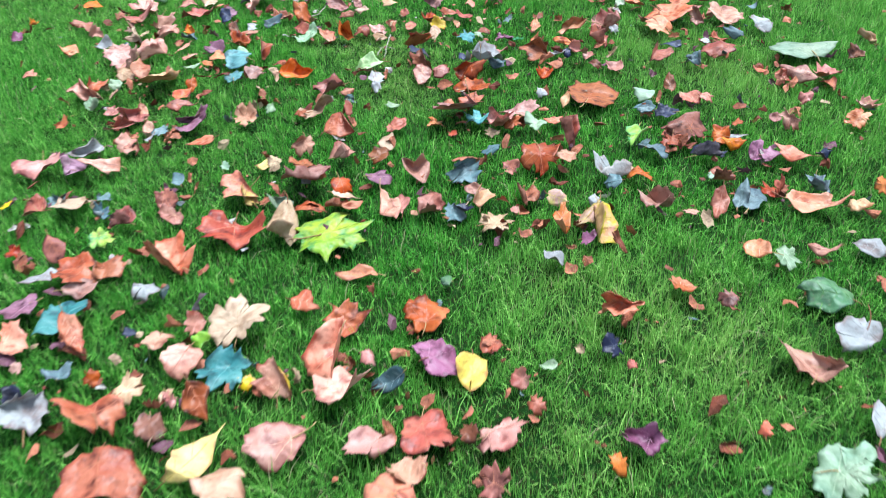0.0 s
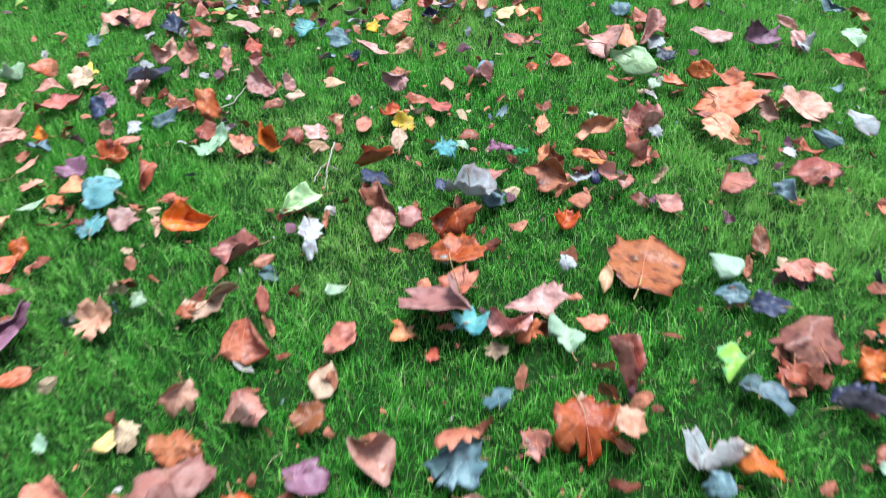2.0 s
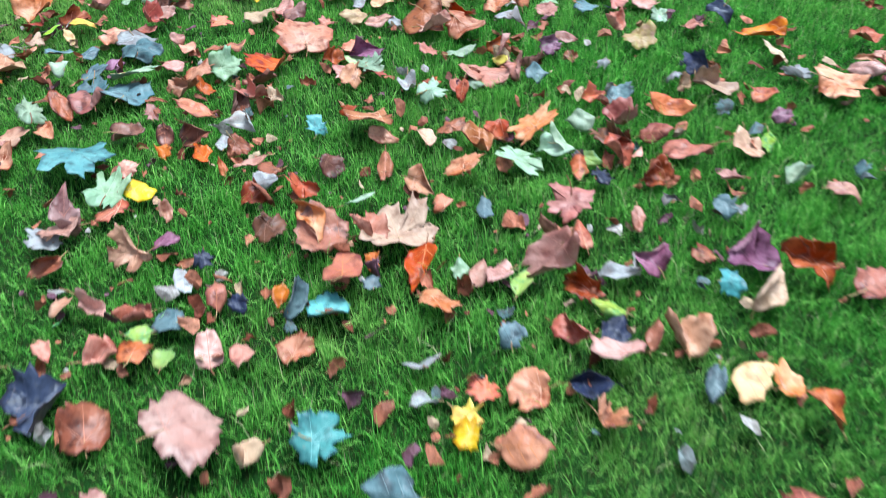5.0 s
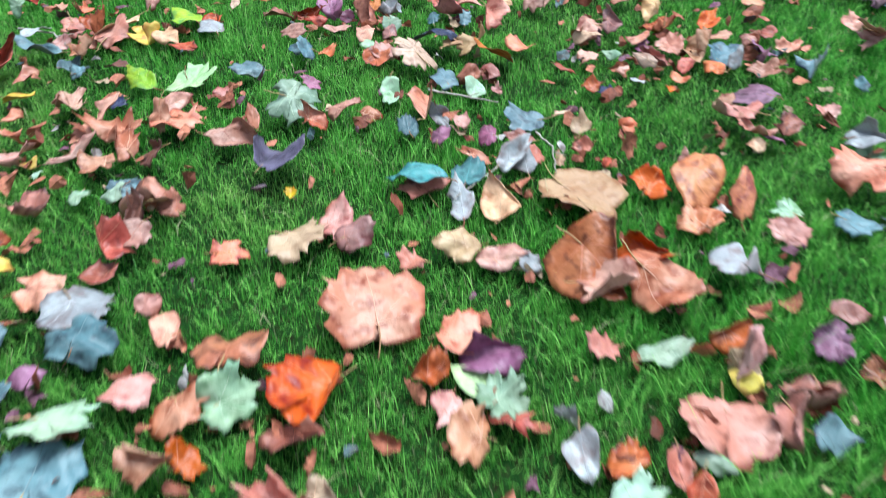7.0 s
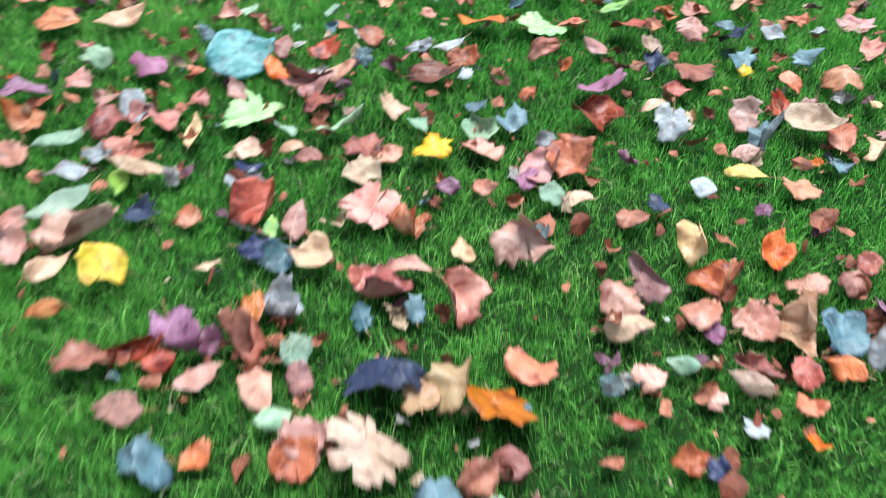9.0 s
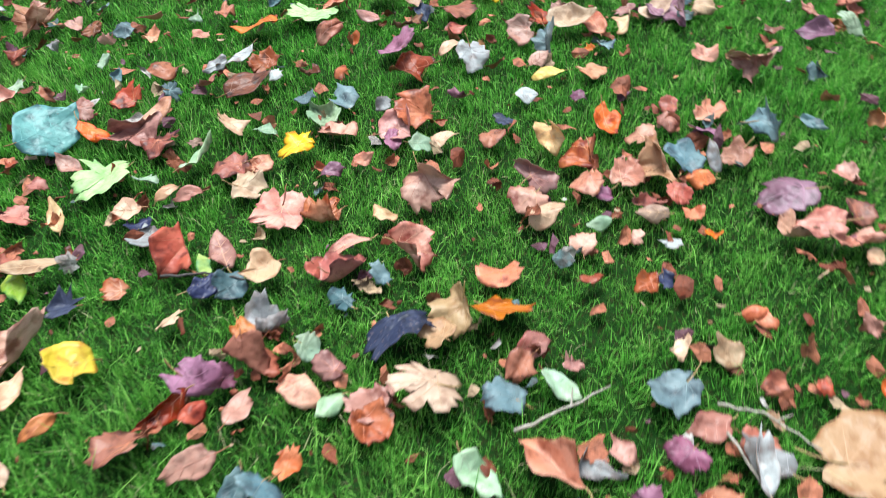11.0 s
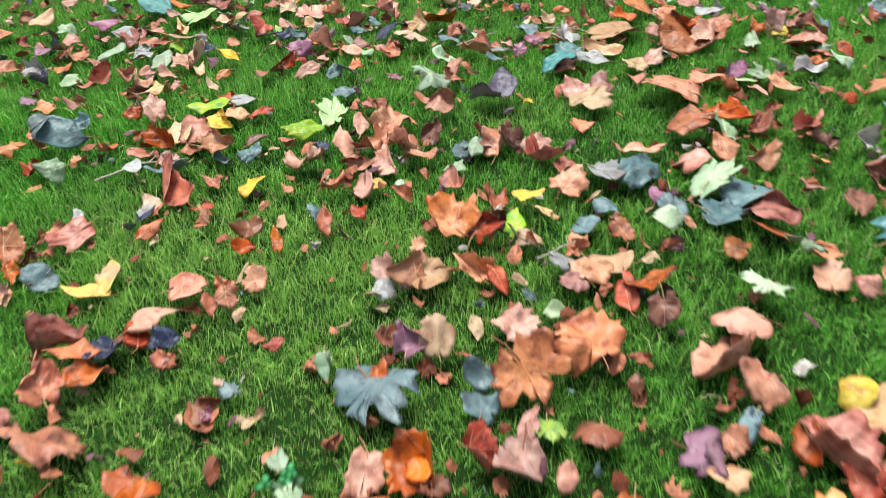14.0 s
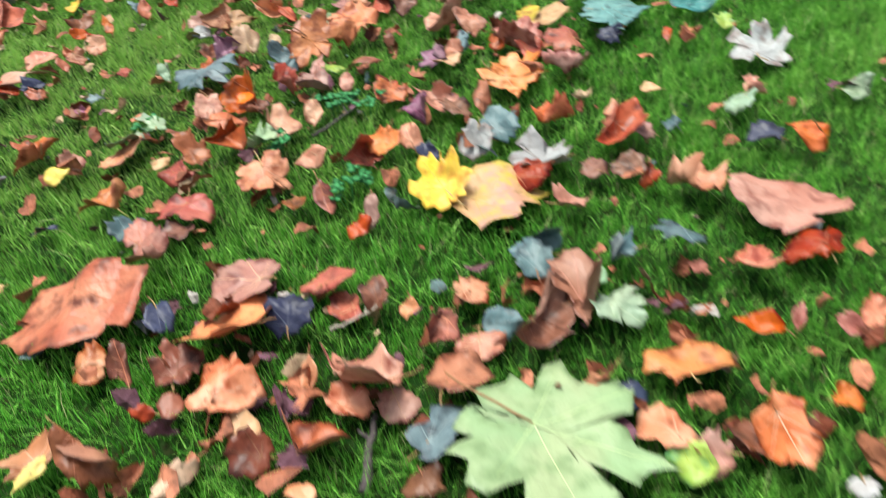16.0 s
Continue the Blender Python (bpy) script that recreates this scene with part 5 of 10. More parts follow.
leaf("plane", "tan", -1.973, 4.078, -149, 2, -7, 0.045, 0.063, 0.24, 0.26, 21212)
leaf("plane", "pink", -1.943, 3.791, 90, 5, 2, 0.162, 0.106, 1.04, 0.00, 21262)
leaf("plane", "rust", -1.924, 4.155, -148, 3, 0, 0.059, 0.081, 0.41, 0.00, 21211)
leaf("plane", "tan", -1.913, 3.918, 125, 12, -3, 0.121, 0.090, 0.24, 0.41, 1436)
leaf("plane", "rust", -1.898, 3.985, 89, -24, 4, 0.044, 0.043, 0.33, 0.42, 21217)
leaf("plane", "brown", -1.881, 4.067, -52, 10, -6, 0.045, 0.055, -0.81, 0.00, 21219)
leaf("plane", "brown", -1.863, 4.016, 21, -2, -5, 0.046, 0.058, 0.81, 0.00, 21218)
leaf("maple", "white", -1.857, 4.155, 6, -3, -4, 0.121, 0.105, 0.26, 0.00, 21207)
leaf("plane", "slate", -1.776, 4.237, -132, 9, 23, 0.087, 0.060, 0.01, 0.00, 21205)
leaf("plane", "pink", -1.775, 4.008, 13, -1, -6, 0.050, 0.056, 0.25, 0.00, 21214, 0.014)
leaf("plane", "rust", -1.767, 4.044, 103, -12, 1, 0.094, 0.108, -1.21, 0.58, 28213)
leaf("scrap", "navy", -1.749, 3.815, -3, 0, -2, 0.062, 0.058, 1.50, 0.09, 1444)
leaf("scrap", "slate", -1.720, 3.960, 78, -15, -2, 0.041, 0.043, -1.20, 0.00, 1445)
leaf("plane", "orange", -1.719, 4.157, 106, -2, 2, 0.076, 0.071, 1.11, 0.40, 21208)
leaf("oval", "tan", -1.685, 4.059, -84, -3, -1, 0.035, 0.066, 1.75, 0.00, 21215)
leaf("plane", "mint", -1.650, 3.852, 68, -12, 9, 0.053, 0.062, -1.33, 0.00, 1441)
leaf("oval", "cream", -1.603, 3.999, 154, 1, 9, 0.026, 0.048, 1.43, 0.00, 21216)
leaf("scrap", "tan", -1.590, 3.831, 26, -12, -15, 0.052, 0.038, 3.24, 0.58, 1442)
leaf("plane", "pink", -1.537, 4.165, 70, -3, 1, 0.074, 0.103, 1.95, 0.58, 1215)
leaf("maple", "white", -1.449, 3.822, -95, 14, -5, 0.119, 0.136, 0.91, 0.00, 1446)
leaf("plane", "rust", -1.439, 4.187, 29, -3, -14, 0.088, 0.083, 0.71, 0.00, 1214)
leaf("scrap", "navy", -1.384, 4.101, 32, -9, -12, 0.058, 0.054, -0.83, 0.00, 21194)
leaf("oval", "rust", -1.368, 3.990, -87, 24, -5, 0.019, 0.045, 0.53, 0.00, 21220)
leaf("scrap", "tan", -1.355, 3.952, 28, -5, -3, 0.034, 0.050, 2.65, 0.00, 1452)
leaf("scrap", "lime", -1.309, 3.881, 72, -10, -7, 0.057, 0.051, -0.68, 0.00, 1447)
leaf("maple", "teal", -1.289, 4.103, -179, -2, 8, 0.184, 0.149, -0.31, 0.00, 21193)
leaf("oval", "teal", -1.211, 3.939, -163, 3, 12, 0.063, 0.122, 1.44, 0.00, 1451)
leaf("plane", "rust", -1.173, 4.179, -144, -18, 10, 0.081, 0.112, 2.00, 0.00, 1937)
leaf("plane", "pink", -1.117, 4.086, -72, 20, 2, 0.060, 0.082, 1.90, 0.00, 28196)
leaf("plane", "teal", -1.002, 4.008, 0, -5, -24, 0.061, 0.040, -1.08, 0.00, 21199)
leaf("scrap", "lime", -0.957, 3.809, 57, 0, -7, 0.067, 0.046, -1.75, 0.00, 258)
leaf("maple", "teal", -0.832, 4.227, -153, 1, -8, 0.159, 0.209, -0.12, 0.00, 20491)
leaf("maple", "white", -0.819, 3.978, 107, -6, -1, 0.068, 0.068, 0.23, 0.00, 20498)
leaf("plane", "pink", -0.797, 4.002, -6, -1, -9, 0.083, 0.070, -0.25, 0.00, 20496)
leaf("oval", "rust", -0.793, 3.904, 146, -4, -24, 0.064, 0.071, 0.48, 0.59, 20502)
leaf("oval", "pink", -0.792, 4.023, 21, 20, 18, 0.057, 0.134, 0.48, 0.44, 20495)
leaf("maple", "mint", -0.732, 4.117, -6, 18, 12, 0.088, 0.120, -0.39, 0.00, 20492)
leaf("oval", "tan", -0.729, 3.797, 37, -6, 7, 0.045, 0.061, -2.06, 0.00, 34505)
leaf("plane", "tan", -0.727, 4.213, -63, 8, 10, 0.044, 0.061, -0.39, 0.00, 20494)
leaf("scrap", "green", -0.719, 3.753, -112, 9, 5, 0.025, 0.017, -1.36, 0.29, 2614)
leaf("plane", "tan", -0.715, 4.058, 89, 2, -8, 0.082, 0.065, 0.28, 0.00, 20497)
leaf("oval", "yellow", -0.677, 4.130, -82, -7, 23, 0.058, 0.064, -0.67, 0.00, 20493)
leaf("oval", "pink", -0.669, 3.780, -153, 5, -10, 0.047, 0.110, 0.88, 0.35, 20506)
leaf("maple", "tan", -0.642, 3.933, 128, 3, -25, 0.088, 0.094, -0.35, 0.57, 20499)
leaf("oval", "tan", -0.610, 4.063, -165, -23, -6, 0.028, 0.059, 1.11, 0.00, 20501)
leaf("oval", "rust", -0.598, 3.769, 109, 2, -20, 0.059, 0.065, 0.24, 0.50, 34507)
leaf("plane", "plum", -0.588, 3.966, -79, 1, -2, 0.041, 0.056, 0.80, 0.00, 27500)
leaf("oval", "white", -0.529, 3.850, -165, 0, -2, 0.037, 0.062, -1.01, 0.00, 20504)
leaf("oval", "orange", -0.525, 4.216, 20, 24, -8, 0.020, 0.046, -2.01, 0.00, 34490)
leaf("scrap", "navy", -0.506, 3.910, -172, -18, -8, 0.041, 0.040, 0.93, 0.00, 20503)
leaf("oval", "tan", -0.470, 4.237, 120, 8, 3, 0.034, 0.080, 0.53, 0.00, 27489)
leaf("oval", "rust", -0.461, 3.807, 14, 22, 14, 0.038, 0.076, -1.88, 0.00, 20510)
leaf("oval", "white", -0.438, 4.149, 87, 5, -24, 0.036, 0.084, 0.02, 0.31, 20373)
leaf("scrap", "orange", -0.434, 3.971, -10, 3, -9, 0.033, 0.023, 1.79, 0.18, 2631)
leaf("plane", "rust", -0.426, 4.110, -142, -14, 10, 0.107, 0.084, 0.60, 0.62, 20374)
leaf("scrap", "navy", -0.423, 3.787, -146, -21, 14, 0.034, 0.050, 1.60, 0.00, 20511)
leaf("plane", "brown", -0.418, 4.190, 100, 4, -8, 0.059, 0.054, -0.59, 0.00, 20375)
leaf("plane", "brown", -0.391, 3.989, -134, -9, 13, 0.071, 0.067, -1.28, 0.00, 20378)
leaf("oval", "orange", -0.349, 3.794, 178, -14, -1, 0.031, 0.050, 1.60, 0.00, 20513, 0.014)
leaf("plane", "rust", -0.345, 4.134, 176, -4, -10, 0.078, 0.053, 0.64, 0.42, 27372)
leaf("plane", "slate", -0.330, 3.793, -18, 22, 11, 0.055, 0.076, 0.46, 0.51, 27512)
leaf("oval", "tan", -0.314, 4.002, 14, 19, -5, 0.057, 0.134, -0.15, 0.52, 20377, 0.014)
leaf("plane", "rust", -0.289, 3.962, 90, 7, -23, 0.126, 0.114, 0.40, 0.21, 20376)
leaf("plane", "brown", -0.289, 4.205, -109, -13, 21, 0.063, 0.058, -0.71, 0.00, 20369)
leaf("plane", "teal", -0.268, 3.774, 7, -5, -5, 0.079, 0.092, 0.26, 0.00, 20528)
leaf("oval", "orange", -0.246, 3.861, 5, -8, -2, 0.073, 0.156, -0.18, 0.00, 20380)
leaf("oval", "mint", -0.227, 4.085, -65, 2, -5, 0.031, 0.072, -0.62, 0.00, 20360)
leaf("plane", "pink", -0.202, 3.973, 15, 14, -1, 0.078, 0.066, 0.03, 0.42, 20379)
leaf("scrap", "slate", -0.195, 3.835, 17, -2, -1, 0.038, 0.030, -1.01, 0.00, 20384)
leaf("scrap", "orange", -0.193, 3.893, 94, -6, -24, 0.042, 0.029, -2.02, 0.00, 27381)
leaf("oval", "rust", -0.177, 4.207, 176, -24, 5, 0.037, 0.088, -0.50, 0.00, 20458)
leaf("maple", "cream", -0.151, 3.994, 16, 2, -6, 0.157, 0.153, 0.31, 0.00, 20359)
leaf("oval", "orange", -0.106, 3.861, 174, -23, -15, 0.067, 0.136, 0.22, 0.42, 34382)
leaf("plane", "tan", -0.097, 4.124, -114, -10, 22, 0.062, 0.076, 0.64, 0.43, 20370)
leaf("plane", "tan", -0.071, 3.770, -115, 1, -8, 0.071, 0.079, 0.61, 0.00, 20383)
leaf("oval", "tan", -0.057, 4.069, 5, -4, -1, 0.047, 0.056, -1.95, 0.00, 27371)
leaf("oval", "mint", -0.037, 3.862, 172, -5, 10, 0.038, 0.052, -0.65, 0.00, 20385)
leaf("plane", "tan", -0.008, 4.187, -12, -2, -12, 0.097, 0.083, 0.03, 0.00, 20366)
leaf("oval", "pink", -0.002, 3.849, -19, 19, 1, 0.036, 0.069, 0.21, 0.00, 20386)
leaf("oval", "slate", 0.027, 4.047, 172, -11, 8, 0.036, 0.064, -0.54, 0.00, 20529)
leaf("plane", "pink", 0.033, 3.849, 116, -2, 1, 0.060, 0.071, -0.79, 0.25, 27387)
leaf("oval", "lime", 0.075, 3.830, -24, 1, 0, 0.043, 0.070, 0.95, 0.00, 20388)
leaf("maple", "mint", 0.115, 4.213, -33, 3, 0, 0.114, 0.085, 0.08, 0.00, 20363)
leaf("plane", "pink", 0.127, 3.855, 127, -23, -9, 0.085, 0.118, -0.95, 0.33, 20389)
leaf("plane", "rust", 0.150, 3.959, -178, 0, -4, 0.085, 0.056, 1.05, 0.43, 27390)
leaf("plane", "rust", 0.182, 3.809, 42, 4, -12, 0.069, 0.083, -0.30, 0.38, 20392)
leaf("maple", "pink", 0.194, 4.036, 160, -24, 5, 0.096, 0.103, 0.62, 0.00, 20391)
leaf("oval", "tan", 0.205, 3.952, 4, 19, -14, 0.033, 0.069, -1.59, 0.00, 20393)
leaf("oval", "lime", 0.214, 3.751, 76, 8, -11, 0.036, 0.066, -0.59, 0.00, 20396)
leaf("oval", "rust", 0.243, 4.190, 167, -18, 5, 0.045, 0.086, -0.09, 0.00, 20406)
leaf("oval", "lime", 0.270, 4.217, -124, -14, 22, 0.039, 0.056, 0.23, 0.00, 20404)
leaf("oval", "white", 0.270, 3.833, -104, -1, -1, 0.052, 0.122, -0.00, 0.61, 34394)
leaf("scrap", "navy", 0.286, 4.147, -161, -12, -1, 0.061, 0.051, -1.18, 0.00, 20405)
leaf("plane", "plum", 0.311, 3.861, 42, 8, -13, 0.077, 0.067, 0.15, 0.54, 20395)
leaf("oval", "pink", 0.325, 3.996, 173, -24, 4, 0.028, 0.066, -0.50, 0.00, 20487)
leaf("oval", "rust", 0.330, 4.229, 8, 11, 1, 0.070, 0.089, -1.12, 0.51, 20407)
leaf("oval", "tan", 0.385, 4.247, -34, 10, -6, 0.023, 0.053, -0.35, 0.00, 1690)
leaf("plane", "rust", 0.399, 4.155, 109, -16, -19, 0.077, 0.072, -0.62, 0.60, 20408)
leaf("scrap", "white", 0.413, 4.069, 113, -5, -6, 0.036, 0.052, 0.75, 0.54, 1685)
leaf("plane", "rust", 0.423, 3.892, 86, -10, -8, 0.045, 0.047, -0.03, 0.00, 34400)
leaf("scrap", "teal", 0.442, 3.797, -99, 12, 21, 0.054, 0.048, 0.44, 0.00, 20403)
leaf("plane", "rust", 0.495, 4.239, 77, -1, 10, 0.091, 0.126, -0.15, 0.22, 20409)
leaf("plane", "plum", 0.499, 3.874, 70, 4, -5, 0.090, 0.125, 0.24, 0.61, 20401)
leaf("oval", "cream", 0.500, 3.776, -41, 10, 5, 0.075, 0.104, -0.02, 0.51, 27402)
leaf("scrap", "slate", 0.506, 4.025, 107, -11, -13, 0.060, 0.054, -0.94, 0.00, 27398)
leaf("scrap", "white", 0.528, 4.013, -118, 3, 5, 0.034, 0.034, -0.32, 0.00, 20399, 0.014)
leaf("scrap", "pink", 0.561, 4.142, 32, -8, 5, 0.064, 0.050, 0.58, 0.00, 27430)
leaf("maple", "rust", 0.592, 3.836, 51, 6, -8, 0.080, 0.116, -1.77, 0.34, 3490)
leaf("oval", "mint", 0.702, 4.128, 32, 15, -20, 0.066, 0.073, -2.59, 0.33, 528)
leaf("plane", "rust", 0.710, 3.792, -68, 23, 9, 0.077, 0.106, 0.64, 0.00, 2247)
leaf("scrap", "tan", 0.767, 4.062, -108, -2, -3, 0.053, 0.077, -2.09, 0.00, 337)
leaf("scrap", "slate", 0.834, 4.139, -122, 4, 4, 0.053, 0.077, -1.41, 0.75, 335)
leaf("oval", "mint", 0.928, 4.133, -128, 0, 24, 0.068, 0.075, 1.72, 0.00, 336)
leaf("scrap", "tan", 0.966, 3.887, 150, -24, 3, 0.062, 0.090, 1.70, 0.30, 326)
leaf("scrap", "tan", 0.991, 4.054, 7, 13, -6, 0.049, 0.043, -1.87, 0.00, 338)
leaf("oval", "rust", 1.001, 3.759, -113, 1, 13, 0.071, 0.079, -1.67, 0.18, 2253)
leaf("maple", "tan", 1.087, 4.111, 50, -2, -14, 0.064, 0.066, 1.09, 0.00, 334)
leaf("oval", "orange", 1.122, 4.149, -147, -9, 11, 0.034, 0.079, -2.12, 0.74, 9082)
leaf("plane", "slate", 1.209, 4.174, -171, -8, 1, 0.058, 0.049, 1.93, 0.00, 9100)
leaf("maple", "orange", 1.255, 4.039, 161, -7, 8, 0.118, 0.168, -1.59, 0.00, 333)
leaf("scrap", "tan", 1.291, 3.867, 144, -8, -2, 0.073, 0.050, 1.59, 0.28, 330)
leaf("plane", "mint", 1.343, 3.784, -51, 22, 9, 0.179, 0.118, 1.84, 0.67, 331)
leaf("scrap", "slate", 1.477, 4.000, -63, 23, 8, 0.138, 0.095, 0.95, 0.52, 332)
leaf("plane", "rust", 1.736, 4.133, 59, -19, 14, 0.049, 0.064, -0.15, 0.11, 9021)
leaf("oval", "yellow", -2.568, 4.571, 73, -2, -24, 0.022, 0.050, 0.15, 0.00, 28277, 0.014)
leaf("plane", "tan", -2.545, 4.589, -24, 10, 1, 0.072, 0.047, 0.46, 0.00, 28276, 0.014)
leaf("plane", "rust", -2.535, 4.511, 160, -25, 0, 0.064, 0.089, -1.28, 0.58, 21275)
leaf("oval", "cream", -2.529, 4.418, 69, -2, -24, 0.028, 0.065, 0.06, 0.00, 21274)
leaf("plane", "tan", -2.511, 4.280, 94, 9, 9, 0.035, 0.025, -1.22, 0.00, 21316)
leaf("plane", "brown", -2.485, 4.351, 5, 11, -22, 0.055, 0.053, 0.34, 0.00, 21273)
leaf("oval", "rust", -2.457, 4.508, 11, 13, -21, 0.021, 0.033, -1.34, 0.00, 21278)
leaf("plane", "rust", -2.453, 4.297, -83, -15, -6, 0.102, 0.067, -0.23, 0.42, 35287)
leaf("oval", "cream", -2.444, 4.387, -48, -2, -7, 0.040, 0.055, 0.13, 0.00, 21272)
leaf("oval", "rust", -2.441, 4.482, 106, -2, 5, 0.032, 0.043, -0.04, 0.00, 21279)
leaf("plane", "tan", -2.409, 4.422, -89, 8, -7, 0.096, 0.091, 0.21, 0.00, 28268)
leaf("plane", "tan", -2.403, 4.618, -160, -16, 19, 0.066, 0.045, 0.53, 0.00, 28269)
leaf("oval", "rust", -2.398, 4.573, -52, 25, -3, 0.043, 0.061, 0.80, 0.32, 28270)
leaf("plane", "tan", -2.392, 4.270, -176, -2, -4, 0.042, 0.059, -0.23, 0.00, 21284)
leaf("plane", "brown", -2.379, 4.508, -75, 11, 2, 0.070, 0.065, 0.14, 0.00, 21267)
leaf("plane", "tan", -2.368, 4.276, -6, -5, 8, 0.098, 0.126, 0.56, 0.34, 21283)
leaf("oval", "tan", -2.363, 4.336, 100, -26, -1, 0.022, 0.051, -0.28, 0.00, 21286)
leaf("plane", "rust", -2.336, 4.693, 116, -5, 3, 0.217, 0.142, 0.19, 0.00, 21261)
leaf("plane", "navy", -2.314, 4.576, 130, -24, -5, 0.041, 0.057, -0.22, 0.00, 35271)
leaf("plane", "orange", -2.309, 4.465, -13, -10, 3, 0.148, 0.105, 1.44, 0.00, 28265)
leaf("scrap", "pink", -2.300, 4.605, 144, -24, 12, 0.016, 0.023, -1.63, 0.00, 1407)
leaf("plane", "navy", -2.287, 4.394, -80, 19, 2, 0.070, 0.063, -0.16, 0.00, 21266)
leaf("plane", "rust", -2.239, 4.341, 35, 0, -15, 0.061, 0.045, 0.13, 0.00, 21281)
leaf("oval", "orange", -2.232, 4.253, 95, -9, 9, 0.025, 0.033, 1.46, 0.00, 21288)
leaf("plane", "brown", -2.224, 4.300, -65, 24, -7, 0.040, 0.055, -1.67, 0.00, 21282)
leaf("plane", "tan", -2.219, 4.500, 0, 8, 1, 0.097, 0.106, -0.49, 0.00, 35264)
leaf("plane", "rust", -2.208, 4.376, -89, -6, -4, 0.087, 0.060, -1.60, 0.00, 21280)
leaf("plane", "pink", -2.206, 4.654, -152, -1, -10, 0.053, 0.073, 0.64, 0.51, 28253, 0.014)
leaf("plane", "rust", -2.154, 4.715, -47, 22, 13, 0.054, 0.074, 0.03, 0.00, 21251)
leaf("plane", "brown", -2.132, 4.666, 81, 0, -4, 0.058, 0.060, 0.62, 0.00, 21252)
leaf("plane", "rust", -2.084, 4.679, 111, 0, 2, 0.097, 0.077, -0.90, 0.00, 21249)
leaf("plane", "rust", -2.080, 4.381, 143, -6, 1, 0.042, 0.028, -1.80, 0.00, 21258)
leaf("oval", "pink", -2.049, 4.372, 97, -26, 4, 0.026, 0.056, -0.54, 0.00, 28257)
leaf("oval", "brown", -2.034, 4.509, 118, 5, 0, 0.039, 0.072, 1.35, 0.00, 21255)
leaf("oval", "rust", -2.020, 4.463, 128, -24, 0, 0.035, 0.074, -0.92, 0.00, 35256)
leaf("maple", "tan", -1.990, 4.582, 123, -12, -3, 0.087, 0.098, 0.80, 0.00, 21225)
leaf("maple", "yellow", -1.972, 4.288, -47, 20, -14, 0.092, 0.126, 0.09, 0.00, 21209)
leaf("oval", "tan", -1.914, 4.533, 40, -10, -23, 0.037, 0.062, -0.65, 0.00, 21224)
leaf("maple", "mint", -1.876, 4.643, -124, 8, 4, 0.067, 0.076, -0.92, 0.34, 35228)
leaf("plane", "rust", -1.874, 4.455, -46, 3, -1, 0.106, 0.085, -0.02, 0.62, 21221)
leaf("scrap", "navy", -1.867, 4.342, 28, -3, -24, 0.040, 0.036, 0.30, 0.00, 21260)
leaf("plane", "orange", -1.862, 4.423, 61, -12, -9, 0.067, 0.061, 1.01, 0.00, 21222, 0.014)
leaf("plane", "rust", -1.861, 4.729, 156, -8, 8, 0.098, 0.101, 0.15, 0.47, 21229)
leaf("plane", "white", -1.839, 4.265, 89, -23, -6, 0.056, 0.069, -0.88, 0.00, 21206)
leaf("plane", "tan", -1.833, 4.386, -66, 23, -16, 0.039, 0.054, 1.07, 0.00, 21223)
leaf("oval", "tan", -1.810, 4.646, -52, 6, 7, 0.080, 0.089, -0.15, 0.39, 28227)
leaf("oval", "tan", -1.767, 4.595, 113, -23, -7, 0.038, 0.064, -1.36, 0.00, 21259)
leaf("plane", "plum", -1.753, 4.388, -157, 1, 24, 0.055, 0.076, -0.25, 0.43, 21203)
leaf("plane", "brown", -1.729, 4.723, -166, -10, 22, 0.035, 0.034, -0.41, 0.00, 21177)
leaf("plane", "brown", -1.714, 4.335, 166, -5, 0, 0.047, 0.065, 0.18, 0.00, 28204)
leaf("oval", "rust", -1.690, 4.292, -76, 24, -1, 0.035, 0.078, -0.19, 0.00, 28201)
leaf("plane", "pink", -1.682, 4.375, -27, 4, -10, 0.079, 0.076, -0.22, 0.35, 28202)
leaf("plane", "rust", -1.662, 4.701, -157, -7, 23, 0.079, 0.052, 0.58, 0.36, 35171)
leaf("plane", "rust", -1.661, 4.480, 111, -18, -8, 0.068, 0.090, 1.54, 0.00, 21226)
leaf("plane", "pink", -1.652, 4.644, 109, -12, 6, 0.070, 0.096, -1.28, 0.29, 21172)
leaf("oval", "tan", -1.641, 4.580, 102, -17, -2, 0.032, 0.045, -0.08, 0.00, 21178)
leaf("oval", "pink", -1.594, 4.663, 102, -23, -6, 0.031, 0.074, 1.35, 0.00, 35170)
leaf("plane", "slate", -1.581, 4.747, -59, 6, 5, 0.062, 0.061, -0.23, 0.00, 21169)
leaf("maple", "tan", -1.574, 4.257, -178, 4, 13, 0.166, 0.127, -0.34, 0.00, 21200)
leaf("maple", "lime", -1.574, 4.638, 132, -5, -4, 0.056, 0.050, 0.77, 0.00, 21173)
leaf("plane", "brown", -1.553, 4.573, 102, 12, -3, 0.071, 0.068, -1.18, 0.00, 21179)
leaf("plane", "cream", -1.543, 4.402, -86, -17, -6, 0.058, 0.038, -0.30, 0.00, 21187, 0.014)
leaf("maple", "orange", -1.513, 4.705, 144, -19, 16, 0.130, 0.118, 0.54, 0.00, 21167)
leaf("plane", "plum", -1.501, 4.422, -166, -2, 24, 0.086, 0.102, 0.47, 0.47, 21184)
leaf("plane", "rust", -1.471, 4.408, -96, 21, 15, 0.041, 0.053, -0.09, 0.00, 21185)
leaf("plane", "rust", -1.457, 4.250, -144, 19, 16, 0.067, 0.049, -0.32, 0.00, 21191)
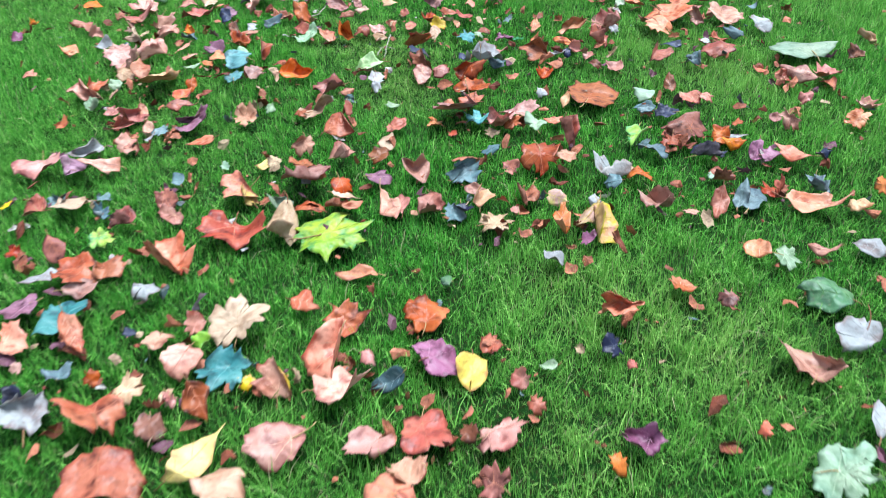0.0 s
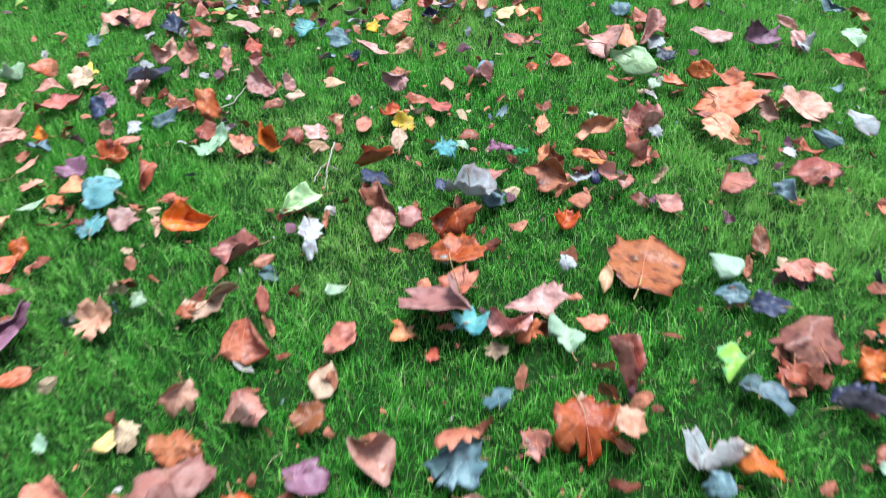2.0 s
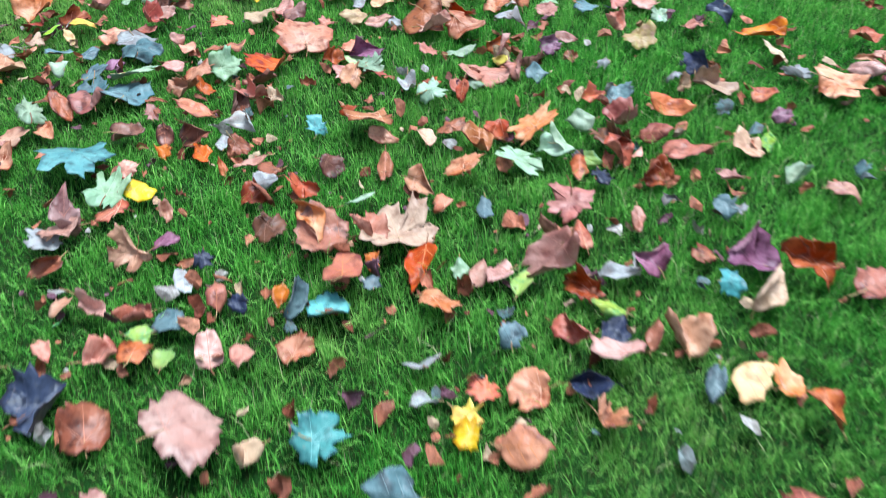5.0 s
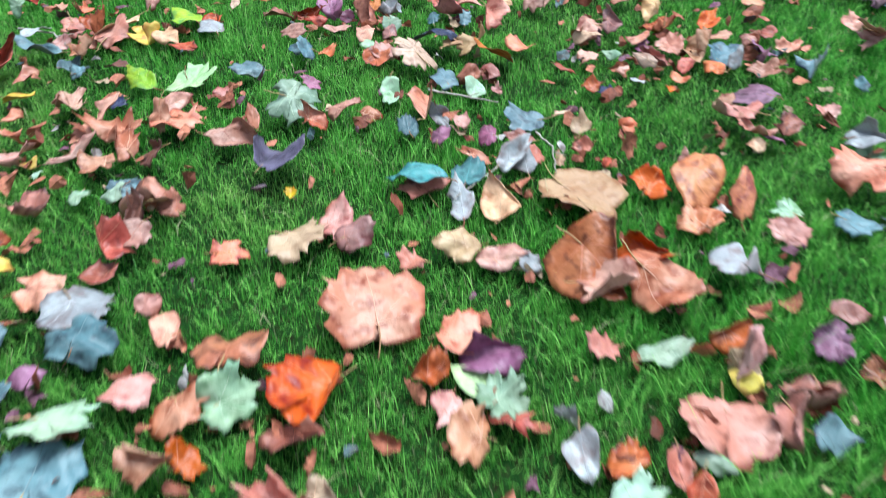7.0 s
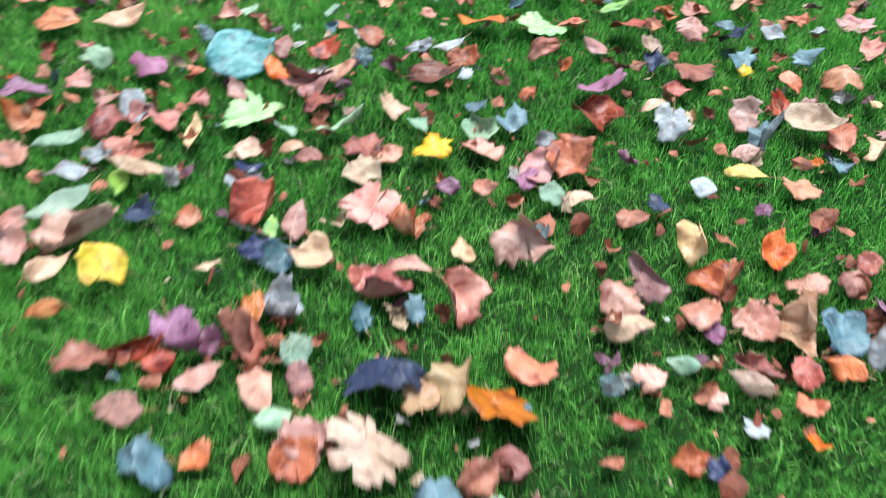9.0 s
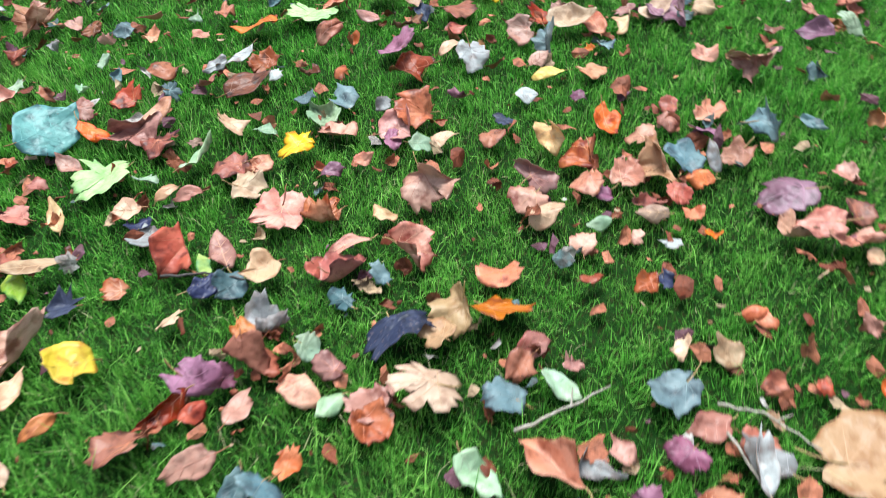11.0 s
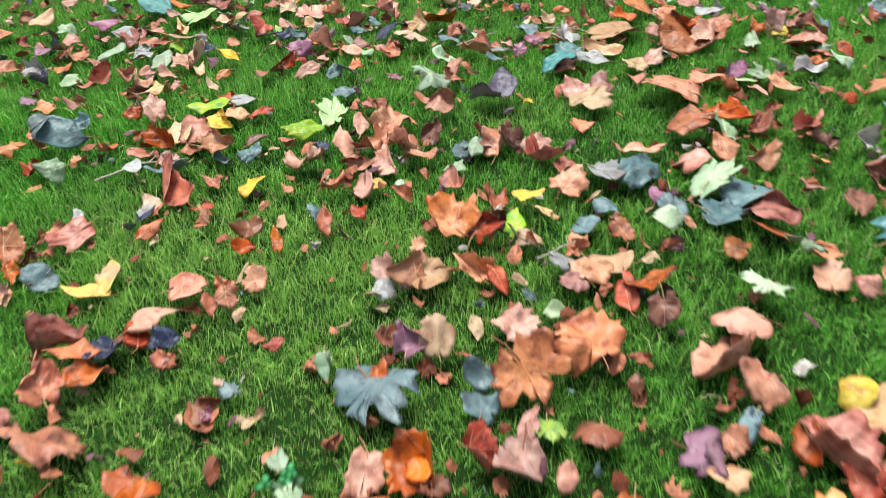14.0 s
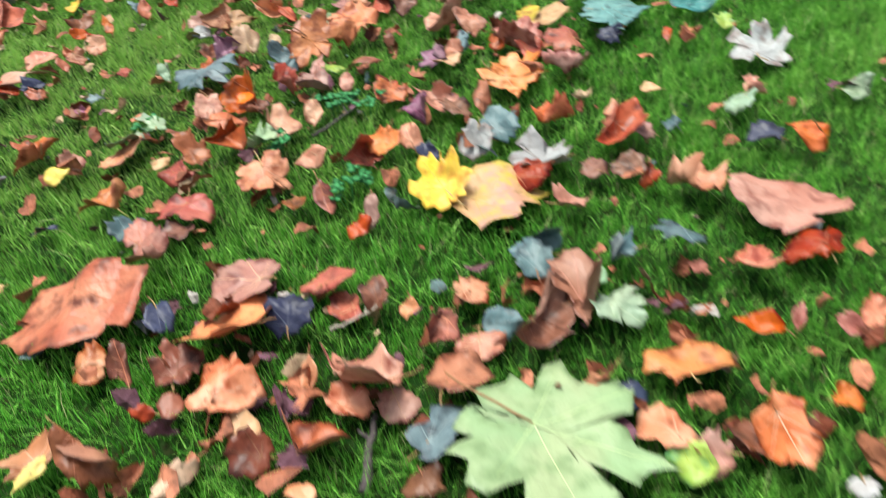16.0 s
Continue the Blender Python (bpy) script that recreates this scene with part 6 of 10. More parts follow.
leaf("oval", "slate", -1.447, 4.399, 89, -23, -11, 0.033, 0.078, -1.76, 0.00, 28186)
leaf("scrap", "brown", -1.439, 4.563, -63, 24, -3, 0.027, 0.036, 0.08, 0.00, 21180)
leaf("plane", "rust", -1.430, 4.314, 43, -12, -22, 0.074, 0.060, 0.42, 0.26, 28190)
leaf("plane", "pink", -1.429, 4.290, 178, -11, 11, 0.144, 0.120, -1.27, 0.33, 35189)
leaf("plane", "orange", -1.410, 4.652, -33, 18, -2, 0.122, 0.095, 0.18, 0.00, 21166)
leaf("plane", "rust", -1.358, 4.404, 46, -18, -17, 0.081, 0.053, 0.77, 0.00, 21183)
leaf("oval", "mint", -1.329, 4.750, 36, -10, -23, 0.031, 0.041, 1.00, 0.00, 28118)
leaf("plane", "tan", -1.323, 4.457, 91, -7, 16, 0.104, 0.133, 1.27, 0.40, 21182)
leaf("oval", "cream", -1.322, 4.251, -21, 7, -23, 0.102, 0.114, -2.30, 0.00, 10219)
leaf("oval", "yellow", -1.312, 4.286, 94, 1, -2, 0.049, 0.062, 3.00, 0.00, 21188)
leaf("plane", "brown", -1.260, 4.583, 111, -23, 7, 0.056, 0.066, 0.20, 0.00, 28117)
leaf("plane", "pink", -1.242, 4.749, 12, -1, -6, 0.068, 0.063, 0.42, 0.00, 21113)
leaf("plane", "tan", -1.242, 4.466, 24, 10, 5, 0.107, 0.093, -0.35, 0.00, 21181)
leaf("oval", "rust", -1.221, 4.663, -62, 22, -14, 0.045, 0.105, -0.58, 0.00, 21115)
leaf("plane", "tan", -1.204, 4.737, 142, -4, -8, 0.089, 0.096, -1.02, 0.00, 21013)
leaf("plane", "rust", -1.198, 4.629, 149, 13, -3, 0.100, 0.072, -0.13, 0.00, 28116)
leaf("oval", "cream", -1.165, 4.723, -6, -1, -5, 0.068, 0.100, 0.18, 0.00, 21011)
leaf("maple", "mint", -1.129, 4.453, 62, 7, 3, 0.096, 0.066, -0.29, 0.00, 35110)
leaf("plane", "rust", -1.058, 4.737, -38, 21, -12, 0.047, 0.064, -0.73, 0.00, 28002)
leaf("oval", "pink", -1.037, 4.311, -6, 3, -24, 0.046, 0.051, -0.94, 0.00, 21109)
leaf("plane", "tan", -1.027, 4.365, -82, 14, -11, 0.064, 0.083, 0.03, 0.00, 21108)
leaf("plane", "brown", -1.016, 4.530, -143, 3, 16, 0.064, 0.050, -0.20, 0.00, 21001)
leaf("plane", "mint", -1.013, 4.665, 50, -11, -11, 0.049, 0.057, 1.79, 0.00, 20992, 0.014)
leaf("plane", "tan", -1.003, 4.259, -102, 17, 4, 0.077, 0.051, 2.19, 0.00, 1310)
leaf("maple", "mint", -0.999, 4.423, 31, 24, 4, 0.061, 0.089, -0.96, 0.00, 20475, 0.014)
leaf("oval", "tan", -0.968, 4.393, 33, 4, -8, 0.045, 0.075, 0.77, 0.00, 20476)
leaf("oval", "rust", -0.950, 4.481, -147, -15, 12, 0.045, 0.105, -0.38, 0.00, 20474)
leaf("plane", "slate", -0.937, 4.679, -42, -3, 5, 0.057, 0.078, 0.33, 0.00, 27608)
leaf("plane", "slate", -0.915, 4.590, -167, -9, -8, 0.079, 0.097, -0.04, 0.00, 27607)
leaf("oval", "plum", -0.898, 4.725, -72, -8, 23, 0.037, 0.054, 1.22, 0.00, 20605)
leaf("plane", "rust", -0.883, 4.503, 23, 8, 4, 0.112, 0.109, 0.11, 0.44, 34473)
leaf("plane", "slate", -0.823, 4.564, 6, -2, -2, 0.129, 0.124, 0.82, 0.00, 20606)
leaf("maple", "mint", -0.818, 4.630, -110, 4, -7, 0.096, 0.140, 0.30, 0.00, 27604)
leaf("plane", "brown", -0.767, 4.369, -86, 6, 3, 0.060, 0.083, 0.83, 0.00, 34487)
leaf("plane", "pink", -0.743, 4.697, -127, 3, -8, 0.080, 0.088, -0.98, 0.00, 20598)
leaf("scrap", "pink", -0.736, 4.460, 15, 24, -1, 0.041, 0.056, -0.08, 0.00, 20481)
leaf("plane", "tan", -0.679, 4.582, 160, -10, -1, 0.086, 0.083, 0.88, 0.32, 20596)
leaf("oval", "rust", -0.678, 4.346, -174, -19, 2, 0.041, 0.057, -1.90, 0.00, 20482)
leaf("scrap", "orange", -0.668, 4.278, 101, 23, -14, 0.039, 0.040, -2.66, 0.00, 1308)
leaf("plane", "tan", -0.659, 4.654, -152, -10, 3, 0.093, 0.061, 1.15, 0.00, 27595)
leaf("oval", "orange", -0.639, 4.464, 85, 12, -9, 0.052, 0.097, -0.61, 0.00, 20467)
leaf("plane", "rust", -0.638, 4.590, -41, 4, 24, 0.064, 0.042, -0.13, 0.00, 34599)
leaf("plane", "rust", -0.606, 4.360, -179, -26, 1, 0.084, 0.116, -1.28, 0.39, 20483)
leaf("maple", "mint", -0.595, 4.673, -61, 6, 23, 0.084, 0.094, 0.07, 0.00, 20593)
leaf("oval", "orange", -0.583, 4.276, 36, 0, -4, 0.046, 0.075, -0.64, 0.00, 20484)
leaf("oval", "white", -0.548, 4.333, 16, 6, 4, 0.035, 0.064, 0.10, 0.00, 20485)
leaf("plane", "brown", -0.541, 4.481, 53, 23, -9, 0.071, 0.059, -0.55, 0.51, 34471)
leaf("plane", "rust", -0.504, 4.620, 171, 8, -3, 0.089, 0.060, -0.58, 0.29, 27590)
leaf("plane", "pink", -0.504, 4.519, 14, -6, -5, 0.103, 0.068, -0.05, 0.50, 34591, 0.014)
leaf("plane", "brown", -0.504, 4.303, -135, -18, 17, 0.046, 0.064, 0.59, 0.00, 27486)
leaf("oval", "white", -0.499, 4.401, 102, 4, -24, 0.064, 0.130, -0.06, 0.54, 27472)
leaf("plane", "orange", -0.490, 4.702, 116, 3, -7, 0.130, 0.126, 0.64, 0.23, 27589)
leaf("plane", "cream", -0.450, 4.536, -92, -2, 21, 0.049, 0.056, 0.47, 0.23, 20592)
leaf("scrap", "teal", -0.338, 4.370, 6, 24, 7, 0.055, 0.053, 0.84, 0.00, 20488)
leaf("plane", "rust", -0.327, 4.746, 0, 16, 4, 0.072, 0.064, 0.23, 0.49, 20533)
leaf("oval", "pink", -0.301, 4.672, 156, 2, 3, 0.045, 0.061, 0.72, 0.00, 20538)
leaf("plane", "tan", -0.270, 4.621, 78, 9, -23, 0.092, 0.061, 0.93, 0.00, 27536)
leaf("scrap", "rust", -0.268, 4.466, -167, -2, -2, 0.050, 0.040, -0.93, 0.00, 20448)
leaf("oval", "pale", -0.264, 4.717, 53, 21, -15, 0.048, 0.073, 1.42, 0.00, 20534)
leaf("maple", "mint", -0.222, 4.684, -46, 2, 9, 0.080, 0.081, 0.14, 0.00, 20535)
leaf("plane", "tan", -0.216, 4.378, 105, 7, 7, 0.135, 0.114, 0.96, 0.00, 27447)
leaf("scrap", "rust", -0.211, 4.646, -11, -9, -3, 0.074, 0.054, -1.26, 0.00, 27537)
leaf("oval", "tan", -0.182, 4.328, -109, -5, 24, 0.044, 0.071, 0.99, 0.00, 20446)
leaf("oval", "white", -0.122, 4.588, -178, -9, 7, 0.057, 0.083, -0.20, 0.33, 27581)
leaf("oval", "cream", -0.086, 4.338, 0, 1, 8, 0.049, 0.076, -0.51, 0.00, 20449)
leaf("plane", "orange", -0.069, 4.583, 47, 5, -5, 0.075, 0.049, 1.62, 0.00, 20582)
leaf("maple", "mint", -0.064, 4.520, -67, 14, 17, 0.068, 0.083, 0.05, 0.00, 20584)
leaf("scrap", "rust", -0.025, 4.362, -76, 1, -1, 0.052, 0.075, 1.45, 0.00, 20450)
leaf("oval", "rust", -0.003, 4.575, 176, -18, 2, 0.033, 0.063, 2.07, 0.00, 20583)
leaf("oval", "rust", 0.010, 4.525, 159, -24, 10, 0.038, 0.065, 1.14, 0.00, 20585)
leaf("oval", "tan", 0.035, 4.296, 175, -3, 8, 0.069, 0.089, 0.64, 0.38, 20362)
leaf("oval", "mint", 0.045, 4.581, -119, -3, 14, 0.029, 0.057, -0.60, 0.00, 20575)
leaf("plane", "pink", 0.076, 4.633, 172, 3, 6, 0.134, 0.122, 1.60, 0.00, 20572)
leaf("plane", "rust", 0.077, 4.346, 148, -18, -1, 0.053, 0.063, 1.73, 0.00, 20367)
leaf("oval", "yellow", 0.119, 4.714, 47, 5, -24, 0.037, 0.050, -0.26, 0.00, 20571)
leaf("oval", "pink", 0.129, 4.749, -42, 27, -2, 0.059, 0.095, -0.35, 0.54, 34570, 0.014)
leaf("maple", "tan", 0.158, 4.346, 23, 4, -13, 0.133, 0.112, 0.15, 0.00, 20361)
leaf("plane", "rust", 0.164, 4.628, -166, -19, 15, 0.072, 0.076, 0.29, 0.34, 20573)
leaf("plane", "rust", 0.199, 4.679, 139, 4, 9, 0.083, 0.081, 1.22, 0.35, 20576)
leaf("oval", "slate", 0.209, 4.612, -100, 5, 24, 0.055, 0.065, -0.38, 0.00, 20574)
leaf("plane", "mint", 0.217, 4.251, 98, -9, -3, 0.088, 0.122, 0.21, 0.61, 27364)
leaf("oval", "cream", 0.273, 4.541, -20, 2, -1, 0.028, 0.031, -1.90, 0.00, 27586)
leaf("oval", "mint", 0.275, 4.373, 79, -3, -24, 0.062, 0.071, -1.31, 0.00, 20365)
leaf("plane", "brown", 0.314, 4.727, 24, 9, -5, 0.043, 0.046, -0.27, 0.00, 20577)
leaf("oval", "orange", 0.324, 4.506, -98, 9, 23, 0.050, 0.081, -0.72, 0.48, 27587)
leaf("plane", "brown", 0.337, 4.288, 33, 3, -3, 0.092, 0.114, -0.60, 0.44, 20413)
leaf("plane", "pink", 0.376, 4.385, 45, 13, -7, 0.078, 0.103, 0.18, 0.51, 20414)
leaf("scrap", "white", 0.392, 4.676, -105, 9, 23, 0.043, 0.037, -1.80, 0.00, 20578)
leaf("plane", "slate", 0.396, 4.497, -62, 11, 0, 0.059, 0.081, 0.03, 0.00, 20588)
leaf("oval", "rust", 0.438, 4.307, -97, 7, 23, 0.057, 0.076, -0.24, 0.00, 20412)
leaf("oval", "orange", 0.510, 4.437, -109, -1, 20, 0.056, 0.113, -0.28, 0.00, 20416)
leaf("scrap", "white", 0.559, 4.587, 52, -2, -2, 0.050, 0.045, -1.82, 0.00, 1696)
leaf("plane", "cream", 0.567, 4.562, -80, 7, 26, 0.049, 0.068, 2.69, 0.68, 1695)
leaf("plane", "navy", 0.630, 4.644, -17, 25, 2, 0.076, 0.101, 1.24, 0.35, 1694)
leaf("oval", "cream", 0.639, 4.252, -179, -5, 2, 0.073, 0.104, 0.25, 0.00, 27410)
leaf("plane", "cream", 0.650, 4.548, -27, -8, 3, 0.124, 0.082, 2.30, 0.53, 518)
leaf("oval", "lime", 0.691, 4.276, 160, -22, 10, 0.033, 0.078, 1.15, 0.00, 20411)
leaf("oval", "orange", 0.753, 4.494, 38, 9, -22, 0.066, 0.074, -2.24, 0.00, 531)
leaf("oval", "plum", 0.760, 4.377, -92, 11, 21, 0.040, 0.053, 0.04, 0.00, 20429)
leaf("oval", "cream", 0.872, 4.722, 25, 8, -5, 0.043, 0.101, -1.46, 0.00, 533)
leaf("maple", "white", 0.886, 4.602, 46, -3, -25, 0.093, 0.064, -1.86, 0.74, 529)
leaf("maple", "tan", 0.963, 4.522, -102, 15, 8, 0.181, 0.125, -1.99, 0.00, 530)
leaf("scrap", "mint", 1.051, 4.329, -135, 7, 13, 0.070, 0.051, -1.40, 0.00, 9112)
leaf("oval", "pink", 1.068, 4.597, -136, 0, 10, 0.046, 0.104, -2.54, 0.00, 9036)
leaf("oval", "pink", 1.098, 4.625, 78, -7, -23, 0.052, 0.117, 2.96, 0.37, 9081)
leaf("maple", "tan", 1.111, 4.681, -168, -7, 6, 0.063, 0.062, 0.19, 0.11, 9074)
leaf("scrap", "plum", 1.118, 4.570, -85, 14, 20, 0.036, 0.037, 1.59, 0.29, 9092)
leaf("plane", "pink", 1.151, 4.667, 156, -10, -6, 0.067, 0.044, -0.74, 0.00, 9099)
leaf("scrap", "plum", 1.153, 4.566, -102, 9, 6, 0.041, 0.057, 2.87, 0.00, 9025)
leaf("oval", "rust", 1.200, 4.568, 65, 4, -12, 0.020, 0.037, -2.67, 0.00, 9018)
leaf("maple", "orange", 1.216, 4.485, 63, -5, -20, 0.051, 0.073, -1.07, 0.58, 9020)
leaf("plane", "pink", 1.219, 4.634, 122, -22, -9, 0.096, 0.063, -1.55, 0.32, 9007)
leaf("scrap", "white", 1.225, 4.561, 49, 2, 4, 0.042, 0.061, -1.41, 0.15, 9006)
leaf("plane", "tan", 1.233, 4.686, -149, -3, 7, 0.040, 0.056, -2.19, 0.00, 9059)
leaf("plane", "tan", 1.235, 4.427, 28, 15, -20, 0.057, 0.038, 1.93, 0.07, 9055)
leaf("plane", "orange", 1.310, 4.501, -50, 2, -4, 0.072, 0.075, 1.01, 0.00, 9065)
leaf("plane", "tan", 1.484, 4.546, -19, 11, -14, 0.078, 0.051, -0.28, 0.69, 9095)
leaf("scrap", "slate", 1.643, 4.615, 49, -8, 3, 0.032, 0.049, -2.11, 0.00, 9012)
leaf("plane", "plum", 1.681, 4.678, 346, 18, -3, 0.052, 0.044, 1.01, 0.00, 9013)
leaf("plane", "tan", 1.715, 4.701, 84, -10, 17, 0.088, 0.084, 2.27, 0.00, 9017)
leaf("plane", "tan", 1.743, 4.401, 172, 15, -21, 0.088, 0.101, -1.98, 0.00, 9048)
leaf("oval", "slate", 1.779, 4.531, 118, 0, 1, 0.041, 0.080, 2.23, 0.53, 9047)
leaf("plane", "navy", 1.814, 4.546, 316, 5, 14, 0.037, 0.064, 2.47, 0.19, 9011)
leaf("scrap", "rust", 1.818, 4.339, 22, -15, 11, 0.046, 0.061, 2.56, 0.00, 9019)
leaf("scrap", "white", 1.824, 4.417, 319, -6, -12, 0.055, 0.058, 0.83, 0.00, 9063)
leaf("plane", "cream", 1.846, 4.513, 275, -11, -25, 0.110, 0.088, -0.84, 0.00, 9045)
leaf("oval", "orange", 1.920, 4.523, 173, -3, -6, 0.047, 0.098, 1.70, 0.51, 9075)
leaf("scrap", "tan", 1.924, 4.391, 1, 15, -14, 0.050, 0.056, 0.63, 0.00, 9080)
leaf("oval", "cream", -2.305, 4.875, 43, 11, -21, 0.031, 0.046, 1.03, 0.00, 28254)
leaf("oval", "cream", -2.253, 5.014, 82, -4, -8, 0.024, 0.056, 0.68, 0.00, 28248)
leaf("maple", "mint", -2.192, 5.019, 26, 8, -25, 0.125, 0.101, 0.02, 0.00, 21245)
leaf("scrap", "navy", -2.160, 4.893, 145, 8, 7, 0.045, 0.031, -1.78, 0.00, 21247)
leaf("plane", "slate", -2.134, 4.756, -25, 7, 7, 0.060, 0.058, 0.36, 0.00, 21250)
leaf("plane", "orange", -2.076, 4.831, -11, -6, -5, 0.090, 0.059, 0.07, 0.61, 35246)
leaf("oval", "rust", -2.048, 5.172, 135, -2, -4, 0.065, 0.072, 0.62, 0.43, 21241)
leaf("oval", "yellow", -2.017, 4.980, -109, 5, 24, 0.042, 0.048, 0.57, 0.00, 21240)
leaf("oval", "rust", -1.985, 4.756, 21, 12, -21, 0.057, 0.064, -1.01, 0.00, 21231)
leaf("oval", "yellow", -1.979, 5.245, 49, -3, 3, 0.025, 0.060, 0.10, 0.00, 28154, 0.014)
leaf("plane", "tan", -1.974, 4.978, -100, 1, 26, 0.047, 0.043, 0.09, 0.00, 21239)
leaf("plane", "rust", -1.972, 5.061, -8, 8, -4, 0.107, 0.070, -1.08, 0.55, 35238)
leaf("plane", "rust", -1.956, 5.250, 179, 0, -4, 0.084, 0.116, 0.33, 0.00, 28153)
leaf("oval", "cream", -1.952, 4.809, -113, 10, 22, 0.023, 0.042, -0.91, 0.00, 28233)
leaf("plane", "rust", -1.944, 5.106, 39, 9, 1, 0.056, 0.054, 0.11, 0.00, 21156)
leaf("plane", "orange", -1.936, 4.904, -30, 5, -2, 0.093, 0.061, 0.51, 0.00, 21234)
leaf("plane", "rust", -1.912, 4.764, -118, 12, 22, 0.083, 0.054, 0.24, 0.00, 28230)
leaf("plane", "mint", -1.904, 4.910, -43, -7, -3, 0.074, 0.078, -0.06, 0.00, 21235)
leaf("maple", "mint", -1.853, 4.878, -53, 15, 0, 0.037, 0.041, -0.82, 0.00, 21236, 0.014)
leaf("maple", "green", -1.831, 4.908, 7, 0, -4, 0.050, 0.053, -0.36, 0.00, 28192)
leaf("oval", "rust", -1.810, 4.760, 19, 7, -15, 0.054, 0.078, 1.09, 0.00, 21232)
leaf("oval", "mint", -1.801, 4.950, -43, -3, -8, 0.030, 0.050, 0.84, 0.00, 21158)
leaf("oval", "brown", -1.796, 5.126, -25, 5, 4, 0.031, 0.065, 1.47, 0.00, 21152)
leaf("scrap", "plum", -1.793, 5.103, 37, 6, -7, 0.029, 0.026, 0.92, 0.34, 2060)
leaf("plane", "pink", -1.769, 4.816, 121, -22, -12, 0.056, 0.077, 0.15, 0.00, 28174)
leaf("scrap", "slate", -1.738, 5.106, 40, -7, -2, 0.035, 0.042, 1.05, 0.00, 21157)
leaf("scrap", "cream", -1.735, 5.137, 60, 2, -9, 0.033, 0.023, 0.56, 0.33, 2062)
leaf("oval", "orange", -1.730, 4.758, 60, -12, -21, 0.040, 0.045, 1.23, 0.00, 21176, 0.014)
leaf("plane", "rust", -1.718, 4.765, 30, 9, -23, 0.093, 0.106, 0.09, 0.40, 28175)
leaf("maple", "slate", -1.638, 4.893, 156, 0, 0, 0.121, 0.164, -0.17, 0.00, 21160)
leaf("oval", "mint", -1.636, 5.002, 136, -24, 8, 0.022, 0.053, 1.42, 0.00, 21159)
leaf("oval", "rust", -1.624, 5.117, -111, -3, 26, 0.023, 0.043, -0.63, 0.00, 21151)
leaf("oval", "mint", -1.623, 5.016, 129, 4, 10, 0.033, 0.077, -1.39, 0.63, 2065)
leaf("oval", "rust", -1.605, 4.915, -62, 20, 16, 0.026, 0.055, 2.10, 0.00, 21161)
leaf("plane", "slate", -1.532, 4.778, 102, -20, -14, 0.055, 0.044, 2.14, 0.00, 21168)
leaf("oval", "brown", -1.517, 4.958, -143, -6, 24, 0.045, 0.051, -0.60, 0.00, 21164)
leaf("plane", "plum", -1.514, 4.909, -84, 24, 8, 0.066, 0.091, -0.54, 0.42, 28162)
leaf("plane", "cream", -1.508, 4.868, -55, 24, 1, 0.063, 0.071, -0.66, 0.00, 28163, 0.014)
leaf("oval", "white", -1.426, 5.034, -120, 4, 24, 0.045, 0.054, -0.27, 0.00, 21124)
leaf("plane", "pink", -1.399, 4.783, -151, -2, 9, 0.069, 0.087, -0.50, 0.00, 21165)
leaf("plane", "pink", -1.378, 5.075, -33, 21, -12, 0.047, 0.064, 1.33, 0.00, 21123)
leaf("plane", "tan", -1.364, 5.028, -7, 12, -22, 0.082, 0.080, 0.22, 0.28, 21122)
leaf("oval", "cream", -1.342, 4.995, -122, 9, 22, 0.083, 0.093, 0.44, 0.00, 21121)
leaf("oval", "rust", -1.302, 4.874, 145, -26, 1, 0.038, 0.088, 1.11, 0.00, 21125)
leaf("plane", "tan", -1.292, 4.924, -38, 6, 0, 0.084, 0.081, 0.78, 0.31, 21120)
leaf("scrap", "tan", -1.277, 5.063, -101, 11, 15, 0.035, 0.037, 0.14, 0.00, 1282)
leaf("oval", "rust", -1.229, 5.244, 137, 11, 5, 0.038, 0.042, 2.38, 0.00, 2469)
leaf("plane", "white", -1.210, 4.789, 56, -2, 0, 0.052, 0.056, -2.08, 0.00, 28012)
leaf("plane", "tan", -1.204, 5.041, -21, 7, -11, 0.142, 0.104, 0.18, 0.35, 21006, 0.014)
leaf("plane", "rust", -1.177, 4.974, -100, 13, 11, 0.079, 0.092, 0.71, 0.45, 21008)
leaf("plane", "cream", -1.167, 4.879, 114, -7, 0, 0.055, 0.054, -0.78, 0.00, 21009)
leaf("oval", "tan", -1.152, 4.789, 125, -3, -1, 0.043, 0.067, 1.76, 0.00, 28010)
leaf("oval", "lime", -1.134, 4.927, -63, 13, 9, 0.044, 0.068, 0.02, 0.00, 21007)
leaf("scrap", "mint", -1.094, 5.237, -49, 11, -1, 0.027, 0.027, -0.28, 0.00, 28090)
leaf("plane", "rust", -1.086, 5.003, -48, 4, 11, 0.065, 0.090, 0.44, 0.39, 20610)
leaf("plane", "slate", -1.072, 4.807, -5, 2, -4, 0.080, 0.053, 0.42, 0.00, 21003)
leaf("oval", "cream", -1.070, 4.891, -146, -23, 2, 0.027, 0.059, 0.93, 0.00, 20612)
leaf("oval", "rust", -1.052, 5.117, -75, -7, 1, 0.070, 0.078, -0.58, 0.35, 28089)
leaf("oval", "yellow", -1.045, 4.943, -78, -9, 5, 0.067, 0.075, -0.56, 0.00, 27611, 0.014)
leaf("oval", "slate", -0.986, 4.797, -18, 15, 19, 0.047, 0.064, -1.38, 0.00, 27620)
leaf("scrap", "mint", -0.982, 5.160, -172, -6, 4, 0.053, 0.056, -0.82, 0.00, 21091)
leaf("plane", "pink", -0.946, 4.899, -98, -4, 6, 0.081, 0.097, -0.11, 0.00, 20602)
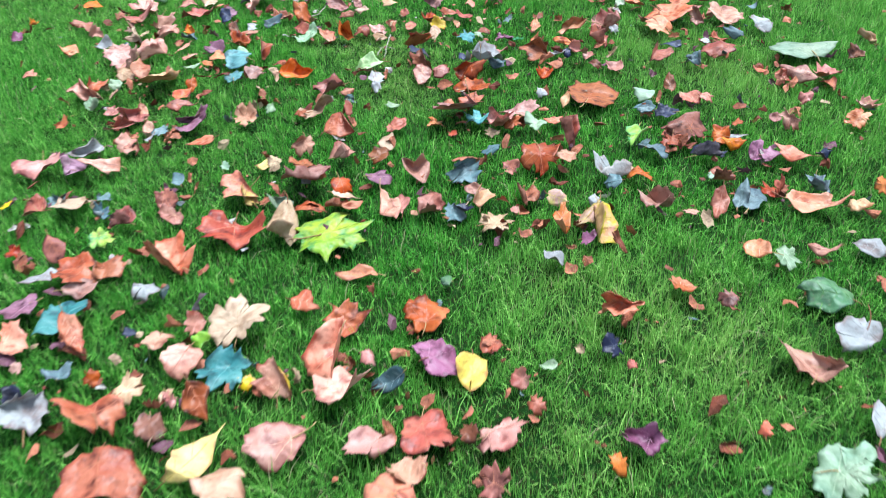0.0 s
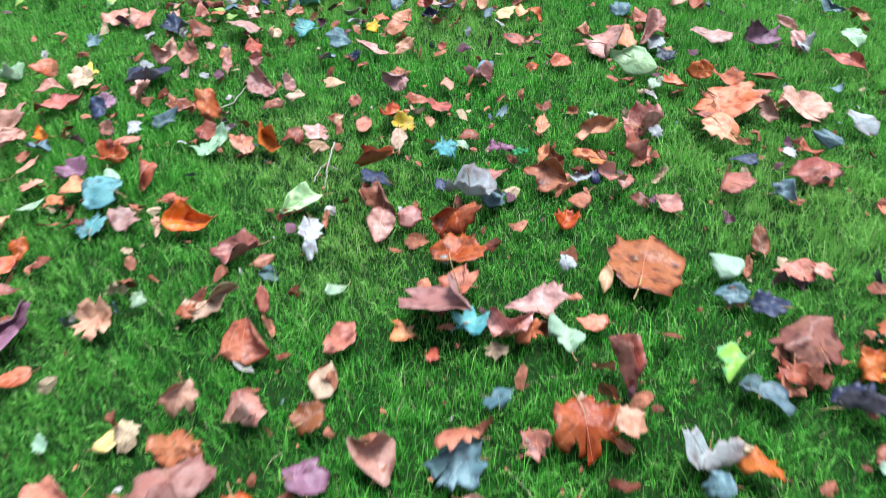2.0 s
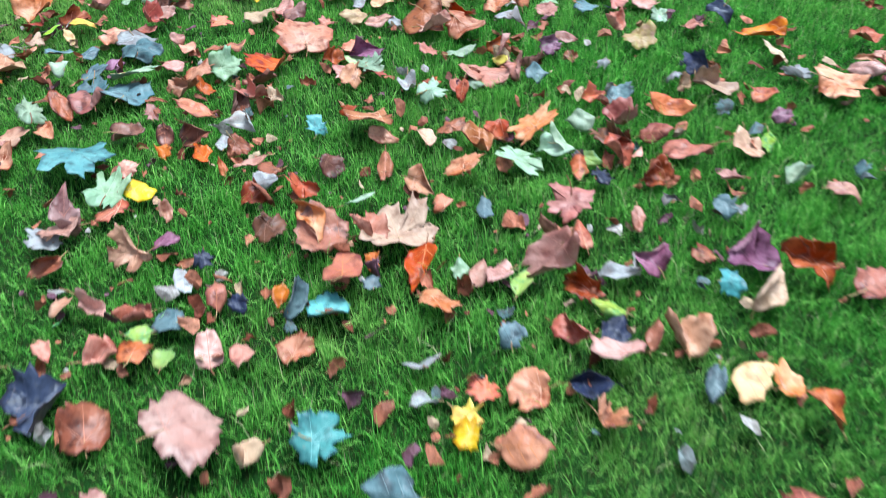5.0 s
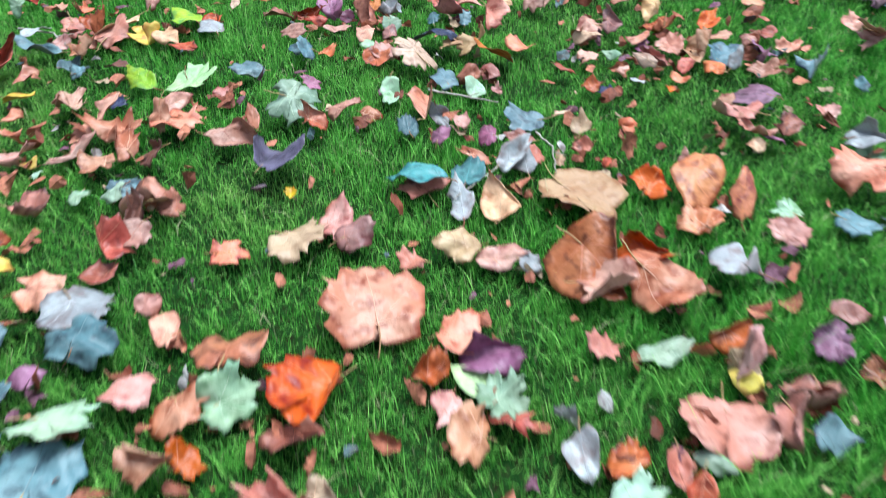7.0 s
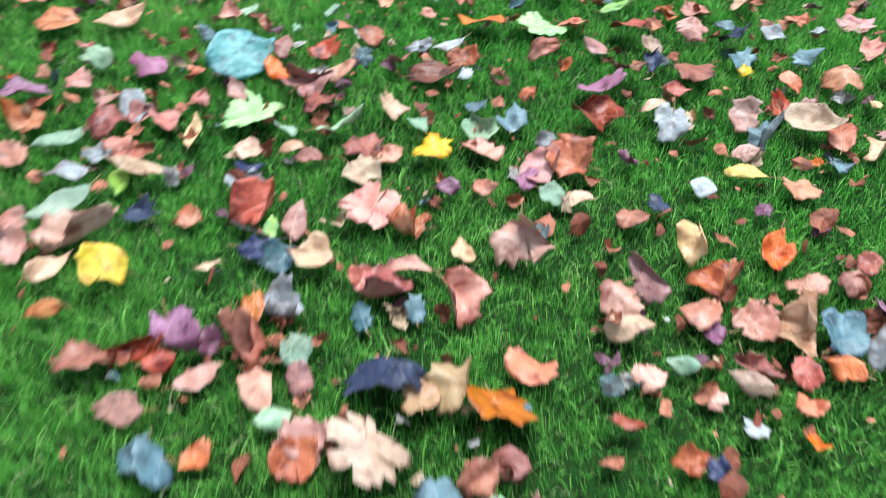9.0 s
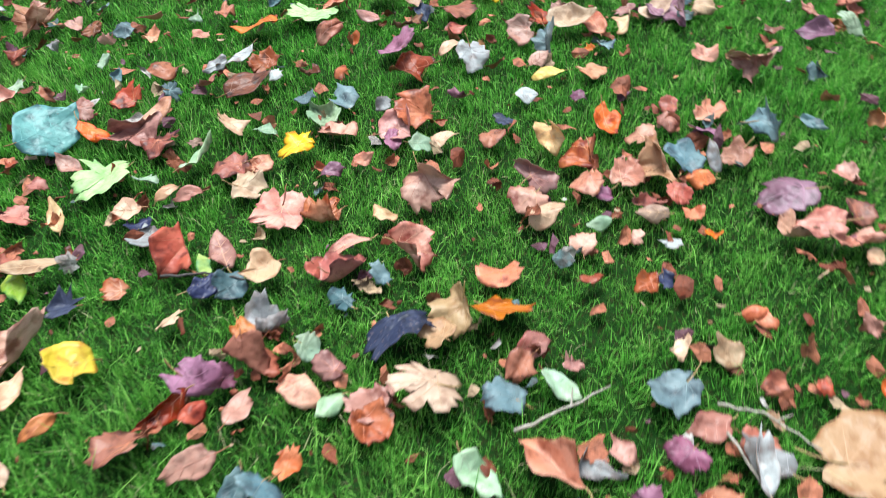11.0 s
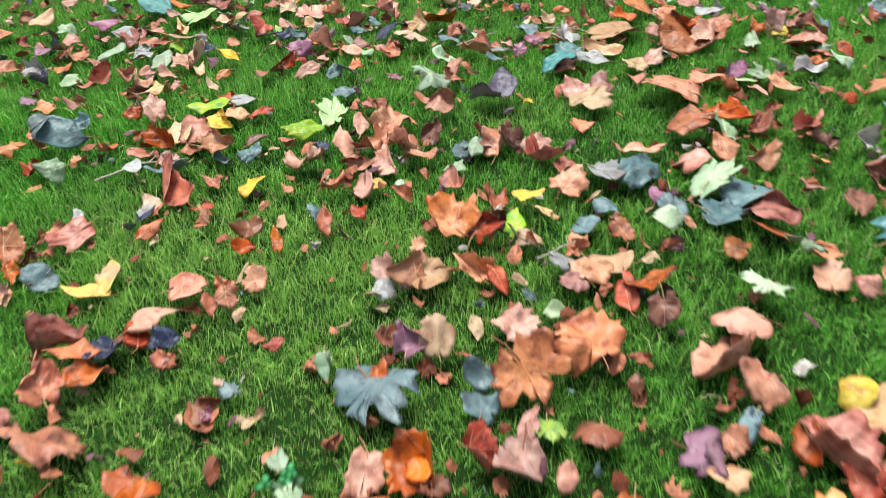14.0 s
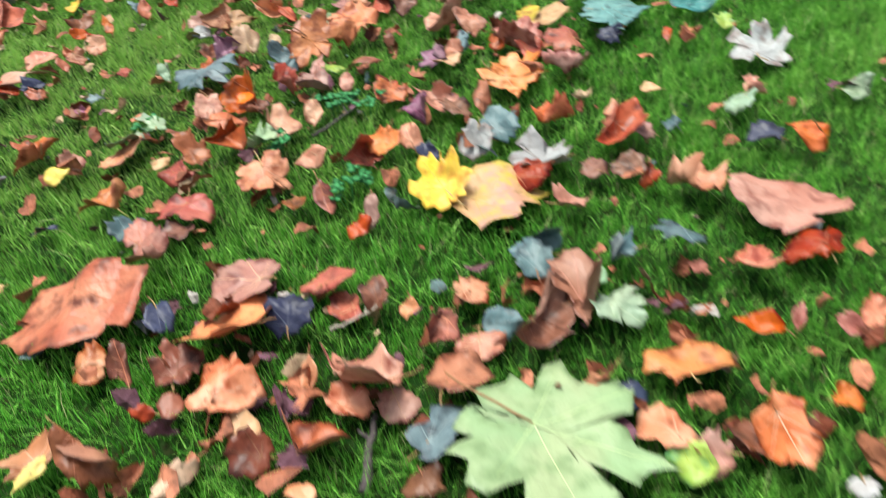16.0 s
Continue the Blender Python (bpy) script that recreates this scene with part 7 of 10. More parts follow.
leaf("oval", "mint", -0.912, 5.149, 104, -18, -3, 0.038, 0.059, -0.50, 0.00, 21065, 0.014)
leaf("plane", "slate", -0.904, 5.190, 1, 18, -18, 0.071, 0.053, -0.38, 0.00, 21064)
leaf("plane", "rust", -0.874, 5.007, -91, -16, 19, 0.095, 0.089, 0.20, 0.33, 27613)
leaf("plane", "rust", -0.873, 4.944, 136, 12, -6, 0.052, 0.067, -0.19, 0.00, 20619)
leaf("plane", "slate", -0.871, 5.166, -106, -4, 2, 0.074, 0.072, -0.64, 0.00, 20615)
leaf("plane", "white", -0.866, 4.850, -137, 4, 4, 0.121, 0.090, -0.15, 0.00, 27601)
leaf("plane", "brown", -0.854, 5.092, 122, -25, -8, 0.068, 0.070, -1.28, 0.46, 21067)
leaf("plane", "rust", -0.847, 5.120, -75, 25, -2, 0.098, 0.100, -0.15, 0.56, 21066)
leaf("plane", "slate", -0.842, 4.787, -9, 5, 2, 0.124, 0.083, 0.19, 0.00, 20603)
leaf("plane", "pink", -0.836, 5.031, 151, -15, -15, 0.076, 0.058, -0.75, 0.00, 34618, 0.014)
leaf("plane", "rust", -0.800, 5.125, 58, 23, -10, 0.054, 0.053, -0.23, 0.00, 20614)
leaf("oval", "pink", -0.761, 4.866, -41, 9, 22, 0.036, 0.046, -2.05, 0.00, 27616)
leaf("oval", "tan", -0.725, 4.815, -158, -1, -6, 0.045, 0.101, 0.42, 0.00, 20617)
leaf("scrap", "orange", -0.666, 4.996, -89, 1, 2, 0.056, 0.070, 1.37, 0.00, 20621)
leaf("plane", "rust", -0.611, 4.754, 5, -11, 4, 0.115, 0.120, -0.14, 0.00, 27594)
leaf("scrap", "yellow", -0.593, 5.178, 32, 23, -5, 0.026, 0.030, 1.04, 0.00, 1810)
leaf("plane", "cream", -0.549, 5.017, -113, 5, 13, 0.129, 0.101, 0.12, 0.00, 20539)
leaf("plane", "pink", -0.494, 5.080, -75, 6, -1, 0.099, 0.066, -0.95, 0.00, 21019)
leaf("plane", "pink", -0.455, 5.030, -73, 11, 20, 0.064, 0.079, -0.33, 0.00, 20540)
leaf("plane", "tan", -0.411, 4.856, 15, 22, 2, 0.172, 0.150, 0.30, 0.00, 20530)
leaf("oval", "teal", -0.360, 5.205, 74, -10, -3, 0.077, 0.130, 0.59, 0.00, 27622)
leaf("scrap", "rust", -0.356, 4.978, 61, 12, 1, 0.044, 0.057, -1.96, 0.00, 34541)
leaf("plane", "rust", -0.341, 5.192, 22, -5, -1, 0.109, 0.075, 0.71, 0.00, 27623)
leaf("oval", "cream", -0.282, 5.015, 77, 9, -23, 0.078, 0.086, -1.15, 0.00, 20542)
leaf("plane", "tan", -0.277, 4.810, -102, -4, 7, 0.104, 0.075, 0.65, 0.00, 20531)
leaf("oval", "white", -0.273, 5.152, 4, 23, -15, 0.053, 0.123, 0.27, 0.00, 20624)
leaf("plane", "teal", -0.256, 5.229, -14, 23, -6, 0.072, 0.084, -1.34, 0.00, 20626)
leaf("plane", "plum", -0.233, 4.761, -87, 1, 2, 0.084, 0.102, -0.13, 0.36, 20532)
leaf("oval", "tan", -0.203, 4.982, -98, 2, 12, 0.054, 0.097, -0.35, 0.00, 20543)
leaf("oval", "cream", -0.200, 5.144, -3, 13, -8, 0.078, 0.128, -1.28, 0.23, 27625)
leaf("oval", "white", -0.157, 4.964, -102, -18, 22, 0.042, 0.047, 0.94, 0.00, 20544)
leaf("scrap", "rust", -0.068, 4.782, 91, 3, -16, 0.056, 0.056, -1.15, 0.00, 27580)
leaf("plane", "cream", -0.051, 5.159, -138, -5, -5, 0.166, 0.170, 0.06, 0.00, 20545)
leaf("plane", "rust", -0.050, 4.945, -147, -19, 15, 0.164, 0.174, 0.64, 0.59, 20546)
leaf("plane", "pink", -0.050, 5.031, 170, -19, 1, 0.062, 0.067, -1.60, 0.00, 20547, 0.014)
leaf("plane", "tan", -0.044, 4.877, -121, -3, 6, 0.103, 0.119, 0.24, 0.42, 20548, 0.014)
leaf("oval", "mint", 0.024, 4.769, -76, 8, 6, 0.049, 0.089, -1.10, 0.00, 20579)
leaf("plane", "orange", 0.030, 4.977, 66, 0, -6, 0.093, 0.096, 0.69, 0.30, 27550)
leaf("plane", "tan", 0.040, 4.895, -126, -2, 10, 0.109, 0.134, -0.43, 0.00, 20549)
leaf("plane", "orange", 0.083, 5.187, -33, 18, 17, 0.079, 0.062, -0.13, 0.00, 20551)
leaf("plane", "rust", 0.125, 4.798, -134, -3, -4, 0.061, 0.084, -0.17, 0.26, 20569)
leaf("plane", "tan", 0.146, 5.075, 20, 5, -2, 0.081, 0.077, 0.90, 0.00, 20554)
leaf("oval", "orange", 0.162, 5.175, 161, -5, -10, 0.099, 0.141, -0.55, 0.00, 20552)
leaf("plane", "white", 0.179, 4.934, 64, 7, -2, 0.107, 0.110, -0.06, 0.56, 20557)
leaf("oval", "orange", 0.235, 5.129, -12, 24, -2, 0.049, 0.107, -1.11, 0.00, 27553)
leaf("plane", "plum", 0.270, 4.796, 76, -5, -24, 0.086, 0.066, -0.19, 0.31, 20568)
leaf("plane", "pink", 0.295, 5.049, -43, 3, -2, 0.079, 0.052, -0.43, 0.00, 27555)
leaf("maple", "mint", 0.314, 5.103, 24, 1, -4, 0.057, 0.057, -0.88, 0.00, 20556)
leaf("oval", "pink", 0.326, 4.851, -92, 5, 20, 0.038, 0.069, 0.96, 0.00, 27567)
leaf("plane", "slate", 0.422, 5.066, -118, -6, 2, 0.059, 0.079, -0.65, 0.00, 20558)
leaf("plane", "tan", 0.474, 5.192, 79, 4, -11, 0.097, 0.134, -0.14, 0.00, 34559)
leaf("plane", "tan", 0.480, 4.928, 164, -25, 0, 0.062, 0.084, 1.25, 0.54, 20564)
leaf("plane", "pink", 0.511, 5.104, 149, -24, 4, 0.108, 0.071, 1.28, 0.23, 20561)
leaf("plane", "blush", 0.523, 4.817, 160, -16, 4, 0.099, 0.090, 0.89, 0.00, 20565)
leaf("plane", "pink", 0.606, 5.099, 139, -3, -14, 0.110, 0.076, -1.02, 0.00, 20562)
leaf("maple", "mint", 0.623, 4.982, 100, -11, -22, 0.063, 0.055, 1.09, 0.00, 27566)
leaf("oval", "cream", 0.655, 5.190, -92, 16, 19, 0.048, 0.074, -0.40, 0.00, 20563)
leaf("scrap", "rust", 0.709, 4.925, 61, -2, -9, 0.085, 0.065, 1.65, 0.00, 522)
leaf("oval", "tan", 0.747, 4.751, -100, 4, 24, 0.040, 0.044, 2.00, 0.36, 517)
leaf("plane", "navy", 0.788, 4.948, 131, -11, -16, 0.089, 0.059, -2.26, 0.08, 520)
leaf("oval", "orange", 0.879, 4.865, 75, 0, -4, 0.062, 0.146, 2.60, 0.00, 521)
leaf("plane", "tan", 1.150, 4.804, -56, 2, 6, 0.099, 0.075, 2.36, 0.13, 9009)
leaf("plane", "pink", 1.237, 5.247, 100, 8, 10, 0.055, 0.062, 1.52, 0.45, 9086)
leaf("oval", "cream", 1.243, 5.162, 231, 11, -8, 0.051, 0.116, 2.47, 0.47, 9038)
leaf("plane", "tan", 1.243, 4.785, -53, 22, 10, 0.050, 0.069, 0.28, 0.50, 9077)
leaf("maple", "pink", 1.275, 4.780, -65, 5, 7, 0.065, 0.045, 0.88, 0.47, 9042)
leaf("scrap", "plum", 1.282, 5.165, 234, -6, -18, 0.042, 0.043, 1.03, 0.16, 9039)
leaf("oval", "orange", 1.293, 5.063, 346, 28, 9, 0.037, 0.052, 1.82, 0.65, 9030)
leaf("oval", "tan", 1.334, 5.228, 346, 35, 4, 0.035, 0.072, -2.44, 0.38, 9046)
leaf("scrap", "pink", 1.414, 4.777, -38, 15, 13, 0.051, 0.075, 1.12, 0.00, 9090)
leaf("oval", "slate", 1.421, 4.912, 156, 0, 0, 0.042, 0.076, -1.50, 0.00, 9089)
leaf("scrap", "rust", 1.432, 4.878, 291, -24, 17, 0.034, 0.033, 2.54, 0.00, 9016)
leaf("scrap", "rust", 1.456, 4.926, 5, -7, 1, 0.036, 0.027, 2.35, 0.00, 9054)
leaf("plane", "cream", 1.509, 4.889, 44, 7, -10, 0.049, 0.081, -0.50, 0.00, 9003)
leaf("oval", "white", 1.534, 4.847, 134, 7, 31, 0.022, 0.043, 1.19, 0.00, 9002)
leaf("scrap", "orange", 1.540, 4.811, 46, 12, 5, 0.055, 0.035, 1.45, 0.49, 9001)
leaf("scrap", "orange", 1.555, 4.909, 44, 22, -9, 0.041, 0.041, -2.66, 0.00, 9057)
leaf("plane", "tan", 1.581, 5.124, 0, 9, 4, 0.084, 0.064, 0.09, 0.49, 9053)
leaf("maple", "plum", 1.585, 4.822, 106, 2, -14, 0.063, 0.052, 1.80, 0.59, 9015)
leaf("oval", "white", 1.597, 4.897, 329, -10, 5, 0.079, 0.080, 0.99, 0.00, 9076)
leaf("plane", "pink", 1.638, 4.828, 196, 20, 9, 0.075, 0.065, 0.96, 0.06, 9094)
leaf("plane", "rust", 1.644, 4.773, 153, 11, 0, 0.052, 0.050, 0.69, 0.59, 9004)
leaf("plane", "slate", 1.652, 4.922, 307, 9, -35, 0.070, 0.074, 0.91, 0.00, 9087)
leaf("plane", "tan", 1.669, 5.055, 183, 12, -32, 0.037, 0.067, 1.49, 0.00, 9035)
leaf("maple", "tan", 1.697, 4.799, 188, 1, -6, 0.065, 0.091, -1.29, 0.00, 9107)
leaf("oval", "rust", -1.963, 5.375, 36, 8, -23, 0.035, 0.040, -0.66, 0.00, 35244)
leaf("oval", "rust", -1.962, 5.356, -12, 3, 0, 0.030, 0.070, -0.59, 0.00, 35155)
leaf("plane", "rust", -1.886, 5.378, -29, 25, -2, 0.077, 0.104, -0.51, 0.52, 21148)
leaf("plane", "rust", -1.830, 5.338, -90, -13, -5, 0.061, 0.084, 0.30, 0.00, 21239)
leaf("oval", "orange", -1.814, 5.393, 46, 2, -1, 0.069, 0.086, -0.44, 0.00, 35146, 0.014)
leaf("plane", "rust", -1.802, 5.443, -124, 5, 3, 0.073, 0.101, -0.21, 0.29, 35142)
leaf("plane", "navy", -1.778, 5.368, 23, 0, -2, 0.077, 0.071, 0.54, 0.00, 28147)
leaf("scrap", "tan", -1.772, 5.670, 69, -4, -24, 0.036, 0.052, 3.49, 0.36, 1255)
leaf("oval", "tan", -1.768, 5.671, 142, -16, -7, 0.025, 0.058, -0.77, 0.00, 21137)
leaf("scrap", "rust", -1.745, 5.252, 51, 3, -14, 0.044, 0.042, -0.25, 0.00, 28150)
leaf("oval", "orange", -1.724, 5.728, 148, -16, 11, 0.038, 0.063, -1.09, 0.00, 21134)
leaf("oval", "rust", -1.722, 5.345, -42, -1, 6, 0.047, 0.063, 1.51, 0.00, 21144)
leaf("plane", "navy", -1.712, 5.290, 17, 2, -7, 0.050, 0.049, 1.92, 0.00, 21145)
leaf("scrap", "orange", -1.711, 5.745, 153, -14, -8, 0.036, 0.038, 2.24, 0.00, 1252)
leaf("plane", "slate", -1.706, 5.647, -92, 6, 12, 0.071, 0.062, -1.13, 0.00, 21133)
leaf("oval", "yellow", -1.687, 5.537, 34, -1, 5, 0.057, 0.091, 0.92, 0.00, 28136)
leaf("oval", "tan", -1.675, 5.347, -103, -3, -10, 0.052, 0.121, 0.04, 0.00, 35143)
leaf("oval", "blush", -1.637, 5.538, 132, -22, 3, 0.048, 0.100, 0.22, 0.00, 21135)
leaf("oval", "rust", -1.603, 5.297, -30, 19, -2, 0.026, 0.053, 1.08, 0.00, 21141)
leaf("plane", "pink", -1.587, 5.720, 87, -1, -10, 0.076, 0.106, -0.72, 0.00, 21131)
leaf("oval", "tan", -1.586, 5.368, -144, -10, 22, 0.066, 0.077, 3.00, 0.00, 21138)
leaf("plane", "tan", -1.577, 5.279, 147, -24, -6, 0.048, 0.049, -1.60, 0.00, 21139)
leaf("scrap", "tan", -1.547, 5.312, 173, -24, 5, 0.033, 0.048, -2.66, 0.59, 1247)
leaf("plane", "tan", -1.516, 5.266, 28, 5, -24, 0.055, 0.046, -1.38, 0.00, 35140)
leaf("oval", "tan", -1.491, 5.588, -99, 10, 22, 0.030, 0.069, 0.54, 0.00, 21130)
leaf("scrap", "navy", -1.456, 5.652, -21, -4, 6, 0.057, 0.040, 1.71, 0.13, 1256)
leaf("oval", "orange", -1.440, 5.373, -153, -12, 21, 0.033, 0.052, 0.75, 0.00, 21128)
leaf("maple", "white", -1.437, 5.676, 171, -10, -2, 0.043, 0.030, -0.68, 0.00, 21092)
leaf("oval", "cream", -1.404, 5.687, 174, 3, -3, 0.038, 0.060, -0.08, 0.00, 21094)
leaf("maple", "orange", -1.404, 5.508, 49, -11, 10, 0.048, 0.070, -1.07, 0.58, 2014)
leaf("oval", "orange", -1.395, 5.322, -40, 24, 3, 0.026, 0.060, 1.48, 0.00, 28129)
leaf("oval", "brown", -1.392, 5.406, 57, -1, -24, 0.046, 0.068, -1.97, 0.00, 28127)
leaf("plane", "rust", -1.370, 5.566, -176, 11, -4, 0.061, 0.040, -0.48, 0.00, 28093)
leaf("oval", "rust", -1.356, 5.703, -7, 24, 1, 0.078, 0.151, 0.24, 0.42, 28058)
leaf("oval", "rust", -1.307, 5.270, 135, -24, 0, 0.036, 0.072, -0.00, 0.00, 21126)
leaf("scrap", "slate", -1.287, 5.310, -104, 2, 25, 0.051, 0.035, 1.04, 0.00, 1280)
leaf("oval", "tan", -1.277, 5.629, 159, 0, -1, 0.037, 0.083, 1.17, 0.00, 21057)
leaf("oval", "yellow", -1.249, 5.532, -25, -8, -2, 0.072, 0.080, 0.49, 0.00, 28059)
leaf("oval", "tan", -1.227, 5.444, -29, -1, 5, 0.026, 0.055, -2.03, 0.00, 21060)
leaf("oval", "slate", -1.190, 5.689, -19, 2, 3, 0.042, 0.078, -0.01, 0.00, 28049)
leaf("plane", "tan", -1.189, 5.344, -49, -15, -1, 0.084, 0.055, -0.81, 0.55, 28061)
leaf("plane", "tan", -1.157, 5.716, -139, -2, 8, 0.088, 0.122, -0.42, 0.32, 21050, 0.014)
leaf("plane", "pink", -1.154, 5.280, -118, 14, 22, 0.098, 0.068, 0.26, 0.34, 21062)
leaf("plane", "slate", -1.149, 5.633, -23, 13, -10, 0.063, 0.046, -0.02, 0.00, 21048)
leaf("plane", "tan", -1.125, 5.486, 79, 4, -1, 0.129, 0.085, -0.67, 0.44, 21046)
leaf("oval", "yellow", -1.119, 5.275, -139, -5, 24, 0.036, 0.040, 2.09, 0.00, 21063)
leaf("plane", "brown", -1.079, 5.677, -123, 1, -6, 0.049, 0.068, 0.77, 0.00, 35052)
leaf("oval", "tan", -1.055, 5.375, 15, 12, -21, 0.049, 0.069, 0.82, 0.00, 21042)
leaf("plane", "tan", -1.032, 5.298, -116, 10, 22, 0.121, 0.091, -0.19, 0.22, 35043)
leaf("scrap", "navy", -1.026, 5.513, 113, -23, -8, 0.042, 0.049, 2.05, 0.00, 21047)
leaf("oval", "tan", -1.023, 5.448, -46, 24, -2, 0.050, 0.088, 1.40, 0.00, 21040)
leaf("oval", "lime", -0.999, 5.595, 50, 3, -13, 0.060, 0.115, -0.23, 0.00, 21024)
leaf("maple", "tan", -0.988, 5.372, 164, -5, -6, 0.137, 0.094, 0.74, 0.57, 21039)
leaf("plane", "tan", -0.982, 5.259, 100, 10, 4, 0.092, 0.068, -0.79, 0.00, 35044)
leaf("plane", "tan", -0.955, 5.323, 48, 1, -12, 0.085, 0.083, 0.45, 0.46, 21041)
leaf("plane", "tan", -0.899, 5.414, 174, -27, 5, 0.050, 0.069, -1.79, 0.00, 35038)
leaf("oval", "tan", -0.893, 5.492, -51, 2, 24, 0.045, 0.098, -0.01, 0.00, 20686)
leaf("maple", "pale", -0.883, 5.596, -135, -5, -3, 0.125, 0.086, -0.64, 0.00, 20672)
leaf("plane", "brown", -0.879, 5.291, 124, -24, -1, 0.060, 0.071, -0.32, 0.40, 21045)
leaf("plane", "tan", -0.863, 5.416, -97, 3, 3, 0.105, 0.110, 0.44, 0.00, 27687)
leaf("scrap", "pink", -0.799, 5.547, 100, 3, -9, 0.039, 0.043, -0.50, 0.00, 20673)
leaf("oval", "slate", -0.765, 5.653, 88, -4, -13, 0.056, 0.089, 0.38, 0.00, 20713)
leaf("oval", "pink", -0.727, 5.356, -80, -5, 15, 0.074, 0.130, -0.67, 0.39, 20668)
leaf("oval", "tan", -0.709, 5.434, 17, 24, -8, 0.029, 0.064, -0.47, 0.00, 20669)
leaf("plane", "ash", -0.640, 5.262, -19, 4, -1, 0.150, 0.112, -0.24, 0.39, 27667)
leaf("plane", "slate", -0.641, 5.746, 113, 7, -25, 0.072, 0.047, 0.22, 0.00, 20917)
leaf("maple", "mint", -0.617, 5.451, -114, -12, 16, 0.118, 0.129, 0.14, 0.00, 20663)
leaf("scrap", "plum", -0.606, 5.593, -135, -9, 7, 0.039, 0.056, -0.79, 0.00, 20712)
leaf("plane", "tan", -0.577, 5.422, -46, 9, 23, 0.078, 0.052, 0.30, 0.54, 20664)
leaf("plane", "tan", -0.515, 5.460, 1, 1, 2, 0.086, 0.056, 0.58, 0.29, 20665)
leaf("plane", "rust", -0.465, 5.712, -175, -8, 0, 0.069, 0.066, 1.02, 0.00, 20903)
leaf("oval", "tan", -0.458, 5.446, -96, -3, 24, 0.045, 0.050, 0.41, 0.00, 20666)
leaf("plane", "pink", -0.439, 5.733, -15, -7, -2, 0.093, 0.061, 0.89, 0.25, 34902)
leaf("oval", "mint", -0.426, 5.543, -178, -21, -7, 0.046, 0.086, -1.18, 0.00, 20662)
leaf("maple", "cream", -0.380, 5.685, 49, 5, -1, 0.090, 0.118, 0.14, 0.00, 20897)
leaf("plane", "slate", -0.379, 5.399, 10, 24, -3, 0.047, 0.065, -0.96, 0.00, 34657)
leaf("oval", "pink", -0.342, 5.482, 6, 11, 7, 0.105, 0.117, 0.52, 0.48, 20656)
leaf("plane", "plum", -0.310, 5.353, -30, 25, 5, 0.041, 0.046, 2.18, 0.00, 20659)
leaf("oval", "white", -0.308, 5.442, -157, -8, 10, 0.047, 0.103, 0.27, 0.45, 34658)
leaf("plane", "slate", -0.304, 5.601, 28, 14, -4, 0.070, 0.070, 0.11, 0.00, 20723)
leaf("oval", "pink", -0.264, 5.425, -23, 6, 3, 0.038, 0.053, -0.84, 0.00, 20660)
leaf("oval", "rust", -0.247, 5.619, 89, -4, -24, 0.051, 0.060, -0.40, 0.00, 20724)
leaf("plane", "tan", -0.242, 5.286, -118, 4, -5, 0.054, 0.074, 1.50, 0.07, 634)
leaf("oval", "mint", -0.232, 5.551, -177, -10, 2, 0.047, 0.073, -2.08, 0.00, 20726)
leaf("plane", "plum", -0.215, 5.353, 88, -6, -24, 0.062, 0.041, -0.54, 0.00, 27661)
leaf("oval", "pink", -0.197, 5.628, -120, -11, 22, 0.043, 0.055, 0.34, 0.00, 20725)
leaf("plane", "orange", -0.185, 5.700, 180, 9, -9, 0.105, 0.115, 0.50, 0.00, 20892)
leaf("scrap", "pink", -0.182, 5.567, -162, -21, 11, 0.027, 0.039, 0.80, 0.00, 27727)
leaf("oval", "white", -0.165, 5.279, -44, 19, 16, 0.041, 0.096, 1.84, 0.00, 1766)
leaf("oval", "pink", -0.151, 5.357, 61, 6, -22, 0.051, 0.072, 0.41, 0.00, 20655)
leaf("oval", "white", -0.146, 5.276, 5, 11, -10, 0.067, 0.086, -0.22, 0.24, 20644)
leaf("plane", "slate", -0.131, 5.421, 83, -8, -8, 0.072, 0.089, 0.07, 0.00, 34654)
leaf("plane", "rust", -0.130, 5.288, -166, -16, 3, 0.057, 0.064, -1.15, 0.00, 20652)
leaf("scrap", "cream", -0.049, 5.461, 115, -24, -5, 0.036, 0.052, -1.65, 0.38, 747)
leaf("oval", "rust", -0.027, 5.323, 90, -10, -22, 0.039, 0.050, 0.82, 0.00, 20759)
leaf("oval", "rust", -0.020, 5.646, -110, -4, 12, 0.026, 0.061, -1.79, 0.00, 20728)
leaf("oval", "cream", -0.016, 5.403, -15, 7, -13, 0.047, 0.052, 1.61, 0.00, 20757)
leaf("scrap", "rust", 0.014, 5.266, -179, -3, 12, 0.025, 0.029, -0.62, 0.00, 1508)
leaf("oval", "rust", 0.030, 5.575, 81, -11, -23, 0.044, 0.052, 0.56, 0.00, 20730)
leaf("plane", "tan", 0.039, 5.713, -53, 4, 0, 0.051, 0.046, 0.43, 0.00, 20883)
leaf("scrap", "navy", 0.060, 5.556, -108, 16, 19, 0.047, 0.035, 0.36, 0.00, 20886)
leaf("oval", "tan", 0.081, 5.404, -141, 3, 14, 0.028, 0.054, -2.34, 0.07, 1805)
leaf("oval", "tan", 0.082, 5.394, 173, -12, -2, 0.030, 0.051, 1.32, 0.00, 20758)
leaf("oval", "mint", 0.099, 5.722, 58, 0, -12, 0.026, 0.050, -0.75, 0.00, 20882)
leaf("scrap", "tan", 0.112, 5.653, -107, 9, 23, 0.035, 0.032, -2.86, 0.34, 1016)
leaf("scrap", "white", 0.141, 5.596, 139, -2, -4, 0.038, 0.041, -1.20, 0.00, 20888)
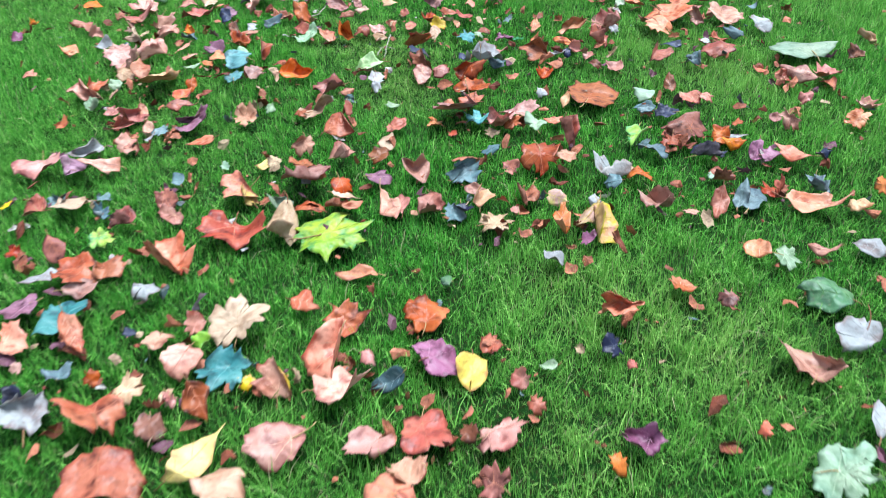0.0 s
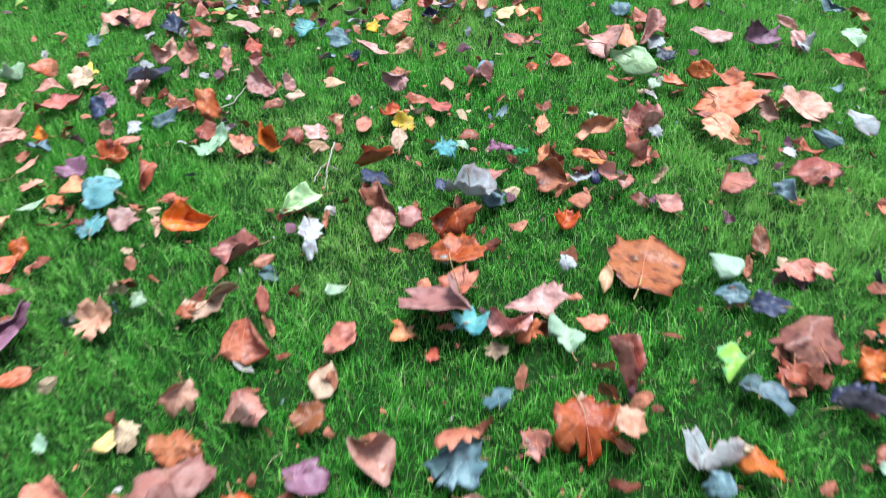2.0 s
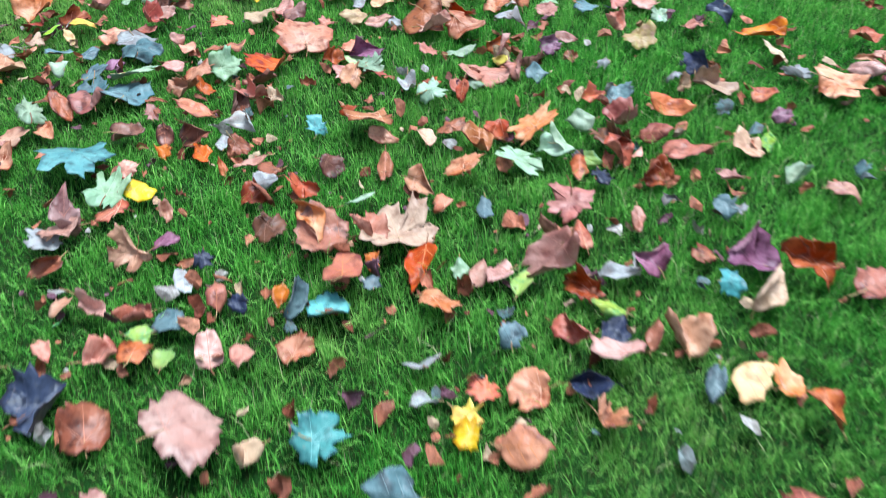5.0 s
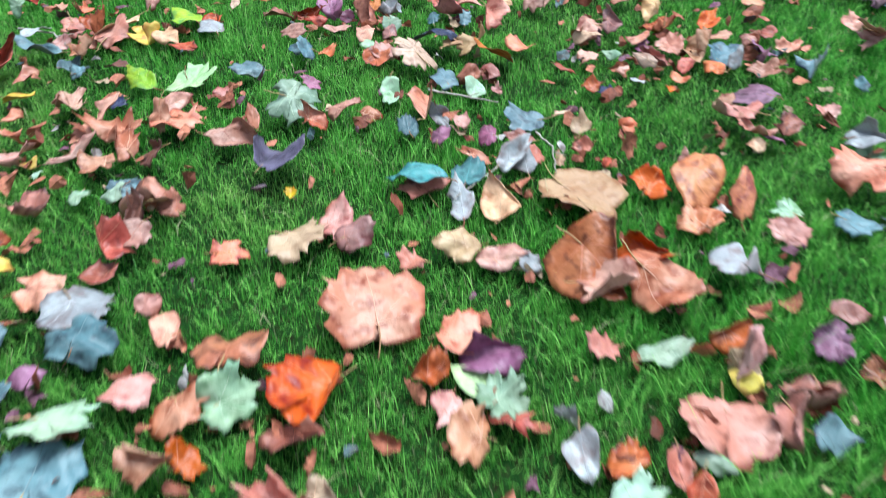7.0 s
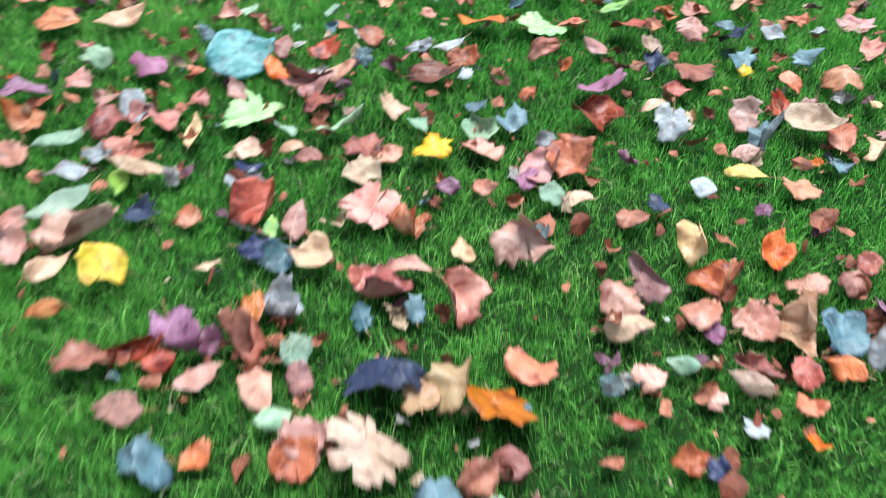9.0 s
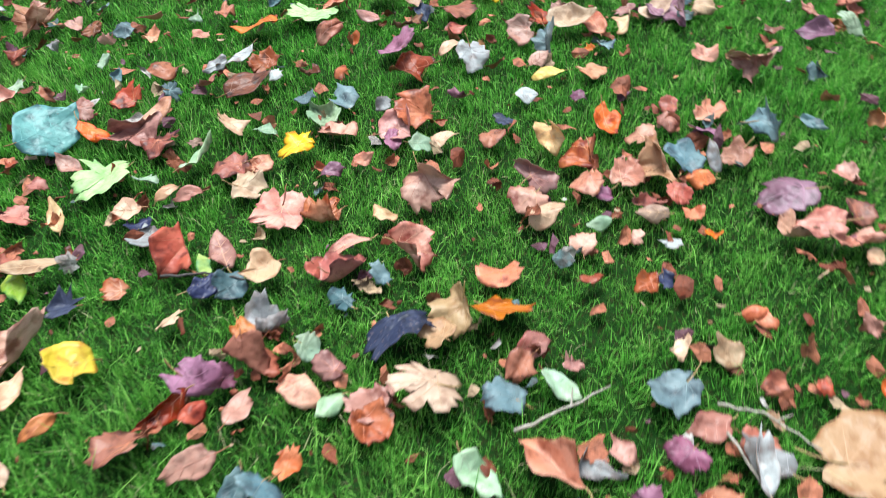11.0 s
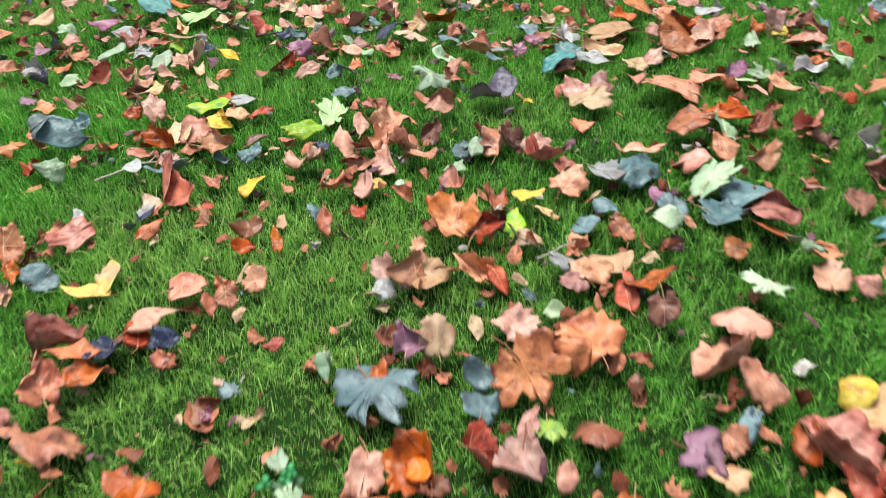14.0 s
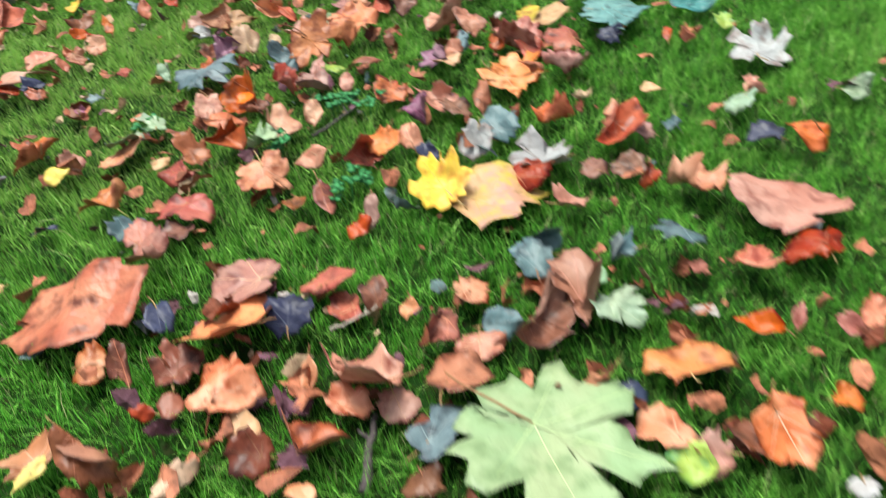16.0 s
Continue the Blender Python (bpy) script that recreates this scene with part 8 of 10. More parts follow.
leaf("scrap", "pink", 0.159, 5.266, 26, -1, -22, 0.034, 0.049, 2.05, 0.12, 707)
leaf("oval", "cream", 0.160, 5.653, 46, 1, -20, 0.032, 0.067, 0.99, 0.00, 20879, 0.014)
leaf("plane", "rust", 0.196, 5.685, -125, -2, -13, 0.059, 0.082, 0.07, 0.30, 20878)
leaf("scrap", "orange", 0.208, 5.556, -148, 2, -4, 0.024, 0.035, -1.77, 0.00, 34889)
leaf("plane", "tan", 0.237, 5.613, 146, -3, -9, 0.046, 0.034, 1.60, 0.00, 20881)
leaf("plane", "rust", 0.262, 5.658, 158, -21, 12, 0.041, 0.057, 1.02, 0.00, 34880)
leaf("plane", "tan", 0.292, 5.445, -108, 3, 24, 0.090, 0.059, 0.39, 0.27, 20751)
leaf("plane", "cream", 0.317, 5.736, 38, 6, -24, 0.114, 0.086, 0.20, 0.58, 20870)
leaf("plane", "pink", 0.319, 5.423, 26, -8, 6, 0.066, 0.091, -0.80, 0.00, 27752, 0.014)
leaf("oval", "cream", 0.321, 5.321, 82, -13, -21, 0.033, 0.038, -0.75, 0.00, 20755)
leaf("oval", "orange", 0.324, 5.651, 41, 0, -24, 0.048, 0.058, 0.11, 0.00, 20877)
leaf("plane", "pink", 0.334, 5.360, 127, -6, 11, 0.091, 0.060, 0.19, 0.35, 20753)
leaf("plane", "plum", 0.363, 5.350, 154, 0, 2, 0.062, 0.041, 1.23, 0.00, 34756)
leaf("plane", "slate", 0.368, 5.713, -56, 23, 13, 0.087, 0.091, -0.03, 0.00, 20874)
leaf("plane", "plum", 0.371, 5.506, 37, -1, 3, 0.087, 0.111, -1.25, 0.00, 20750)
leaf("oval", "white", 0.372, 5.656, -48, 22, -12, 0.029, 0.068, -1.65, 0.00, 27876, 0.014)
leaf("plane", "rust", 0.416, 5.387, -120, 2, 21, 0.062, 0.053, -1.52, 0.00, 27754)
leaf("plane", "pink", 0.438, 5.639, 88, -2, -13, 0.057, 0.079, 1.84, 0.00, 899)
leaf("plane", "plum", 0.447, 5.728, -21, 21, -13, 0.028, 0.038, 0.17, 0.00, 27875)
leaf("scrap", "plum", 0.466, 5.726, -110, -2, 6, 0.073, 0.072, 1.72, 0.00, 693)
leaf("plane", "pink", 0.519, 5.457, -54, 10, -4, 0.051, 0.046, 1.60, 0.00, 2435)
leaf("maple", "mint", 0.541, 5.285, -71, 14, 8, 0.058, 0.057, -0.15, 0.00, 27560)
leaf("plane", "white", 0.549, 5.321, -109, 10, 7, 0.088, 0.103, 1.70, 0.39, 2429)
leaf("maple", "slate", 0.561, 5.636, -148, 6, 6, 0.086, 0.125, -1.13, 0.40, 2421)
leaf("oval", "slate", 0.641, 5.575, 178, 3, 18, 0.028, 0.065, 0.09, 0.00, 2422)
leaf("plane", "white", 0.671, 5.424, -137, 0, 12, 0.044, 0.044, 2.35, 0.08, 2499)
leaf("oval", "slate", 0.717, 5.298, 76, -1, -25, 0.026, 0.057, 1.62, 0.28, 2504)
leaf("maple", "orange", 0.742, 5.465, -73, 10, 2, 0.093, 0.073, -0.60, 0.62, 708)
leaf("maple", "slate", 0.830, 5.648, 134, -20, 14, 0.060, 0.056, 1.38, 0.40, 2418)
leaf("plane", "pink", 0.861, 5.438, 82, -10, -14, 0.093, 0.061, 2.02, 0.00, 2427)
leaf("scrap", "pink", 0.922, 5.523, 88, -24, -2, 0.041, 0.058, 1.84, 0.63, 2428)
leaf("oval", "plum", 1.001, 5.744, 29, -6, -23, 0.056, 0.091, 1.95, 0.00, 9022)
leaf("oak", "mint", 1.061, 5.683, -12, 14, -20, 0.035, 0.083, 2.00, 0.00, 9102)
leaf("scrap", "pink", 1.176, 5.721, 139, -19, 16, 0.043, 0.062, 2.05, 0.12, 9084)
leaf("plane", "rust", 1.212, 5.742, 342, -17, 7, 0.083, 0.083, -0.72, 0.00, 9088)
leaf("plane", "orange", 1.297, 5.404, 165, 4, 2, 0.072, 0.067, 0.45, 0.25, 9008)
leaf("oval", "rust", 1.360, 5.420, 9, -5, 11, 0.066, 0.047, -2.07, 0.00, 9010)
leaf("plane", "tan", -1.672, 5.792, -138, -9, 23, 0.090, 0.059, 0.54, 0.00, 28132)
leaf("scrap", "tan", -1.658, 5.890, -129, -3, 9, 0.060, 0.057, 3.13, 0.71, 1254)
leaf("scrap", "white", -1.522, 5.789, -51, 17, 18, 0.028, 0.040, -1.21, 0.12, 2016)
leaf("oval", "mint", -1.442, 5.992, 45, 11, -22, 0.056, 0.069, -1.64, 0.00, 2006)
leaf("scrap", "rust", -1.431, 6.081, -84, 15, 11, 0.080, 0.055, 0.92, 0.70, 1262)
leaf("oval", "slate", -1.349, 6.162, 44, 14, -21, 0.099, 0.232, 1.63, 0.67, 1995)
leaf("scrap", "tan", -1.348, 6.021, 86, 14, 1, 0.054, 0.042, 1.86, 0.66, 1263)
leaf("oval", "white", -1.331, 5.842, -25, 1, -2, 0.046, 0.089, 1.53, 0.00, 21056, 0.014)
leaf("oval", "slate", -1.300, 5.756, 87, 6, 2, 0.049, 0.116, 3.00, 0.00, 21055)
leaf("scrap", "orange", -1.281, 6.005, -52, 0, 2, 0.049, 0.071, 0.24, 0.30, 1997)
leaf("plane", "rust", -1.257, 5.887, -148, 4, -6, 0.069, 0.080, -0.20, 0.00, 35053)
leaf("plane", "pink", -1.256, 5.799, -110, 3, 15, 0.053, 0.053, 1.39, 0.00, 21054)
leaf("scrap", "slate", -1.225, 6.189, -160, -12, 12, 0.058, 0.054, 2.04, 0.00, 1996)
leaf("oval", "rust", -1.198, 5.802, 66, -1, -24, 0.047, 0.057, 0.78, 0.00, 28051)
leaf("plane", "rust", -1.192, 5.904, 133, -14, -14, 0.101, 0.084, 0.17, 0.39, 28032)
leaf("oval", "cream", -1.141, 5.885, 150, -8, 10, 0.088, 0.147, -0.12, 0.00, 21031)
leaf("plane", "pink", -1.133, 5.831, -28, 23, 7, 0.093, 0.105, 0.09, 0.00, 28030)
leaf("oval", "rust", -1.118, 6.105, 60, 5, -24, 0.038, 0.054, -0.32, 0.00, 21028)
leaf("plane", "pink", -1.089, 6.042, -36, 24, 2, 0.062, 0.085, -0.70, 0.00, 21027)
leaf("oval", "yellow", -1.035, 5.834, -119, 1, 24, 0.074, 0.153, -0.76, 0.49, 35029)
leaf("oval", "cream", -1.001, 5.823, -125, -8, 15, 0.059, 0.085, 0.31, 0.00, 28033)
leaf("oval", "cream", -0.989, 6.133, -89, 0, 4, 0.054, 0.127, 3.11, 0.10, 1981)
leaf("oval", "lime", -0.986, 5.948, 45, 6, -9, 0.089, 0.125, 0.82, 0.00, 21026)
leaf("oval", "rust", -0.943, 5.789, -106, 17, 20, 0.050, 0.071, 1.95, 0.00, 21034)
leaf("scrap", "pink", -0.923, 6.157, -172, -21, 14, 0.043, 0.033, 0.34, 0.00, 27940)
leaf("plane", "rust", -0.917, 5.945, 168, -17, 4, 0.055, 0.077, 1.30, 0.00, 21036)
leaf("oval", "white", -0.913, 5.896, 41, 1, -19, 0.068, 0.078, -0.69, 0.00, 21035)
leaf("oval", "cream", -0.875, 6.055, -10, 23, 2, 0.026, 0.061, -1.84, 0.00, 27939)
leaf("oval", "cream", -0.806, 6.185, -57, 0, 25, 0.036, 0.084, 0.53, 0.00, 20926)
leaf("oval", "orange", -0.805, 6.081, 89, 0, -25, 0.028, 0.065, 1.30, 0.00, 27938)
leaf("plane", "tan", -0.765, 6.240, -13, -3, 0, 0.164, 0.108, -0.16, 0.43, 34923)
leaf("plane", "rust", -0.740, 5.956, 50, -1, 7, 0.078, 0.083, 1.11, 0.00, 27937)
leaf("oval", "yellow", -0.727, 6.144, 75, 14, -20, 0.087, 0.097, 0.36, 0.22, 27927)
leaf("oval", "pink", -0.688, 5.850, 69, -2, -24, 0.046, 0.090, 1.09, 0.00, 20935)
leaf("oval", "rust", -0.660, 5.962, 83, -12, -22, 0.043, 0.100, -1.28, 0.23, 20933)
leaf("plane", "slate", -0.660, 5.771, 117, -22, -11, 0.045, 0.057, -2.17, 0.00, 20936)
leaf("oval", "rust", -0.631, 5.922, -82, 3, 24, 0.037, 0.048, -2.01, 0.00, 20909)
leaf("plane", "plum", -0.602, 5.952, -164, -14, 9, 0.075, 0.104, 1.28, 0.31, 20905)
leaf("plane", "tan", -0.587, 5.752, -84, 3, 7, 0.036, 0.050, 1.90, 0.00, 20920)
leaf("oval", "pink", -0.579, 5.888, -61, 4, 7, 0.046, 0.080, 0.89, 0.00, 20910)
leaf("plane", "plum", -0.561, 5.950, -102, -8, 23, 0.047, 0.041, 1.58, 0.00, 20908)
leaf("plane", "rust", -0.526, 5.931, -105, -12, 21, 0.096, 0.109, 0.39, 0.52, 27906)
leaf("oval", "tan", -0.499, 5.834, -159, -7, -4, 0.050, 0.082, 0.69, 0.00, 20911)
leaf("oval", "orange", -0.492, 5.984, 171, -24, -4, 0.037, 0.076, 0.07, 0.00, 20907, 0.014)
leaf("oval", "mint", -0.487, 5.784, 93, 9, -21, 0.035, 0.055, -1.09, 0.00, 20914)
leaf("oval", "navy", -0.467, 6.140, -103, -1, 14, 0.047, 0.077, 0.16, 0.00, 20846)
leaf("plane", "rust", -0.455, 6.243, 112, -10, -22, 0.095, 0.131, 0.57, 0.43, 27844)
leaf("plane", "white", -0.447, 5.990, -96, 3, 24, 0.101, 0.067, -0.26, 0.60, 34849)
leaf("oval", "lime", -0.443, 6.188, -11, 17, 2, 0.030, 0.043, 1.23, 0.00, 20845)
leaf("plane", "pink", -0.442, 5.837, 8, 24, -4, 0.040, 0.056, -1.80, 0.00, 27912)
leaf("oval", "slate", -0.442, 6.108, 99, 3, -25, 0.065, 0.072, 0.85, 0.00, 20847)
leaf("plane", "mint", -0.437, 5.892, -141, -19, 6, 0.058, 0.049, 1.07, 0.00, 20913)
leaf("oval", "tan", -0.400, 6.195, -20, 24, 5, 0.048, 0.089, 1.30, 0.00, 20843)
leaf("oval", "cream", -0.386, 6.095, 73, -2, -25, 0.069, 0.076, 0.93, 0.00, 20848, 0.014)
leaf("scrap", "slate", -0.333, 5.936, 3, 23, -6, 0.040, 0.058, -1.16, 0.00, 20904)
leaf("plane", "navy", -0.328, 5.803, 161, 18, -1, 0.125, 0.082, -1.03, 0.00, 20894)
leaf("plane", "rust", -0.314, 6.019, -169, -19, 11, 0.044, 0.045, 1.89, 0.00, 20852)
leaf("plane", "rust", -0.287, 5.981, -62, -6, -9, 0.074, 0.102, 0.17, 0.27, 20851)
leaf("plane", "cream", -0.286, 5.756, -14, 8, -5, 0.058, 0.066, 0.00, 0.00, 20896, 0.014)
leaf("maple", "tan", -0.262, 6.201, 124, -16, 1, 0.109, 0.109, -0.33, 0.00, 20842)
leaf("scrap", "slate", -0.249, 5.931, -11, 24, -6, 0.034, 0.050, -0.78, 0.00, 20853)
leaf("oval", "tan", -0.239, 6.028, 65, -4, 8, 0.038, 0.088, -0.36, 0.00, 20850)
leaf("plane", "cream", -0.224, 5.763, 83, -13, -22, 0.082, 0.110, -0.40, 0.32, 20895)
leaf("plane", "tan", -0.182, 5.922, -146, -17, 18, 0.095, 0.099, 0.71, 0.46, 20854)
leaf("oval", "cream", -0.138, 6.041, -19, -3, 3, 0.046, 0.066, -1.54, 0.00, 20856)
leaf("plane", "orange", -0.115, 5.770, 139, 6, 7, 0.084, 0.055, -0.08, 0.00, 27893)
leaf("oval", "plum", -0.110, 6.224, -114, -2, 24, 0.034, 0.056, 1.85, 0.00, 20782)
leaf("oval", "tan", -0.045, 6.203, -93, 8, 23, 0.029, 0.051, 1.93, 0.00, 34798)
leaf("plane", "pink", -0.039, 6.016, 157, -11, 13, 0.122, 0.096, -1.28, 0.39, 20855)
leaf("plane", "plum", 0.043, 6.210, -135, -15, 20, 0.062, 0.041, -0.79, 0.00, 20797)
leaf("oval", "cream", 0.050, 5.803, -108, 11, 7, 0.051, 0.079, -0.50, 0.00, 20867)
leaf("plane", "tan", 0.062, 5.857, 88, -17, -18, 0.084, 0.068, -0.93, 0.00, 20866)
leaf("oval", "mint", 0.068, 6.147, -131, -5, 24, 0.052, 0.060, -0.39, 0.00, 34857)
leaf("oval", "pink", 0.102, 6.232, -112, -2, 24, 0.089, 0.132, 0.00, 0.47, 27794)
leaf("oval", "cream", 0.110, 6.127, -127, 11, 7, 0.040, 0.073, 0.86, 0.00, 20858)
leaf("plane", "pink", 0.133, 5.891, -99, 13, 21, 0.108, 0.074, -0.11, 0.22, 27865)
leaf("plane", "rust", 0.140, 6.230, 54, 11, -17, 0.098, 0.122, -0.28, 0.21, 20795)
leaf("plane", "pink", 0.176, 5.808, 98, -4, 7, 0.067, 0.058, -0.30, 0.00, 20872)
leaf("plane", "rust", 0.181, 6.055, 156, 2, -3, 0.061, 0.057, -1.16, 0.00, 20859)
leaf("plane", "plum", 0.185, 5.776, -117, 5, 24, 0.055, 0.036, 0.38, 0.00, 20873)
leaf("plane", "orange", 0.236, 5.854, 55, 9, 0, 0.089, 0.097, 0.40, 0.48, 20868)
leaf("oval", "cream", 0.243, 5.945, 142, -21, 6, 0.072, 0.084, 0.37, 0.51, 20863)
leaf("scrap", "navy", 0.247, 6.078, -8, 4, -5, 0.050, 0.045, 1.15, 0.00, 20860)
leaf("plane", "tan", 0.248, 5.764, -87, 13, 10, 0.073, 0.075, 0.25, 0.00, 20871)
leaf("oval", "white", 0.352, 6.101, -132, 1, 24, 0.047, 0.052, 0.41, 0.00, 34807)
leaf("oval", "orange", 0.376, 5.903, 150, -11, -8, 0.054, 0.090, 0.16, 0.00, 27864)
leaf("plane", "tan", 0.379, 5.818, -28, -8, -2, 0.068, 0.047, -0.10, 0.00, 20869)
leaf("scrap", "plum", 0.424, 6.010, -80, 6, 4, 0.046, 0.032, 0.91, 0.00, 27862)
leaf("oval", "pink", 0.455, 5.803, 138, -1, -7, 0.047, 0.052, -0.02, 0.00, 20891)
leaf("oval", "yellow", 0.458, 6.123, 60, 1, 3, 0.036, 0.084, 1.60, 0.00, 34806)
leaf("oval", "pink", 0.489, 6.177, -103, 9, 22, 0.040, 0.055, -0.99, 0.00, 20805)
leaf("plane", "rust", 0.510, 5.836, 44, 0, -17, 0.052, 0.042, 0.70, 0.00, 20890)
leaf("plane", "tan", 0.533, 6.053, -111, 3, -3, 0.059, 0.082, 0.64, 0.00, 27861)
leaf("plane", "slate", 0.543, 6.193, -44, 23, -18, 0.077, 0.106, -0.00, 0.39, 20799)
leaf("maple", "tan", 0.549, 5.763, -45, 4, -8, 0.082, 0.080, -1.22, 0.23, 691)
leaf("scrap", "orange", 0.618, 6.122, 43, -3, -12, 0.026, 0.032, 1.28, 0.11, 2352)
leaf("scrap", "slate", 0.653, 6.099, -99, -5, 8, 0.039, 0.057, -0.20, 0.00, 34808)
leaf("oval", "cream", 0.687, 6.225, -123, -8, 14, 0.090, 0.144, 0.99, 0.30, 27802, 0.014)
leaf("oval", "tan", 0.723, 6.193, -35, 8, -4, 0.055, 0.128, -1.07, 0.00, 20803)
leaf("plane", "tan", 0.748, 5.890, -50, 15, -7, 0.060, 0.049, 1.89, 0.00, 2416)
leaf("maple", "pink", 0.778, 5.785, 112, -17, 7, 0.104, 0.151, 0.19, 0.51, 2417)
leaf("oval", "cream", 0.881, 6.106, -110, 19, 16, 0.062, 0.098, 1.45, 0.00, 9101)
leaf("plane", "plum", 0.902, 6.056, 15, 4, -18, 0.116, 0.161, 0.82, 0.34, 9032)
leaf("oval", "cream", 0.947, 6.004, -158, -2, 24, 0.058, 0.064, 0.30, 0.13, 9109)
leaf("scrap", "brown", 0.955, 5.822, 59, -3, -1, 0.052, 0.046, 1.85, 0.00, 9026)
leaf("oval", "slate", 0.959, 6.088, 27, 8, -16, 0.029, 0.069, 0.64, 0.00, 9104)
leaf("scrap", "plum", 1.024, 6.229, -49, 22, -14, 0.047, 0.068, -1.30, 0.33, 9028)
leaf("maple", "tan", 1.097, 5.801, -9, 5, 12, 0.045, 0.066, -1.29, 0.00, 9062)
leaf("scrap", "white", 1.144, 5.872, -122, -4, -2, 0.025, 0.036, -1.51, 0.00, 9050)
leaf("oval", "white", 1.289, 6.181, -133, 4, 14, 0.017, 0.039, 2.52, 0.00, 9024)
leaf("scrap", "rust", 1.294, 6.073, 146, -14, -1, 0.055, 0.038, -0.30, 0.42, 9066)
leaf("oval", "orange", 1.304, 5.860, 337, -4, -5, 0.041, 0.114, 2.11, 0.66, 9093)
leaf("plane", "pink", 1.349, 6.138, -23, -6, -7, 0.053, 0.035, 1.99, 0.00, 9051)
leaf("plane", "tan", -1.194, 6.398, -179, -11, 4, 0.064, 0.077, 1.35, 0.00, 1986)
leaf("scrap", "plum", -1.185, 6.481, 26, 24, 0, 0.046, 0.066, -1.53, 0.00, 1985)
leaf("plane", "pink", -1.127, 6.334, -20, 13, -2, 0.068, 0.056, 1.55, 0.59, 1984)
leaf("scrap", "rust", -1.095, 6.745, -5, 9, -1, 0.102, 0.071, -1.97, 0.00, 1514)
leaf("plane", "white", -1.034, 6.680, 40, 10, -10, 0.095, 0.062, -2.34, 0.22, 1513)
leaf("oval", "mint", -1.027, 6.503, -59, -3, 19, 0.061, 0.086, 0.68, 0.00, 1512)
leaf("plane", "rust", -1.005, 6.411, -172, 2, 4, 0.133, 0.088, 1.76, 0.44, 1511)
leaf("plane", "tan", -0.953, 6.284, -56, 4, 11, 0.092, 0.060, 1.13, 0.29, 1132)
leaf("plane", "tan", -0.926, 6.364, 137, -3, -4, 0.062, 0.086, -1.54, 0.56, 1133)
leaf("plane", "rust", -0.904, 6.539, 82, 10, -22, 0.077, 0.051, -0.04, 0.00, 34841)
leaf("plane", "tan", -0.896, 6.662, -19, 10, 15, 0.088, 0.110, 1.01, 0.28, 34833)
leaf("oval", "rust", -0.884, 6.741, -87, -1, 10, 0.043, 0.087, -0.34, 0.00, 27834)
leaf("oval", "pink", -0.883, 6.333, 80, 5, -25, 0.054, 0.061, 0.45, 0.00, 20924)
leaf("plane", "tan", -0.870, 6.251, 87, 14, -20, 0.072, 0.047, 1.55, 0.00, 34925)
leaf("oval", "mint", -0.825, 6.574, 84, 0, -5, 0.048, 0.111, 0.05, 0.00, 20832)
leaf("oval", "mint", -0.805, 6.356, 115, 6, -13, 0.052, 0.122, 0.80, 0.00, 20928)
leaf("oval", "white", -0.805, 6.455, 86, -1, -4, 0.042, 0.093, 0.02, 0.00, 20835)
leaf("oval", "white", -0.749, 6.514, 78, 16, -19, 0.052, 0.058, -0.15, 0.00, 27831)
leaf("plane", "rust", -0.736, 6.600, -177, -25, 8, 0.085, 0.091, -1.28, 0.39, 20830)
leaf("oval", "rust", -0.709, 6.521, 56, 5, -24, 0.058, 0.064, -1.63, 0.00, 20949)
leaf("oval", "lime", -0.702, 6.395, 165, -14, -5, 0.040, 0.075, -0.68, 0.00, 20837)
leaf("oval", "rust", -0.684, 6.485, -175, -4, 3, 0.054, 0.126, 0.43, 0.00, 20829)
leaf("oval", "white", -0.682, 6.671, 11, 17, 1, 0.054, 0.127, 1.29, 0.00, 20821)
leaf("oval", "cream", -0.664, 6.405, 83, 8, 7, 0.052, 0.121, 0.32, 0.00, 20836, 0.014)
leaf("oval", "pink", -0.658, 6.633, -84, 13, 21, 0.057, 0.064, 0.57, 0.00, 20950)
leaf("plane", "pink", -0.611, 6.606, 21, 5, -7, 0.058, 0.077, -1.27, 0.00, 20828)
leaf("scrap", "rust", -0.594, 6.407, -21, 21, 12, 0.031, 0.045, -0.42, 0.00, 27838)
leaf("oval", "cream", -0.561, 6.533, -18, 25, 3, 0.033, 0.077, 0.51, 0.00, 34827)
leaf("scrap", "pink", -0.541, 6.659, -11, 17, 6, 0.041, 0.040, 0.39, 0.00, 20839)
leaf("plane", "white", -0.476, 6.331, -155, 1, -8, 0.089, 0.058, 0.64, 0.00, 27777)
leaf("oval", "pink", -0.465, 6.679, 14, 20, -4, 0.044, 0.078, 1.17, 0.00, 20840)
leaf("plane", "navy", -0.464, 6.383, -21, -2, 5, 0.053, 0.059, 0.89, 0.00, 34778)
leaf("oval", "cream", -0.462, 6.429, 65, 7, -23, 0.054, 0.060, 0.67, 0.00, 20779, 0.014)
leaf("maple", "pale", -0.440, 6.575, 58, -2, -6, 0.152, 0.130, -0.18, 0.00, 20761)
leaf("oval", "cream", -0.374, 6.426, -98, 3, 11, 0.029, 0.060, -1.08, 0.00, 27781)
leaf("oval", "orange", -0.366, 6.750, -169, -8, 9, 0.049, 0.092, -1.83, 0.00, 20762)
leaf("oval", "pink", -0.350, 6.393, 60, 8, -13, 0.028, 0.063, 2.17, 0.00, 20780)
leaf("plane", "pink", -0.299, 6.681, -55, 13, 3, 0.136, 0.120, 0.72, 0.60, 27763)
leaf("oval", "mint", -0.264, 6.474, -79, 5, 12, 0.052, 0.122, 0.09, 0.35, 20766)
leaf("plane", "cream", -0.256, 6.312, -122, -5, 8, 0.075, 0.079, 0.77, 0.00, 20776)
